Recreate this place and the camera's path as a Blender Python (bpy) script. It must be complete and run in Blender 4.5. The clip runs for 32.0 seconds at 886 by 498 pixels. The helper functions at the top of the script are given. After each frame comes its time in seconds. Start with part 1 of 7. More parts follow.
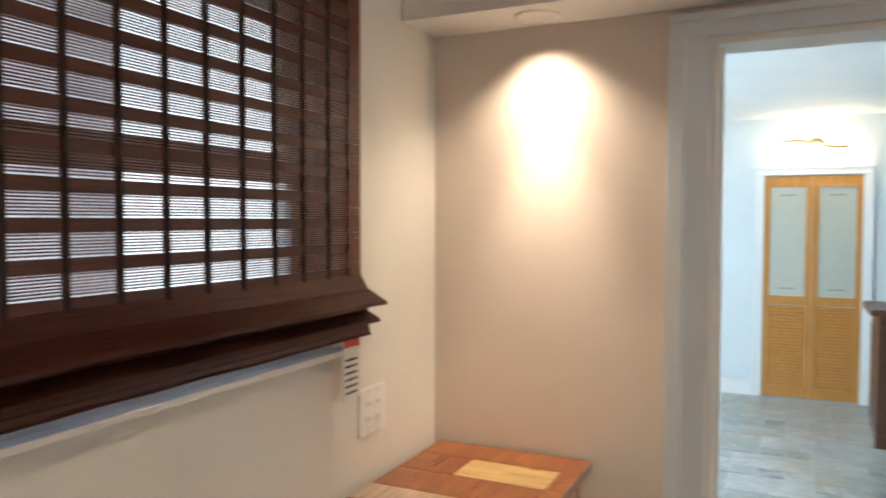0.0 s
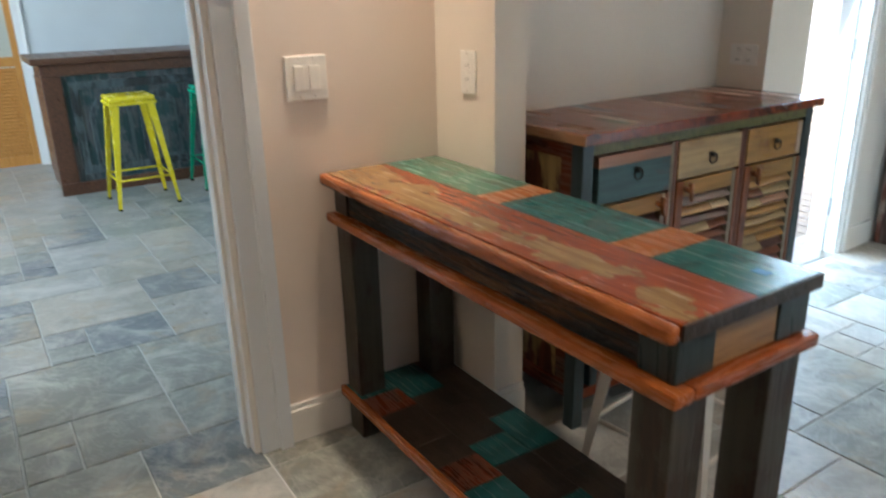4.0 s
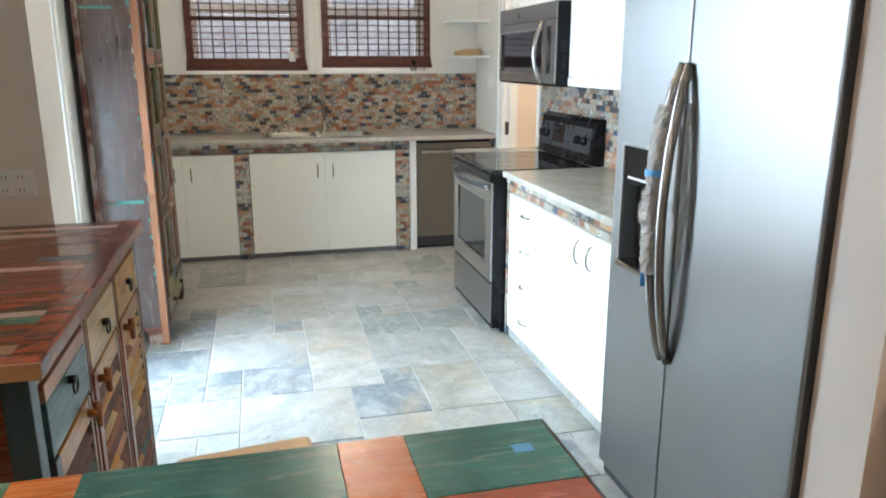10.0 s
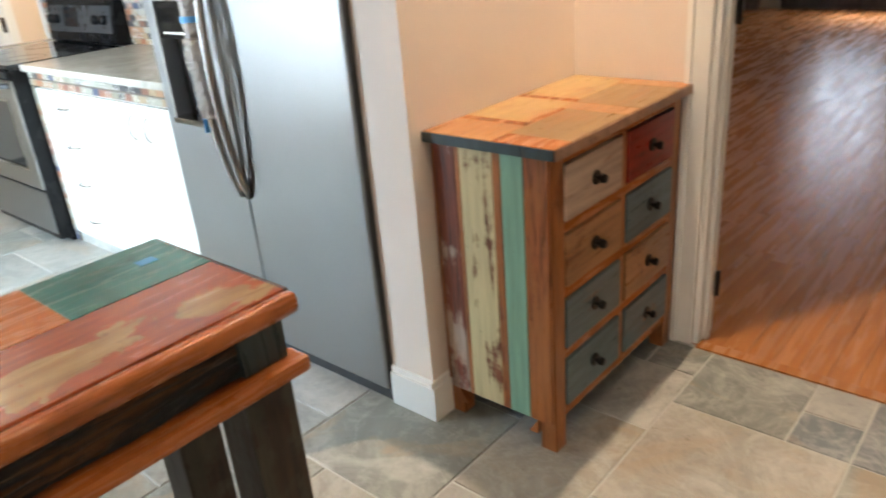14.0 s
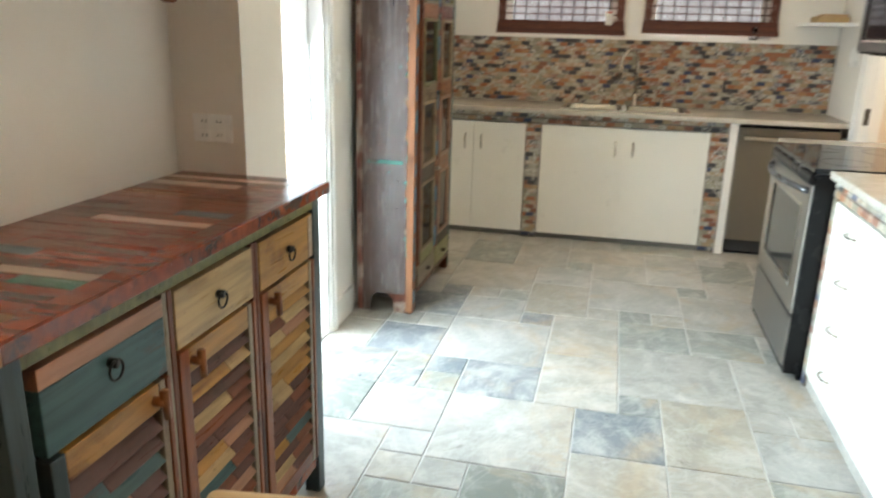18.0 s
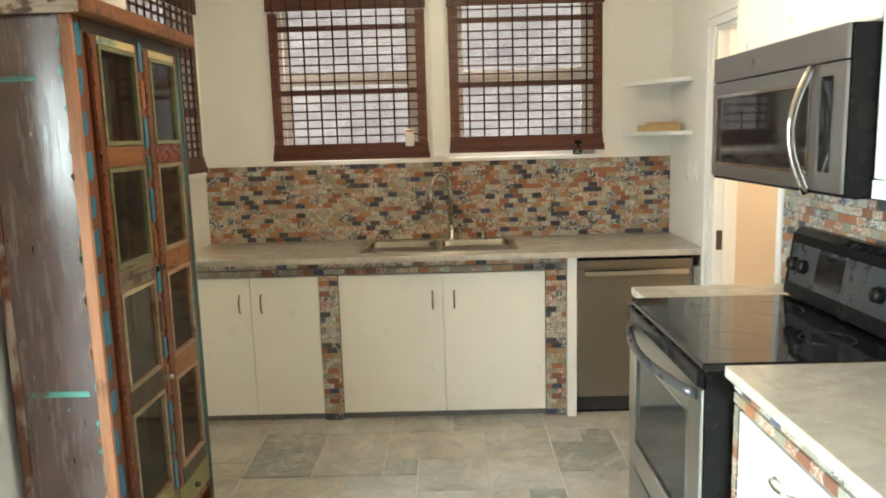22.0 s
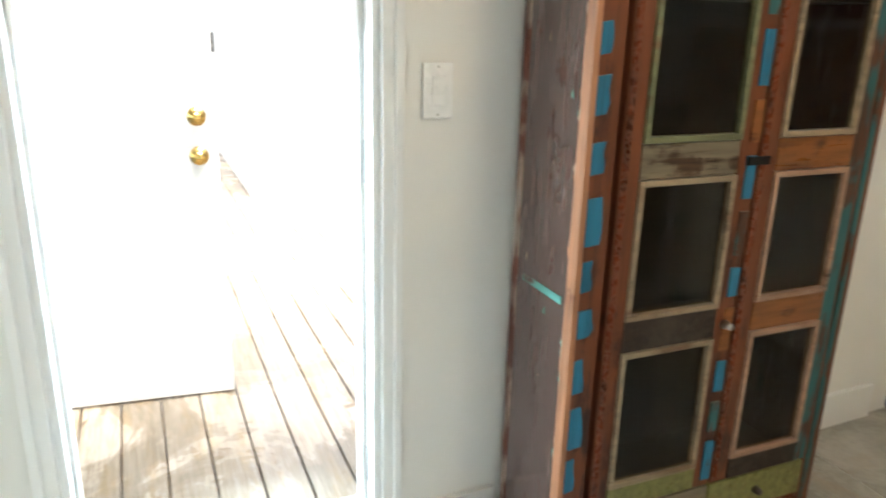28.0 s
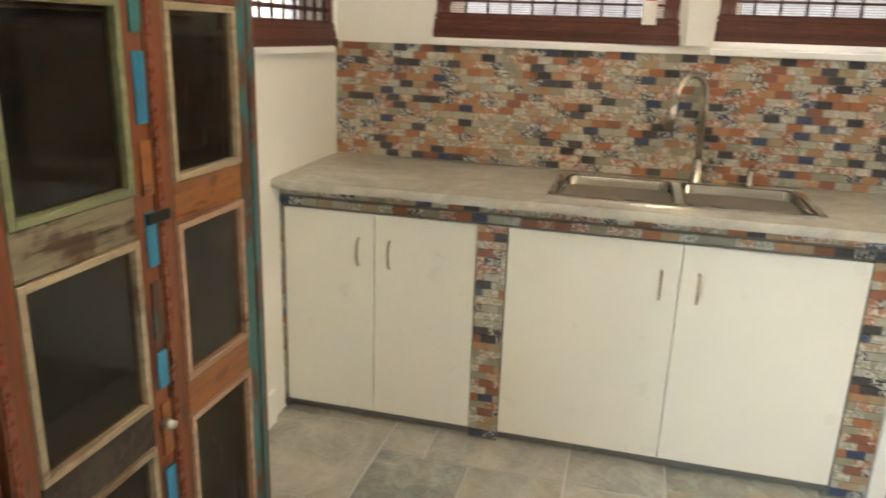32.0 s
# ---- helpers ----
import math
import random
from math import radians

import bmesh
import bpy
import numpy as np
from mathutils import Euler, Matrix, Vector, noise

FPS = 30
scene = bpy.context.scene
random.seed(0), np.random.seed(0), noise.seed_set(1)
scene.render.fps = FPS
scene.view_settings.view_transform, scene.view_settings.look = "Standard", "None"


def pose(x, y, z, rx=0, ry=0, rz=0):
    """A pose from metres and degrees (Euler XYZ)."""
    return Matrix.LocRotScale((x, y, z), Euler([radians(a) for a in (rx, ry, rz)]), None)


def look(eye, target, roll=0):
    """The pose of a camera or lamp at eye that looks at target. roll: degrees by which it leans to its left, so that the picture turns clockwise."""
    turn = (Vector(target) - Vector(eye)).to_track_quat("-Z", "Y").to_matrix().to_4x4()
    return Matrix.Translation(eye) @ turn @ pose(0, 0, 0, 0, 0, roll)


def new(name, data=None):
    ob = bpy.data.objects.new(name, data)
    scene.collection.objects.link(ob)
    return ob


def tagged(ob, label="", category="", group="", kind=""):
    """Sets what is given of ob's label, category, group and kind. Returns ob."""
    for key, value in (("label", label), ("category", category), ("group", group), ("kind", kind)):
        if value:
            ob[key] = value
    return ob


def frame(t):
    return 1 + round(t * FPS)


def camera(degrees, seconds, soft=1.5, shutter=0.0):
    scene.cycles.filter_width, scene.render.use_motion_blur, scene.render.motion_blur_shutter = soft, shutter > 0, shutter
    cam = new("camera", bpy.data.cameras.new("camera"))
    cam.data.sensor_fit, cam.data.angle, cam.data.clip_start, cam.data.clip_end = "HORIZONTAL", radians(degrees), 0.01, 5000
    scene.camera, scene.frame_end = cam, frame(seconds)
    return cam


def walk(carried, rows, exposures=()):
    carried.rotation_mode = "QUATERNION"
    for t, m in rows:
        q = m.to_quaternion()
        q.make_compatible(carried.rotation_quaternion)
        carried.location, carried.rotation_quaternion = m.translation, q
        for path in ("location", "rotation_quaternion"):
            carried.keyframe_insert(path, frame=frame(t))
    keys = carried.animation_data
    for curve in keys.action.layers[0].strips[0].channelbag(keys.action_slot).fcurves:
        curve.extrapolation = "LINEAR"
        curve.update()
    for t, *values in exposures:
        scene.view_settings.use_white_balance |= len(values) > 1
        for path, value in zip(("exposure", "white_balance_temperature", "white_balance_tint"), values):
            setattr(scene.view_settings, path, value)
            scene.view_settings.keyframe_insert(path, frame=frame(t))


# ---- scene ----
cam = camera(62.2, 32.0, soft=1.8, shutter=0.4)
PATH = [
    (0, (2.098, -6.465, 1.631), (0.293, -7.322, 1.551), 0.1),
    (1, (2.084, -6.457, 1.605), (0.089, -6.542, 1.501), 1.1),
    (1.5, (2.072, -6.484, 1.599), (0.091, -6.258, 1.441), 1.7),
    (2, (2.059, -6.486, 1.589), (0.106, -6.108, 1.381), 1.3),
    (2.5, (2.059, -6.487, 1.553), (0.141, -5.975, 1.314), 1.8),
    (3, (2.067, -6.457, 1.48), (0.226, -5.764, 1.122), 0.5),
    (3.5, (2.068, -6.44, 1.429), (0.362, -5.528, 0.922), -1.0),
    (4, (2.071, -6.418, 1.379), (0.485, -5.394, 0.717), -1.4),
    (4.5, (2.038, -6.401, 1.308), (0.611, -5.235, 0.532), -2.0),
    (6.6, (1.591, -6.316, 1.291), (0.678, -4.695, 0.557), -3.1),
    (7, (1.492, -6.307, 1.319), (0.742, -4.610, 0.575), -3.9),
    (7.5, (1.374, -6.221, 1.310), (0.825, -4.427, 0.615), -3.5),
    (8, (1.242, -6.175, 1.339), (0.859, -4.337, 0.650), -2.6),
    (8.5, (1.095, -6.143, 1.344), (1.059, -4.273, 0.636), -1.3),
    (9, (0.962, -6.156, 1.377), (1.277, -4.299, 0.706), -2.3),
    (9.5, (0.918, -6.18, 1.426), (1.35, -4.313, 0.854), -1.1),
    (10, (0.949, -6.239, 1.476), (1.415, -4.358, 0.981), 0.0),
    (10.5, (0.945, -6.278, 1.518), (1.48, -4.4, 1.088), 0.9),
    (11, (0.846, -6.268, 1.523), (1.739, -4.524, 1.118), -0.2),
    (11.5, (0.777, -6.28, 1.516), (1.954, -4.73, 1.052), 0.1),
    (12, (0.771, -6.306, 1.503), (2.135, -4.925, 1.018), 0.2),
    (12.5, (0.801, -6.369, 1.473), (2.256, -5.117, 0.913), -0.8),
    (13, (0.83, -6.404, 1.416), (2.329, -5.272, 0.728), -2.1),
    (13.5, (0.83, -6.413, 1.362), (2.293, -5.319, 0.547), -4.3),
    (14, (0.803, -6.4, 1.366), (2.163, -5.175, 0.56), -4.8),
    (14.5, (0.79, -6.335, 1.394), (1.965, -4.876, 0.693), -4.0),
    (15, (0.825, -6.300, 1.427), (1.750, -4.628, 0.837), -3.2),
    (15.5, (0.865, -6.19, 1.445), (1.525, -4.374, 0.925), -1.9),
    (17.5, (1.163, -5.753, 1.438), (1.04, -3.819, 0.944), -1.7),
    (18, (1.333, -5.697, 1.4), (0.913, -3.826, 0.832), 1.6),
    (18.5, (1.438, -5.642, 1.418), (0.825, -3.868, 0.726), 0.1),
    (19, (1.506, -5.484, 1.415), (1.125, -3.619, 0.803), 2.7),
    (19.5, (1.545, -5.314, 1.426), (1.393, -3.405, 0.852), 1.5),
    (20, (1.591, -5.161, 1.451), (1.537, -3.234, 0.919), 0.9),
    (20.5, (1.634, -4.983, 1.472), (1.496, -3.033, 1.049), 0.2),
    (21, (1.62, -4.782, 1.497), (1.495, -2.819, 1.138), 1.2),
    (21.5, (1.529, -4.596, 1.525), (1.483, -2.619, 1.224), -0.3),
    (22, (1.478, -4.431, 1.535), (1.451, -2.455, 1.228), -1.6),
    (22.5, (1.511, -4.225, 1.579), (1.317, -2.239, 1.448), -1.3),
    (23, (1.545, -4.068, 1.588), (1.264, -2.094, 1.434), -0.0),
    (23.5, (1.522, -3.889, 1.575), (1.244, -1.912, 1.445), 0.9),
    (24, (1.485, -3.693, 1.563), (1.239, -1.714, 1.409), -0.5),
    (24.5, (1.517, -3.573, 1.538), (1.253, -1.607, 1.287), -0.6),
    (26.5, (1.652, -3.168, 1.331), (0.712, -1.539, 0.649), 3.4),
    (27, (1.677, -3.117, 1.335), (0.337, -1.785, 0.679), 3.7),
    (27.5, (1.698, -3.119, 1.341), (0.101, -2.074, 0.741), 2.1),
    (28, (1.672, -3.139, 1.38), (-0.085, -2.392, 0.783), 1.4),
    (28.5, (1.677, -3.139, 1.389), (-0.141, -2.55, 0.798), 1.1),
    (29, (1.684, -3.121, 1.391), (-0.133, -2.522, 0.809), 0.7),
    (29.5, (1.684, -3.083, 1.396), (-0.02, -2.215, 0.81), 1.8),
    (30, (1.648, -3.065, 1.409), (0.104, -1.936, 0.824), 1.6),
    (30.5, (1.598, -3.081, 1.416), (0.331, -1.667, 0.788), 1.8),
    (31, (1.512, -3.058, 1.424), (0.446, -1.486, 0.798), 1.3),
    (31.5, (1.392, -3.005, 1.418), (0.556, -1.272, 0.871), 1.8),
    (32, (1.233, -2.941, 1.423), (0.761, -1.082, 0.858), 2.0),
]
EXPOSURES = [(0, 1.5, 6050, 9), (1, 1.37, 6300, 10), (2, 1.2, 6400, 10), (3, 1.15, 6350, 10), (4, 1.5, 5900, 10), (7, 2.25, 6300, 6), (8, 2.12, 6050, 5), (10, 1.88, 6100, 10), (11, 1.7, 6300, 11), (12, 1.82, 6850, 14),
             (13, 2.05, 7000, 16), (14, 2.12, 6300, 11), (15, 1.97, 5300, 4), (17.5, 1.88, 6650, 10), (19, 1.72, 6950, 10), (20, 1.36, 7000, 10), (21, 1.48, 7700, 9), (22, 1.98, 7350, 8), (23, 2.27, 6750, 6), (24.5, 2.32, 6650, 6),
             (26.5, 2.65, 6700, 8), (27, 2.75, 6400, 8), (27.6, 2.2, 6600, 10), (28.3, 1.5, 6500, 10), (29.0, 0.85, 6400, 8), (29.6, -0.1, 6450, 10), (30.2, -0.2, 6450, 10), (31, 0.65, 7400, 10), (31.6, 1.6, 7200, 10), (32, 2.25, 7000, 10)]
walk(cam, [(t, look(eye, target, roll)) for t, eye, target, roll in PATH], EXPOSURES)

# ---- world and light ----
world = bpy.data.worlds.new("overcast_day")
scene.world = world
world.use_nodes = True
sky = world.node_tree.nodes.new("ShaderNodeTexSky")
sky.sky_type, sky.sun_disc, sky.sun_elevation, sky.sun_rotation = "NISHITA", False, radians(63), radians(63)
sky.dust_density, sky.ozone_density = 3.0, 1.0
world.node_tree.links.new(sky.outputs[0], world.node_tree.nodes["Background"].inputs[0])
world.node_tree.nodes["Background"].inputs[1].default_value = 0.15
sun_data = bpy.data.lights.new("sun", "SUN")
sun_data.energy, sun_data.angle, sun_data.color = 5.0, radians(40), (1, 0.98, 0.95)
new("sun", sun_data).matrix_basis = look((4.5, 0, 13), (-1.5, -3, 0))


ROOM = 0.5          # strength of the rooms' light against the open air


def window_light(name, at, target, w, h, power, col=(0.9, 0.95, 1.0), spread=180):
    d = bpy.data.lights.new(name, "AREA")
    d.shape, d.size, d.size_y, d.energy, d.color = "RECTANGLE", w, h, power * ROOM, col
    d.spread = radians(spread)
    new(name, d).matrix_basis = look(at, target)


def can_light(name, at, power, wide=75, target=None, col=(1.0, 0.76, 0.52), blend=1.0):
    d = bpy.data.lights.new(name, "SPOT")
    d.energy, d.spot_size, d.spot_blend, d.shadow_soft_size, d.color = power * ROOM, radians(wide), blend, 0.03, col
    new(name, d).matrix_basis = look(at, target or (at[0], at[1] + 0.001, at[2] - 1))


window_light("sky_light_door", (-0.1, -3.0, 1.03), (1.6, -3.0, 0.3), 0.66, 1.9, 46, (0.66, 0.855, 1.0), 132)
window_light("sky_light_living", (11.35, -5.0, 1.5), (6, -5, 0.8), 3.0, 1.4, 8)
window_light("sky_light_far_room", (-2.6, -8.8, 1.6), (-2.6, -5.5, 0.6), 3.0, 1.3, 104, (0.72, 0.88, 1.0))
for nm, y in (("can_lamp_south", -7.1), ("can_lamp_north", -5.46)):
    can_light(nm + "_beam", (0.165, y, 2.172), 44, 52)
    can_light(nm, (0.165, y, 2.172), 21, 122)
can_light("can_lamp_east", (2.6, -5.4, 2.7), 95, 110, (2.62, -5.3, 1.0))
# added fill that brightens the dining area and alcove, no known lamp here
can_light("fill_lamp_middle", (1.5, -6.3, 2.7), 24, 150)
can_light("living_lamp", (5.4, -5.7, 2.55), 26, 150)
kitchen = bpy.data.lights.new("kitchen_lamp_north", "POINT")
kitchen.energy, kitchen.color, kitchen.shadow_soft_size = 18 * ROOM, (1.0, 0.87, 0.66), 0.12
new("kitchen_lamp_north", kitchen).location = (1.4, -2.0, 2.5)
can_light("kitchen_lamp_south", (1.3, -3.6, 2.7), 6, 150, None, (1.0, 0.86, 0.64))
hall = bpy.data.lights.new("hall_lamp", "POINT")
hall.energy, hall.color, hall.shadow_soft_size = 10, (1.0, 0.82, 0.58), 0.06
new("hall_lamp", hall).location = (3.7, -1.2, 1.9)
bath = bpy.data.lights.new("vanity_lamp", "POINT")
bath.energy, bath.color, bath.shadow_soft_size = 1, (1.0, 0.75, 0.45), 0.1
new("vanity_lamp", bath).location = (-5.12, -6.28, 2.31)

# ---- building helpers ----
def box(bm, x0, y0, z0, x1, y1, z1, bevel=0.0):
    """A box between two corners, with softened edges."""
    m = Matrix.Translation(((x0 + x1) / 2, (y0 + y1) / 2, (z0 + z1) / 2)) @ Matrix.Diagonal((abs(x1 - x0), abs(y1 - y0), abs(z1 - z0), 1))
    made = bmesh.ops.create_cube(bm, size=1, matrix=m)
    if bevel:
        edges = {e for v in made["verts"] for e in v.link_edges}
        bmesh.ops.bevel(bm, geom=list(edges), offset=bevel, segments=2, affect="EDGES", profile=0.6)
    return bm


def block(x0, y0, z0, x1, y1, z1, bevel=0.0):
    return box(bmesh.new(), x0, y0, z0, x1, y1, z1, bevel)


def rod(bm, a, b, r0, r1=None, sides=14, caps=True):
    """A round bar from a to b."""
    a, b = Vector(a), Vector(b)
    r1 = r0 if r1 is None else r1
    turn = (b - a).to_track_quat("Z", "Y").to_matrix().to_4x4()
    bmesh.ops.create_cone(bm, cap_ends=caps, segments=sides, radius1=r0, radius2=r1, depth=(b - a).length,
                          matrix=Matrix.Translation((a + b) / 2) @ turn)
    return bm


def pipe(path, r, sides=10):
    """A round tube along a line of points."""
    bm = bmesh.new()
    pts = [Vector(p) for p in path]
    rings = []
    side = None
    for i, p in enumerate(pts):
        d = (pts[min(i + 1, len(pts) - 1)] - pts[max(i - 1, 0)]).normalized()
        if side is None:
            side = d.orthogonal().normalized()
        side = (side - d * side.dot(d)).normalized()
        up = d.cross(side)
        rad = r[i] if isinstance(r, (list, tuple)) else r
        rings.append([bm.verts.new(p + (side * math.cos(k * math.tau / sides) + up * math.sin(k * math.tau / sides)) * rad) for k in range(sides)])
    for a, b in zip(rings, rings[1:]):
        for k in range(sides):
            bm.faces.new((a[k], a[(k + 1) % sides], b[(k + 1) % sides], b[k]))
    bm.faces.new(rings[0][::-1])
    bm.faces.new(rings[-1])
    return bm


def lathe(profile, centre=(0, 0, 0), sides=24):
    """A turned shape from (radius, height) pairs."""
    bm = bmesh.new()
    rings = []
    for r, z in profile:
        rings.append([bm.verts.new((centre[0] + r * math.cos(k * math.tau / sides), centre[1] + r * math.sin(k * math.tau / sides), centre[2] + z)) for k in range(sides)])
    for a, b in zip(rings, rings[1:]):
        for k in range(sides):
            bm.faces.new((a[k], a[(k + 1) % sides], b[(k + 1) % sides], b[k]))
    bm.faces.new(rings[0][::-1])
    bm.faces.new(rings[-1])
    return bm


def prism(outline, lo, hi, axis="z"):
    """An outline pushed from lo to hi along an axis; outline pairs are the other two axes in order."""
    bm = bmesh.new()

    def at(u, v, w):
        return {"z": (u, v, w), "y": (u, w, v), "x": (w, u, v)}[axis]
    a = [bm.verts.new(at(u, v, lo)) for u, v in outline]
    b = [bm.verts.new(at(u, v, hi)) for u, v in outline]
    bm.faces.new(a)
    bm.faces.new(b)
    for i in range(len(a)):
        j = (i + 1) % len(a)
        bm.faces.new((a[i], a[j], b[j], b[i]))
    bmesh.ops.recalc_face_normals(bm, faces=bm.faces)
    return bm


def ring(bm, x0, y0, z0, x1, y1, z1, w, plane="yz", bevel=0.0):
    """A rectangular frame of bars w wide, lying in a plane, butted."""
    if plane == "yz":
        box(bm, x0, y0, z0, x1, y0 + w, z1, bevel), box(bm, x0, y1 - w, z0, x1, y1, z1, bevel)
        box(bm, x0, y0 + w, z0, x1, y1 - w, z0 + w, bevel), box(bm, x0, y0 + w, z1 - w, x1, y1 - w, z1, bevel)
    else:
        box(bm, x0, y0, z0, x0 + w, y1, z1, bevel), box(bm, x1 - w, y0, z0, x1, y1, z1, bevel)
        box(bm, x0 + w, y0, z0, x1 - w, y1, z0 + w, bevel), box(bm, x0 + w, y0, z1 - w, x1 - w, y1, z1, bevel)
    return bm


def mesh_of(name, bm, material, smooth=False):
    me = bpy.data.meshes.new(name)
    bm.to_mesh(me)
    bm.free()
    me.materials.append(material)
    if smooth:
        for f in me.polygons:
            f.use_smooth = True
    return me


BASE = {}


def part(name, bm, material, parent, label="", smooth=False):
    """One mesh object under a thing or a part; the bmesh is given in world metres."""
    if parent is not None:
        bmesh.ops.transform(bm, matrix=BASE[parent.name].inverted(), verts=bm.verts)
    ob = new(name, mesh_of(name, bm, material, smooth))
    ob.parent = parent
    BASE[ob.name] = BASE[parent.name] if parent is not None else Matrix.Identity(4)
    return tagged(ob, label)


def thing(name, label, category, group="", kind="", at=(0, 0, 0), turn=0.0):
    ob = new(name)
    ob.empty_display_size = 0.1
    ob.matrix_basis = pose(*at, 0, 0, turn)
    BASE[ob.name] = pose(*at, 0, 0, turn)
    return tagged(ob, label, category, group, kind)


def solid(name, bm, material, label="", category="", group="", kind="", smooth=False):
    ob = new(name, mesh_of(name, bm, material, smooth))
    BASE[ob.name] = Matrix.Identity(4)
    return tagged(ob, label, category, group, kind)


def structure(name, bm, material, label, category):
    return solid(name, bm, material, label, category, "", "structure")


def bits(name, mesh, places, parent):
    """Objects on one shared mesh at poses, children of parent."""
    for m in places:
        ob = bpy.data.objects.new(name, mesh)
        scene.collection.objects.link(ob)
        ob.parent = parent
        ob.matrix_basis = m

# ---- materials ----
class Nodes:
    """A small builder for one node material."""

    def __init__(self, name):
        self.mat = bpy.data.materials.new(name)
        self.mat.use_nodes = True
        self.tree = self.mat.node_tree
        self.bsdf = self.tree.nodes["Principled BSDF"]
        self.out = self.tree.nodes["Material Output"]
        self.geo = self.tree.nodes.new("ShaderNodeNewGeometry")
        self.info = self.tree.nodes.new("ShaderNodeObjectInfo")

    def put(self, socket, value):
        if hasattr(value, "is_output"):
            self.tree.links.new(value, socket)
        elif isinstance(value, (tuple, list)) and len(value) == 3 and socket.type == "RGBA":
            socket.default_value = (*value, 1)
        else:
            socket.default_value = value

    def place(self, scale=(1, 1, 1), shift=0.0, local=False):
        if local:
            src = self.tree.nodes.new("ShaderNodeTexCoord").outputs["Object"]
        else:
            src = self.geo.outputs["Position"]
        m = self.tree.nodes.new("ShaderNodeMapping")
        self.tree.links.new(src, m.inputs["Vector"])
        m.inputs["Scale"].default_value = scale
        if shift:
            mul = self.math("MULTIPLY", self.info.outputs["Random"], shift)
            comb = self.tree.nodes.new("ShaderNodeCombineXYZ")
            for i in range(3):
                self.put(comb.inputs[i], mul)
            self.tree.links.new(comb.outputs[0], m.inputs["Location"])
        return m.outputs[0]

    def noise(self, vec, scale, detail=4.0, rough=0.55, distort=0.0):
        n = self.tree.nodes.new("ShaderNodeTexNoise")
        self.put(n.inputs["Vector"], vec)
        n.inputs["Scale"].default_value = scale
        n.inputs["Detail"].default_value = detail
        n.inputs["Roughness"].default_value = rough
        n.inputs["Distortion"].default_value = distort
        return n.outputs["Fac"]

    def math(self, op, a, b=0.0, clamp=False):
        n = self.tree.nodes.new("ShaderNodeMath")
        n.operation, n.use_clamp = op, clamp
        self.put(n.inputs[0], a)
        self.put(n.inputs[1], b)
        return n.outputs[0]

    def remap(self, v, lo, hi, a=0.0, b=1.0):
        n = self.tree.nodes.new("ShaderNodeMapRange")
        n.clamp = True
        self.put(n.inputs["Value"], v)
        for key, val in (("From Min", lo), ("From Max", hi), ("To Min", a), ("To Max", b)):
            n.inputs[key].default_value = val
        return n.outputs[0]

    def mix(self, fac, a, b, mode="MIX"):
        n = self.tree.nodes.new("ShaderNodeMix")
        n.data_type, n.blend_type = "RGBA", mode
        self.put(n.inputs["Factor"], fac)
        self.put(n.inputs[6], a)
        self.put(n.inputs[7], b)
        return n.outputs[2]

    def ramp(self, fac, stops, constant=False):
        n = self.tree.nodes.new("ShaderNodeValToRGB")
        r = n.color_ramp
        r.interpolation = "CONSTANT" if constant else "LINEAR"
        while len(r.elements) < len(stops):
            r.elements.new(0.5)
        for e, (p, c) in zip(r.elements, stops):
            e.position, e.color = p, (*c, 1)
        self.put(n.inputs[0], fac)
        return n.outputs[0]

    def bump(self, height, strength=0.2, distance=0.01):
        n = self.tree.nodes.new("ShaderNodeBump")
        n.inputs["Strength"].default_value = strength
        n.inputs["Distance"].default_value = distance
        self.put(n.inputs["Height"], height)
        self.tree.links.new(n.outputs[0], self.bsdf.inputs["Normal"])

    def done(self, color, rough, metal=0.0, **more):
        self.put(self.bsdf.inputs["Base Color"], color)
        self.put(self.bsdf.inputs["Roughness"], rough)
        self.put(self.bsdf.inputs["Metallic"], metal)
        for key, val in more.items():
            self.put(self.bsdf.inputs[key.replace("_", " ")], val)
        return self.mat


def painted(name, col, rough=0.5, vary=0.06, grain=220.0, bump=0.06, blotch=1.7, uneven=0.05):
    """Flat paint: slow blotches, roller grain."""
    n = Nodes(name)
    p = n.place()
    slow = n.remap(n.noise(p, blotch, 3), 0.3, 0.7)
    c = n.mix(slow, tuple(v * (1 - vary) for v in col), tuple(min(1, v * (1 + vary * 0.5)) for v in col))
    fine = n.noise(p, grain, 2)
    n.bump(fine, bump, 0.002)
    return n.done(c, n.remap(n.noise(p, 9, 3), 0.3, 0.7, rough - uneven, rough + uneven))


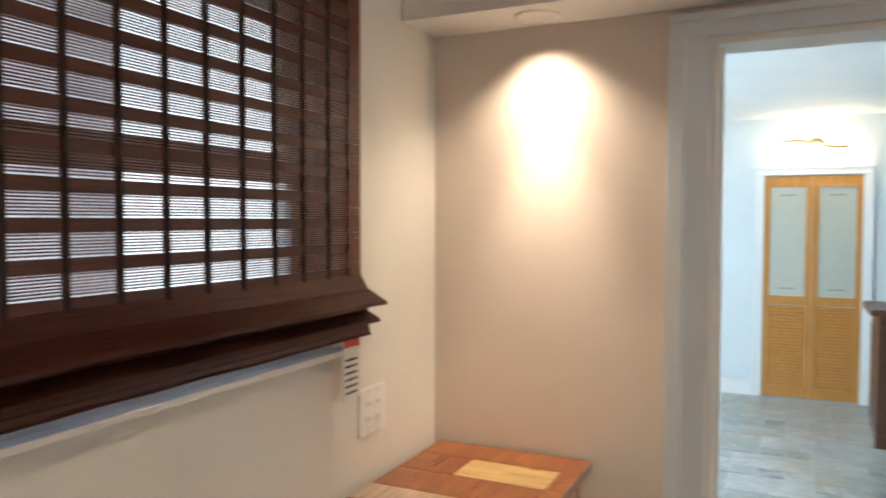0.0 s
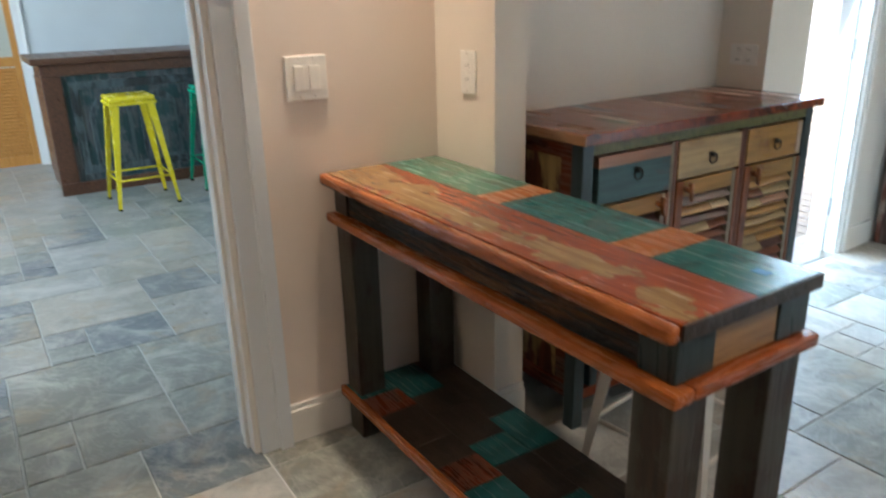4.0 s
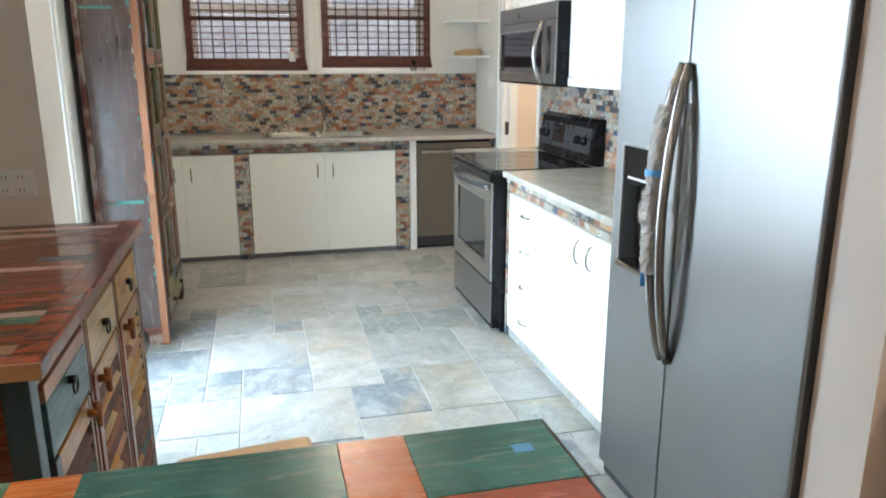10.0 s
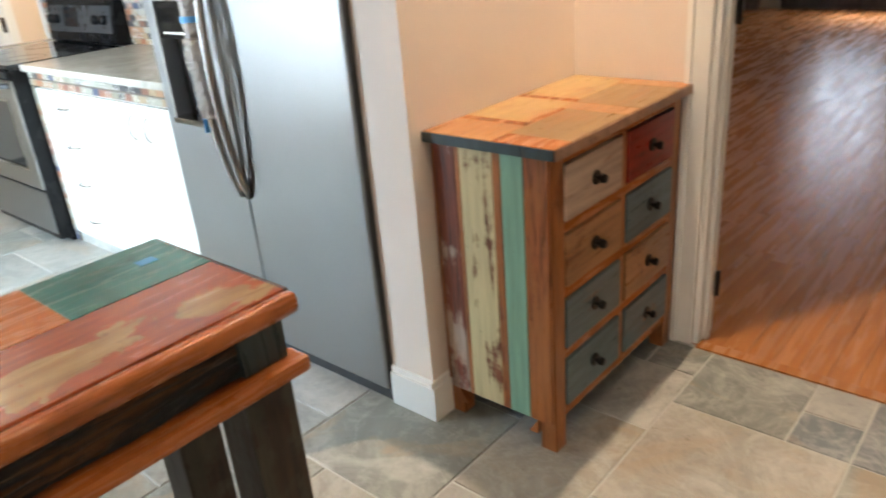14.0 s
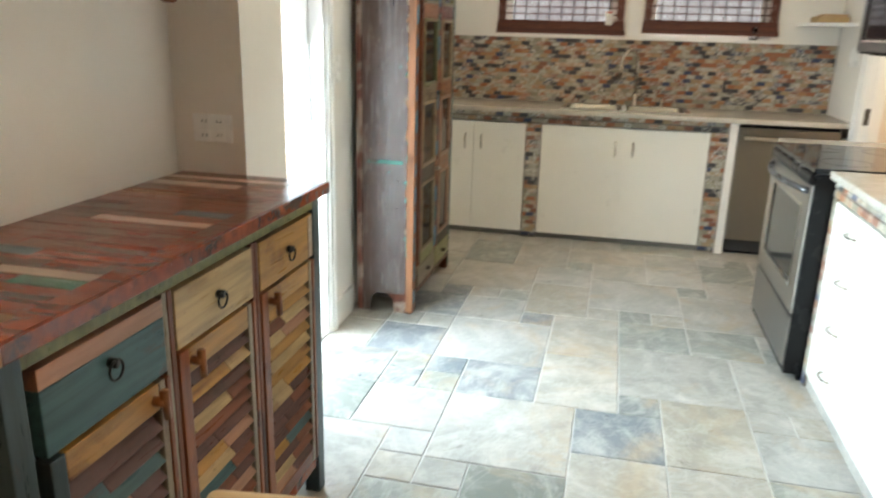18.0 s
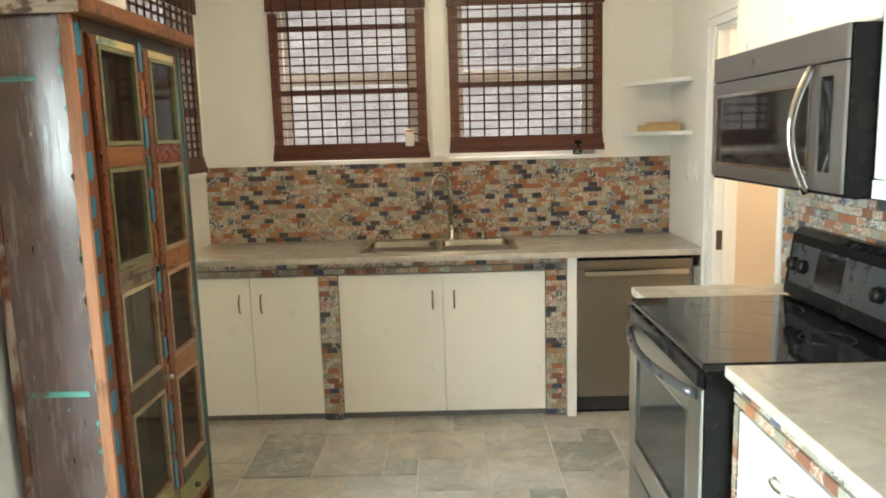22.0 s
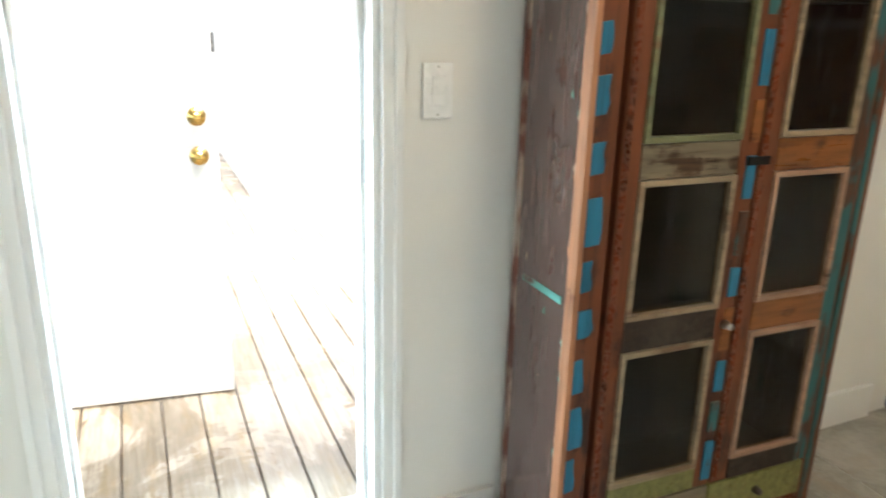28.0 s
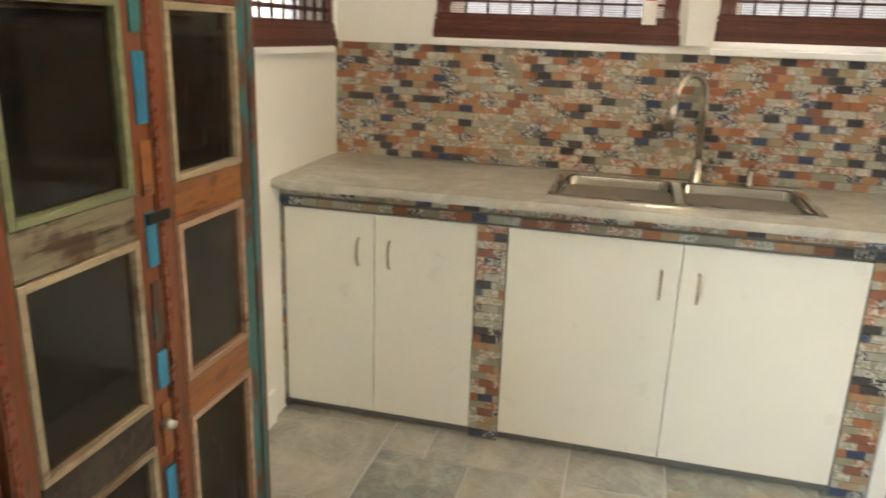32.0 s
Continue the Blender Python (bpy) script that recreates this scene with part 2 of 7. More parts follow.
def old_wood(name, paint, under=(0.16, 0.055, 0.022), wear=0.42, axis=0, rough=0.3, dark=0.35, edge=0.03, scale=1.0, dirt=0.66, pit=0.5, mottled=False, spec=0.4, relief=0.35, coat=0.0):
    """Reclaimed board: paint worn through to stained wood, grain along one axis, varnished."""
    n = Nodes(name)
    stretch = [16.0 * scale, 16.0 * scale, 16.0 * scale]
    stretch[axis] = 1.3 * scale
    g = n.place(tuple(stretch), 7.0)
    p = n.place((1, 1, 1), 7.0)
    grain = n.noise(g, 5.0, 6, 0.65, 0.6)
    wood = n.mix(n.remap(grain, 0.35, 0.7), tuple(v * dark for v in under), tuple(min(1, v * 1.45) for v in under))
    blot = n.noise(p, 5.5 * scale, 6, 0.62, 0.3)
    streak = n.noise(n.place(tuple(v * 0.35 for v in stretch), 7.0), 6.0, 5, 0.6)
    chip = n.math("ADD", n.math("MULTIPLY", blot, 0.62), n.math("MULTIPLY", streak, 0.38))
    keep = n.remap(chip, wear - edge, wear + edge)
    dirty = n.mix(n.remap(n.noise(p, 11, 6, 0.6, 0.5) if mottled else n.noise(g, 3.2, 5), 0.35, 0.62), tuple(v * dirt for v in paint), paint)
    col = n.mix(keep, wood, dirty)
    pits = n.remap(n.noise(p, 75 * scale, 2), 0.7, 0.78, 0, pit)
    col = n.mix(pits, col, (0.02, 0.014, 0.01))
    n.bump(n.math("ADD", n.math("MULTIPLY", grain, 0.35), n.math("MULTIPLY", keep, 0.5)), relief, 0.004)
    return n.done(col, n.remap(grain, 0.3, 0.7, rough - 0.06, rough + 0.14), 0.0, Specular_IOR_Level=spec, Coat_Weight=coat, Coat_Roughness=0.14)


def timber(name, a, b, axis=0, rough=0.35, scale=1.0, random=0.0, bump=0.12):
    """Plain wood from colour a to b, grain along an axis; random lightens single boards."""
    n = Nodes(name)
    stretch = [14.0 * scale] * 3
    stretch[axis] = 0.9 * scale
    g = n.place(tuple(stretch), 9.0)
    grain = n.noise(g, 4.0, 6, 0.6, 0.8)
    c = n.mix(n.remap(grain, 0.32, 0.7), a, b)
    if random:
        c = n.mix(n.remap(n.info.outputs["Random"], 0, 1, 0, random), c, tuple(v * 0.45 for v in a))
    n.bump(grain, bump, 0.002)
    return n.done(c, n.remap(n.noise(g, 2.0, 3), 0.3, 0.7, rough - 0.08, rough + 0.1))


def plain(name, col, rough=0.4, metal=0.0, **more):
    n = Nodes(name)
    p = n.place()
    v = n.remap(n.noise(p, 35, 3), 0.3, 0.7)
    c = n.mix(v, tuple(x * 0.92 for x in col), col)
    return n.done(c, n.remap(n.noise(p, 14, 4), 0.3, 0.7, max(0.02, rough - 0.06), rough + 0.06), metal, **more)


def brushed(name, col, rough=0.27, axis=2, depth=0.05):
    """Satin steel: fine strokes along an axis, faint slow clouds."""
    n = Nodes(name)
    s = [900.0] * 3
    s[axis] = 30.0
    strokes = n.noise(n.place(tuple(s)), 1.0, 2)
    cloud = n.noise(n.place(), 2.2, 3)
    c = n.mix(n.remap(cloud, 0.3, 0.7), tuple(v * 0.93 for v in col), col)
    c = n.mix(n.remap(strokes, 0.3, 0.7, 0, 0.12), c, tuple(v * 0.7 for v in col))
    return n.done(c, n.remap(cloud, 0.3, 0.7, rough - 0.02, rough + 0.03), 1.0)


def glassy(name, tint=(1, 1, 1), rough=0.0):
    n = Nodes(name)
    return n.done(tint, rough, 0.0, Transmission_Weight=1.0, IOR=1.45)


def glow(name, col, strength):
    n = Nodes(name)
    return n.done(col, 0.5, 0.0, Emission_Color=col, Emission_Strength=strength)


wall_white = painted("wall_white", (0.79, 0.765, 0.71), 0.55)
wall_beige = painted("wall_beige", (0.74, 0.655, 0.59), 0.55)
wall_cream = painted("wall_cream", (0.79, 0.735, 0.66), 0.55)
wall_cool = painted("wall_cool", (0.66, 0.69, 0.69), 0.55)
trim_white = painted("trim_white", (0.8, 0.79, 0.76), 0.4, 0.02, 300, 0.0, 1.2, 0.01)
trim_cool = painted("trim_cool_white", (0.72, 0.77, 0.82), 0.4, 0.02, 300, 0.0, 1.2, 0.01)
ceiling_white = painted("ceiling_white", (0.8, 0.79, 0.76), 0.65, 0.04, 300, 0.1)
cabinet_white = painted("cabinet_white", (0.8, 0.78, 0.71), 0.32, 0.04, 140, 0.03)
plate_white = plain("plate_white", (0.86, 0.85, 0.82), 0.3)
board_dark = plain("toe_kick_dark", (0.2, 0.195, 0.18), 0.6)


def slate_tile(name, stops, deep):
    n = Nodes(name)
    p = n.place((1, 1, 1), 25.0)
    base = n.ramp(n.info.outputs["Random"], stops, True)
    warp = n.noise(p, 2.6, 5, 0.6, 1.6)
    cloud = n.noise(p, 6.0, 8, 0.7, 1.2)
    c = n.mix(n.remap(warp, 0.36, 0.64), n.mix(0.5, base, deep), base)
    c = n.mix(n.remap(cloud, 0.5, 0.72, 0, 0.58), c, (0.52, 0.51, 0.47))
    sweep = n.noise(n.place((1.25, 1.0, 1), 25.0), 2.6, 7, 0.66, 1.3)
    c = n.mix(n.remap(sweep, 0.5, 0.66, 0, 0.55), c, (0.54, 0.53, 0.49))
    c = n.mix(n.remap(sweep, 0.44, 0.3, 0, 0.2), c, (0.2, 0.19, 0.155))
    vein = n.math("ABSOLUTE", n.math("SUBTRACT", n.noise(p, 3.4, 6, 0.66, 2.2), 0.5))
    c = n.mix(n.remap(vein, 0.0, 0.035, 0.22, 0.0), c, (0.54, 0.525, 0.485))
    c = n.mix(n.remap(n.noise(p, 2.4, 5, 0.6, 1.4), 0.54, 0.68, 0, 0.55), c, (0.38, 0.28, 0.17))
    c = n.mix(n.remap(n.noise(p, 42, 4), 0.55, 0.75, 0, 0.3), c, (0.16, 0.17, 0.18))
    n.bump(n.math("ADD", cloud, n.math("MULTIPLY", n.noise(p, 30, 4), 0.4)), 0.06, 0.004)
    return n.done(c, n.remap(cloud, 0.3, 0.7, 0.26, 0.42))


slate = slate_tile("slate_tile", [(0.0, (0.363, 0.351, 0.319)), (0.2, (0.219, 0.243, 0.224)), (0.34, (0.4, 0.371, 0.319)), (0.52, (0.26, 0.272, 0.241)),
                                 (0.66, (0.372, 0.371, 0.353)), (0.8, (0.186, 0.203, 0.185)), (0.9, (0.335, 0.307, 0.252)), (1.0, (0.344, 0.346, 0.33))], (0.158, 0.163, 0.146))
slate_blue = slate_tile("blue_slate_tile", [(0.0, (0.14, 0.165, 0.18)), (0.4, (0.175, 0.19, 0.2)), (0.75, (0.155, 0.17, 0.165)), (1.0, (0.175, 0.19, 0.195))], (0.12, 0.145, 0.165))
grout = painted("grout", (0.5, 0.5, 0.48), 0.85, 0.12, 400, 0.3, 5)


def mosaic_tile(name, island):
    """Printed brick tiles, one colour and print a piece."""
    n = Nodes(name)
    r = n.geo.outputs["Random Per Island"] if island else n.info.outputs["Random"]
    base = n.ramp(r, [(0.0, (0.37, 0.14, 0.065)), (0.15, (0.3, 0.28, 0.21)), (0.29, (0.045, 0.045, 0.05)), (0.4, (0.42, 0.225, 0.115)),
                      (0.53, (0.4, 0.38, 0.31)), (0.63, (0.25, 0.1, 0.06)), (0.72, (0.06, 0.06, 0.067)), (0.83, (0.045, 0.065, 0.13)),
                      (0.88, (0.4, 0.29, 0.175)), (1.0, (0.4, 0.29, 0.175))], True)
    p = n.place((1, 1, 1), 0.0 if island else 3.0)
    prints = n.remap(n.noise(p, 75, 2, 0.5, 1.5), 0.5, 0.54)
    which = n.remap(n.math("FRACT", n.math("MULTIPLY", r, 37.0)), 0.4, 0.42, 0, 0.95)
    c = n.mix(n.math("MULTIPLY", prints, which), base, (0.62, 0.6, 0.54))
    c = n.mix(n.remap(n.noise(p, 30, 5, 0.7), 0.48, 0.7, 0, 0.4), c, (0.14, 0.11, 0.085))
    n.bump(n.noise(p, 60, 4), 0.15, 0.002)
    return n.done(c, 0.28)


mosaic = mosaic_tile("mosaic_tile", False)
mosaic_joined = mosaic_tile("mosaic_tile_small", True)
mosaic_grout = painted("mosaic_grout", (0.2, 0.17, 0.14), 0.8, 0.1, 500, 0.2, 6)


def quartz_top():
    n = Nodes("quartz_top")
    p = n.place()
    a = n.noise(p, 5.0, 8, 0.7, 1.4)
    c = n.mix(n.remap(a, 0.4, 0.66), (0.42, 0.39, 0.33), (0.54, 0.51, 0.45))
    c = n.mix(n.remap(n.noise(p, 120, 3), 0.6, 0.72, 0, 0.5), c, (0.3, 0.28, 0.25))
    vein = n.math("ABSOLUTE", n.math("SUBTRACT", n.noise(p, 2.2, 6, 0.6, 2.5), 0.5))
    c = n.mix(n.remap(vein, 0, 0.02, 0.4, 0), c, (0.36, 0.335, 0.3))
    return n.done(c, 0.17)


quartz = quartz_top()
steel = brushed("brushed_steel", (0.5, 0.5, 0.49), 0.3)
steel_side = brushed("brushed_steel_level", (0.355, 0.355, 0.355), 0.35, 1)
fridge_steel = brushed("fridge_steel", (0.34, 0.335, 0.325), 0.33, 1)
fridge_steel.node_tree.nodes["Principled BSDF"].inputs["Anisotropic"].default_value = 0.7
sink_steel = brushed("sink_steel", (0.4, 0.37, 0.31), 0.2)
steel_dish = brushed("dishwasher_steel", (0.34, 0.32, 0.29), 0.31, 0)
steel_x = brushed("brushed_steel_cross", (0.46, 0.455, 0.44), 0.3, 0)
chrome = plain("polished_chrome", (0.62, 0.61, 0.59), 0.12, 1.0)
nickel = brushed("satin_nickel", (0.5, 0.46, 0.4), 0.26)
steel_dark = brushed("handle_steel", (0.38, 0.36, 0.34), 0.25)
black_glass = plain("black_glass", (0.008, 0.008, 0.009), 0.04)
black_plastic = plain("black_plastic", (0.008, 0.008, 0.009), 0.25, 0.0, Specular_IOR_Level=0.18)
dark_gasket = plain("dark_gasket", (0.03, 0.03, 0.032), 0.5)
grey_panel = plain("grey_panel", (0.1, 0.105, 0.11), 0.3, 0.6)
oven_glass = plain("oven_glass", (0.018, 0.019, 0.019), 0.05)
iron_black = plain("black_iron", (0.02, 0.018, 0.016), 0.45, 0.7)
iron_rust = plain("dark_rusted_iron", (0.09, 0.07, 0.055), 0.6, 0.5)
brass = plain("polished_brass", (0.75, 0.5, 0.16), 0.16, 1.0)
hinge_paint = plain("painted_hinge", (0.5, 0.5, 0.48), 0.4, 0.4)
zinc = plain("zinc_steel", (0.45, 0.43, 0.4), 0.35, 1.0)
cabinet_glass = plain("dim_old_glass", (0.55, 0.5, 0.42), 0.03, 0.0, Transmission_Weight=1.0, IOR=1.32)
clear_glass = glassy("clear_glass")
pane_glass = glassy("window_glass", (0.97, 0.98, 0.98))
blue_tape = plain("blue_tape", (0.08, 0.3, 0.62), 0.5)
bubble_wrap = plain("bubble_wrap", (0.72, 0.66, 0.61), 0.1, 0.0, Transmission_Weight=0.6, IOR=1.2)
yellow_paint = plain("yellow_enamel", (0.72, 0.6, 0.02), 0.25)
green_paint = plain("green_enamel", (0.015, 0.36, 0.2), 0.25)
white_wood_stool = plain("pale_stool_metal", (0.6, 0.57, 0.52), 0.35, 0.3)
tan_seat = timber("tan_seat_wood", (0.5, 0.3, 0.14), (0.66, 0.45, 0.25), 0, 0.4)

# reclaimed boards
wood_red = old_wood("red_brown_board", (0.17, 0.042, 0.018), (0.08, 0.024, 0.012), 0.46, rough=0.24)
wood_red_y = old_wood("red_brown_board_long", (0.27, 0.056, 0.02), (0.11, 0.026, 0.011), 0.47, rough=0.15, spec=0.5, relief=0.2)
wood_orange = old_wood("orange_board", (0.4, 0.14, 0.042), (0.32, 0.1, 0.03), 0.42, rough=0.22, edge=0.1, dirt=0.8, pit=0.35)
wood_orange_z = old_wood("orange_board_upright", (0.34, 0.12, 0.035), (0.25, 0.075, 0.022), 0.45, axis=2)
wood_teal = old_wood("teal_board", (0.03, 0.135, 0.132), (0.05, 0.1, 0.075), 0.18, rough=0.2, edge=0.12, dirt=0.62, pit=0.3, mottled=True)
wood_sage = old_wood("sage_board", (0.085, 0.2, 0.145), (0.24, 0.2, 0.095), 0.36, rough=0.2, edge=0.14, dirt=0.66, pit=0.3, mottled=True)


def worn_board():
    """Red varnished board; an old tan coat survives along the front and toward the wall."""
    n = Nodes("red_board_with_tan_coat")
    p = n.place()
    g = n.place((1.3, 16, 16))
    grain = n.noise(g, 5.0, 6, 0.65, 0.6)
    red = n.mix(n.remap(grain, 0.35, 0.7), (0.17, 0.034, 0.012), (0.33, 0.08, 0.026))
    tan = n.mix(n.remap(n.noise(g, 3.0, 6, 0.7, 0.4), 0.35, 0.65), (0.19, 0.1, 0.035), (0.34, 0.225, 0.1))
    xyz = n.tree.nodes.new("ShaderNodeSeparateXYZ")
    n.put(xyz.inputs[0], n.geo.outputs["Position"])
    across = n.remap(n.math("ABSOLUTE", n.math("ADD", xyz.outputs[1], 5.472)), 0.0, 0.13, 0.12, -0.2)
    along = n.remap(xyz.outputs[0], 0.1, 0.85, 0.16, -0.01)
    edge = n.math("ADD", n.noise(n.place((1, 1.7, 1)), 6.0, 8, 0.66, 0.6), n.math("ADD", across, along))
    c = n.mix(n.remap(edge, 0.535, 0.555), red, tan)
    c = n.mix(n.remap(n.noise(p, 16, 5, 0.7), 0.6, 0.7, 0, 0.7), c, (0.1, 0.04, 0.018))
    n.bump(grain, 0.2, 0.002)
    return n.done(c, n.remap(grain, 0.3, 0.7, 0.16, 0.3))


wood_camo = worn_board()


def split_board():
    """Dark weathered board split along the grain: blue-black troughs, orange-brown ridges."""
    n = Nodes("rough_split_board")
    g = n.place((1.6, 20, 26))
    fibre = n.noise(g, 2.2, 8, 0.72, 0.8)
    broad = n.noise(n.place((2.0, 6, 11)), 1.6, 4, 0.6, 0.6)
    v = n.math("ADD", n.math("MULTIPLY", fibre, 0.6), n.math("MULTIPLY", broad, 0.4))
    c = n.ramp(v, [(0.3, (0.01, 0.009, 0.008)), (0.41, (0.045, 0.062, 0.068)), (0.5, (0.065, 0.055, 0.045)), (0.56, (0.2, 0.095, 0.04)), (0.68, (0.38, 0.2, 0.085))])
    n.bump(v, 0.9, 0.012)
    return n.done(c, n.remap(v, 0.3, 0.7, 0.5, 0.3))


wood_rough = split_board()
wood_cream = old_wood("cream_board", (0.46, 0.31, 0.13), (0.25, 0.1, 0.035), 0.4, axis=1)
wood_cream_z = old_wood("cream_board_upright", (0.56, 0.48, 0.27), (0.17, 0.06, 0.03), 0.43, axis=2, rough=0.5, dirt=0.8)
wood_mint_z = old_wood("mint_board_upright", (0.2, 0.36, 0.26), (0.17, 0.07, 0.03), 0.38, axis=2, rough=0.45, dirt=0.8)
wood_rust_z = old_wood("rust_board_upright", (0.42, 0.33, 0.27), (0.17, 0.045, 0.025), 0.525, axis=2, rough=0.45)
wood_slate = old_wood("slate_blue_board", (0.032, 0.052, 0.057), (0.07, 0.034, 0.018), 0.4, axis=2, edge=0.06)
wood_slate_x = old_wood("slate_blue_drawer", (0.1, 0.15, 0.17), (0.2, 0.08, 0.03), 0.38)
wood_chipped = old_wood("chipped_pale_moulding", (0.46, 0.36, 0.28), (0.1, 0.05, 0.03), 0.48, rough=0.35, scale=2.2, edge=0.03)
wood_pink_x = old_wood("pale_pink_drawer", (0.5, 0.37, 0.28), (0.2, 0.08, 0.03), 0.37, edge=0.06)
wood_tan_x = old_wood("tan_drawer", (0.36, 0.19, 0.09), (0.22, 0.08, 0.03), 0.42)
wood_crimson = old_wood("crimson_drawer", (0.25, 0.022, 0.012), (0.12, 0.03, 0.015), 0.4)
wood_dark = old_wood("dark_stained_board", (0.045, 0.03, 0.02), (0.028, 0.016, 0.01), 0.5, rough=0.38)
wood_dark_z = old_wood("dark_stained_post", (0.05, 0.045, 0.033), (0.035, 0.018, 0.011), 0.48, axis=2, rough=0.4)

wood_blue = old_wood("bright_blue_block", (0.0213, 0.17, 0.2805), (0.085, 0.0425, 0.0238), 0.36, axis=2)
wood_purple_z = old_wood("purple_brown_side", (0.115, 0.056, 0.046), (0.062, 0.026, 0.02), 0.5, axis=2, rough=0.2, scale=0.8, dark=0.7, edge=0.12, dirt=0.75, pit=0.7, mottled=True, spec=0.95, relief=0.1, coat=0.4)
wood_peel_z = old_wood("peeled_edge", (0.45, 0.2, 0.1), (0.2, 0.08, 0.04), 0.36, axis=2, rough=0.5)
wood_aqua = old_wood("aqua_strip", (0.12, 0.42, 0.36), (0.12, 0.05, 0.03), 0.47)
wood_green = old_wood("olive_ochre_board", (0.2, 0.19, 0.06), (0.12, 0.07, 0.028), 0.42, edge=0.08)
wood_amber = old_wood("amber_board", (0.4, 0.2, 0.08), (0.34, 0.12, 0.035), 0.45, edge=0.1, dirt=0.8)
wood_straw = old_wood("straw_and_orange_board", (0.44, 0.29, 0.12), (0.38, 0.15, 0.045), 0.44, edge=0.08, dirt=0.8)
wood_umber = old_wood("umber_board", (0.25, 0.15, 0.062), (0.34, 0.13, 0.04), 0.4, edge=0.1, dirt=0.75)
wood_russet = old_wood("russet_board", (0.27, 0.1, 0.035), (0.16, 0.045, 0.017), 0.45, edge=0.1, dirt=0.7)
wood_panel_z = old_wood("dark_red_panel_with_cream", (0.5, 0.36, 0.15), (0.13, 0.035, 0.016), 0.47, axis=2, rough=0.35, scale=0.45, edge=0.015)
wood_stile_z = old_wood("dark_red_stile", (0.16, 0.0448, 0.016), (0.064, 0.0192, 0.0088), 0.44, axis=2, rough=0.36)
wood_deepteal_z = old_wood("deep_teal_stile", (0.03, 0.13, 0.13), (0.09, 0.035, 0.018), 0.47, axis=2, rough=0.36)
wood_cornice = old_wood("brown_orange_cornice", (0.2, 0.075, 0.03), (0.1, 0.04, 0.02), 0.42, rough=0.34)
wood_rail_x = old_wood("orange_red_rail", (0.24, 0.084, 0.024), (0.096, 0.0288, 0.0112), 0.43, axis=1)
wood_pale_y = old_wood("pale_tan_front", (0.36, 0.23, 0.115), (0.16, 0.06, 0.025), 0.4, axis=1, edge=0.06)
wood_honey_y = old_wood("honey_front", (0.42, 0.21, 0.05), (0.2, 0.07, 0.022), 0.4, axis=1, edge=0.06)
wood_nosing = old_wood("red_orange_edge", (0.37, 0.115, 0.03), (0.24, 0.066, 0.02), 0.42, rough=0.22, edge=0.1, dirt=0.8, pit=0.35)
wood_nosing_y = old_wood("red_orange_edge_short", (0.29, 0.085, 0.025), (0.2, 0.055, 0.018), 0.42, axis=1, rough=0.22, edge=0.1, dirt=0.8, pit=0.35)
wood_redframe_z = old_wood("red_orange_frame", (0.27, 0.08, 0.025), (0.15, 0.042, 0.016), 0.44, axis=2, rough=0.3)
wood_streak = old_wood("tan_streak_strip", (0.3, 0.15, 0.07), (0.15, 0.04, 0.02), 0.45, rough=0.22)
wood_grey_x = old_wood("grey_tan_rail", (0.192, 0.152, 0.096), (0.056, 0.0256, 0.012), 0.42, axis=1)
wood_frame = old_wood("tan_pane_frame", (0.306, 0.2295, 0.1445), (0.136, 0.0595, 0.0298), 0.4, axis=1, edge=0.08)
wood_grey_z = old_wood("grey_tan_stile", (0.26, 0.2, 0.13), (0.14, 0.05, 0.022), 0.42, axis=2, edge=0.06)
wood_plum_y = old_wood("plum_brown_slat", (0.11, 0.04, 0.03), (0.06, 0.02, 0.012), 0.42, axis=1, edge=0.06)
wood_brick_y = old_wood("brick_brown_slat", (0.2, 0.06, 0.025), (0.1, 0.03, 0.012), 0.42, axis=1, edge=0.06)
wood_teal_y = old_wood("slate_teal_slat", (0.045, 0.105, 0.11), (0.09, 0.035, 0.018), 0.38, axis=1, edge=0.06)
wood_butter_y = old_wood("butter_cream_drawer", (0.5, 0.34, 0.16), (0.22, 0.08, 0.03), 0.38, axis=1, edge=0.08)
wood_rose_y = old_wood("rose_tan_slat", (0.4, 0.2, 0.12), (0.16, 0.05, 0.025), 0.4, axis=1, edge=0.06)
wood_sage_y = old_wood("pale_green_frame", (0.17, 0.175, 0.09), (0.16, 0.072, 0.032), 0.42, axis=1, edge=0.05)
wood_blush = old_wood("blush_pane_frame", (0.374, 0.221, 0.1445), (0.17, 0.068, 0.034), 0.38, axis=1, edge=0.06)
wood_cream_rail = old_wood("cream_and_teal_rail", (0.5, 0.38, 0.19), (0.08, 0.22, 0.2), 0.42, axis=1, edge=0.03)
seat_cream = old_wood("worn_cream_seat", (0.62, 0.47, 0.29), (0.09, 0.045, 0.025), 0.4, rough=0.4, scale=0.6, edge=0.02, dirt=0.85)
# near-black: the shade inside the closed furniture is put into this colour
inside_shade = plain("cabinet_inside_shade", (0.022, 0.017, 0.013), 0.7)
pine = timber("golden_pine", (0.45, 0.185, 0.035), (0.6, 0.29, 0.075), 2, 0.35)
bar_wood = timber("dark_brown_bar", (0.05, 0.02, 0.011), (0.13, 0.055, 0.028), 0, 0.35)
bar_panel = old_wood("dark_green_bar_panel", (0.02, 0.06, 0.065), (0.1, 0.11, 0.115), 0.5, axis=2)
bar_carved = old_wood("grey_carved_panel", (0.09, 0.12, 0.13), (0.03, 0.035, 0.04), 0.5, axis=2)
hardwood = timber("red_oak_strip", (0.36, 0.135, 0.04), (0.5, 0.215, 0.07), 0, 0.26, 1.0, 0.2, 0.002)


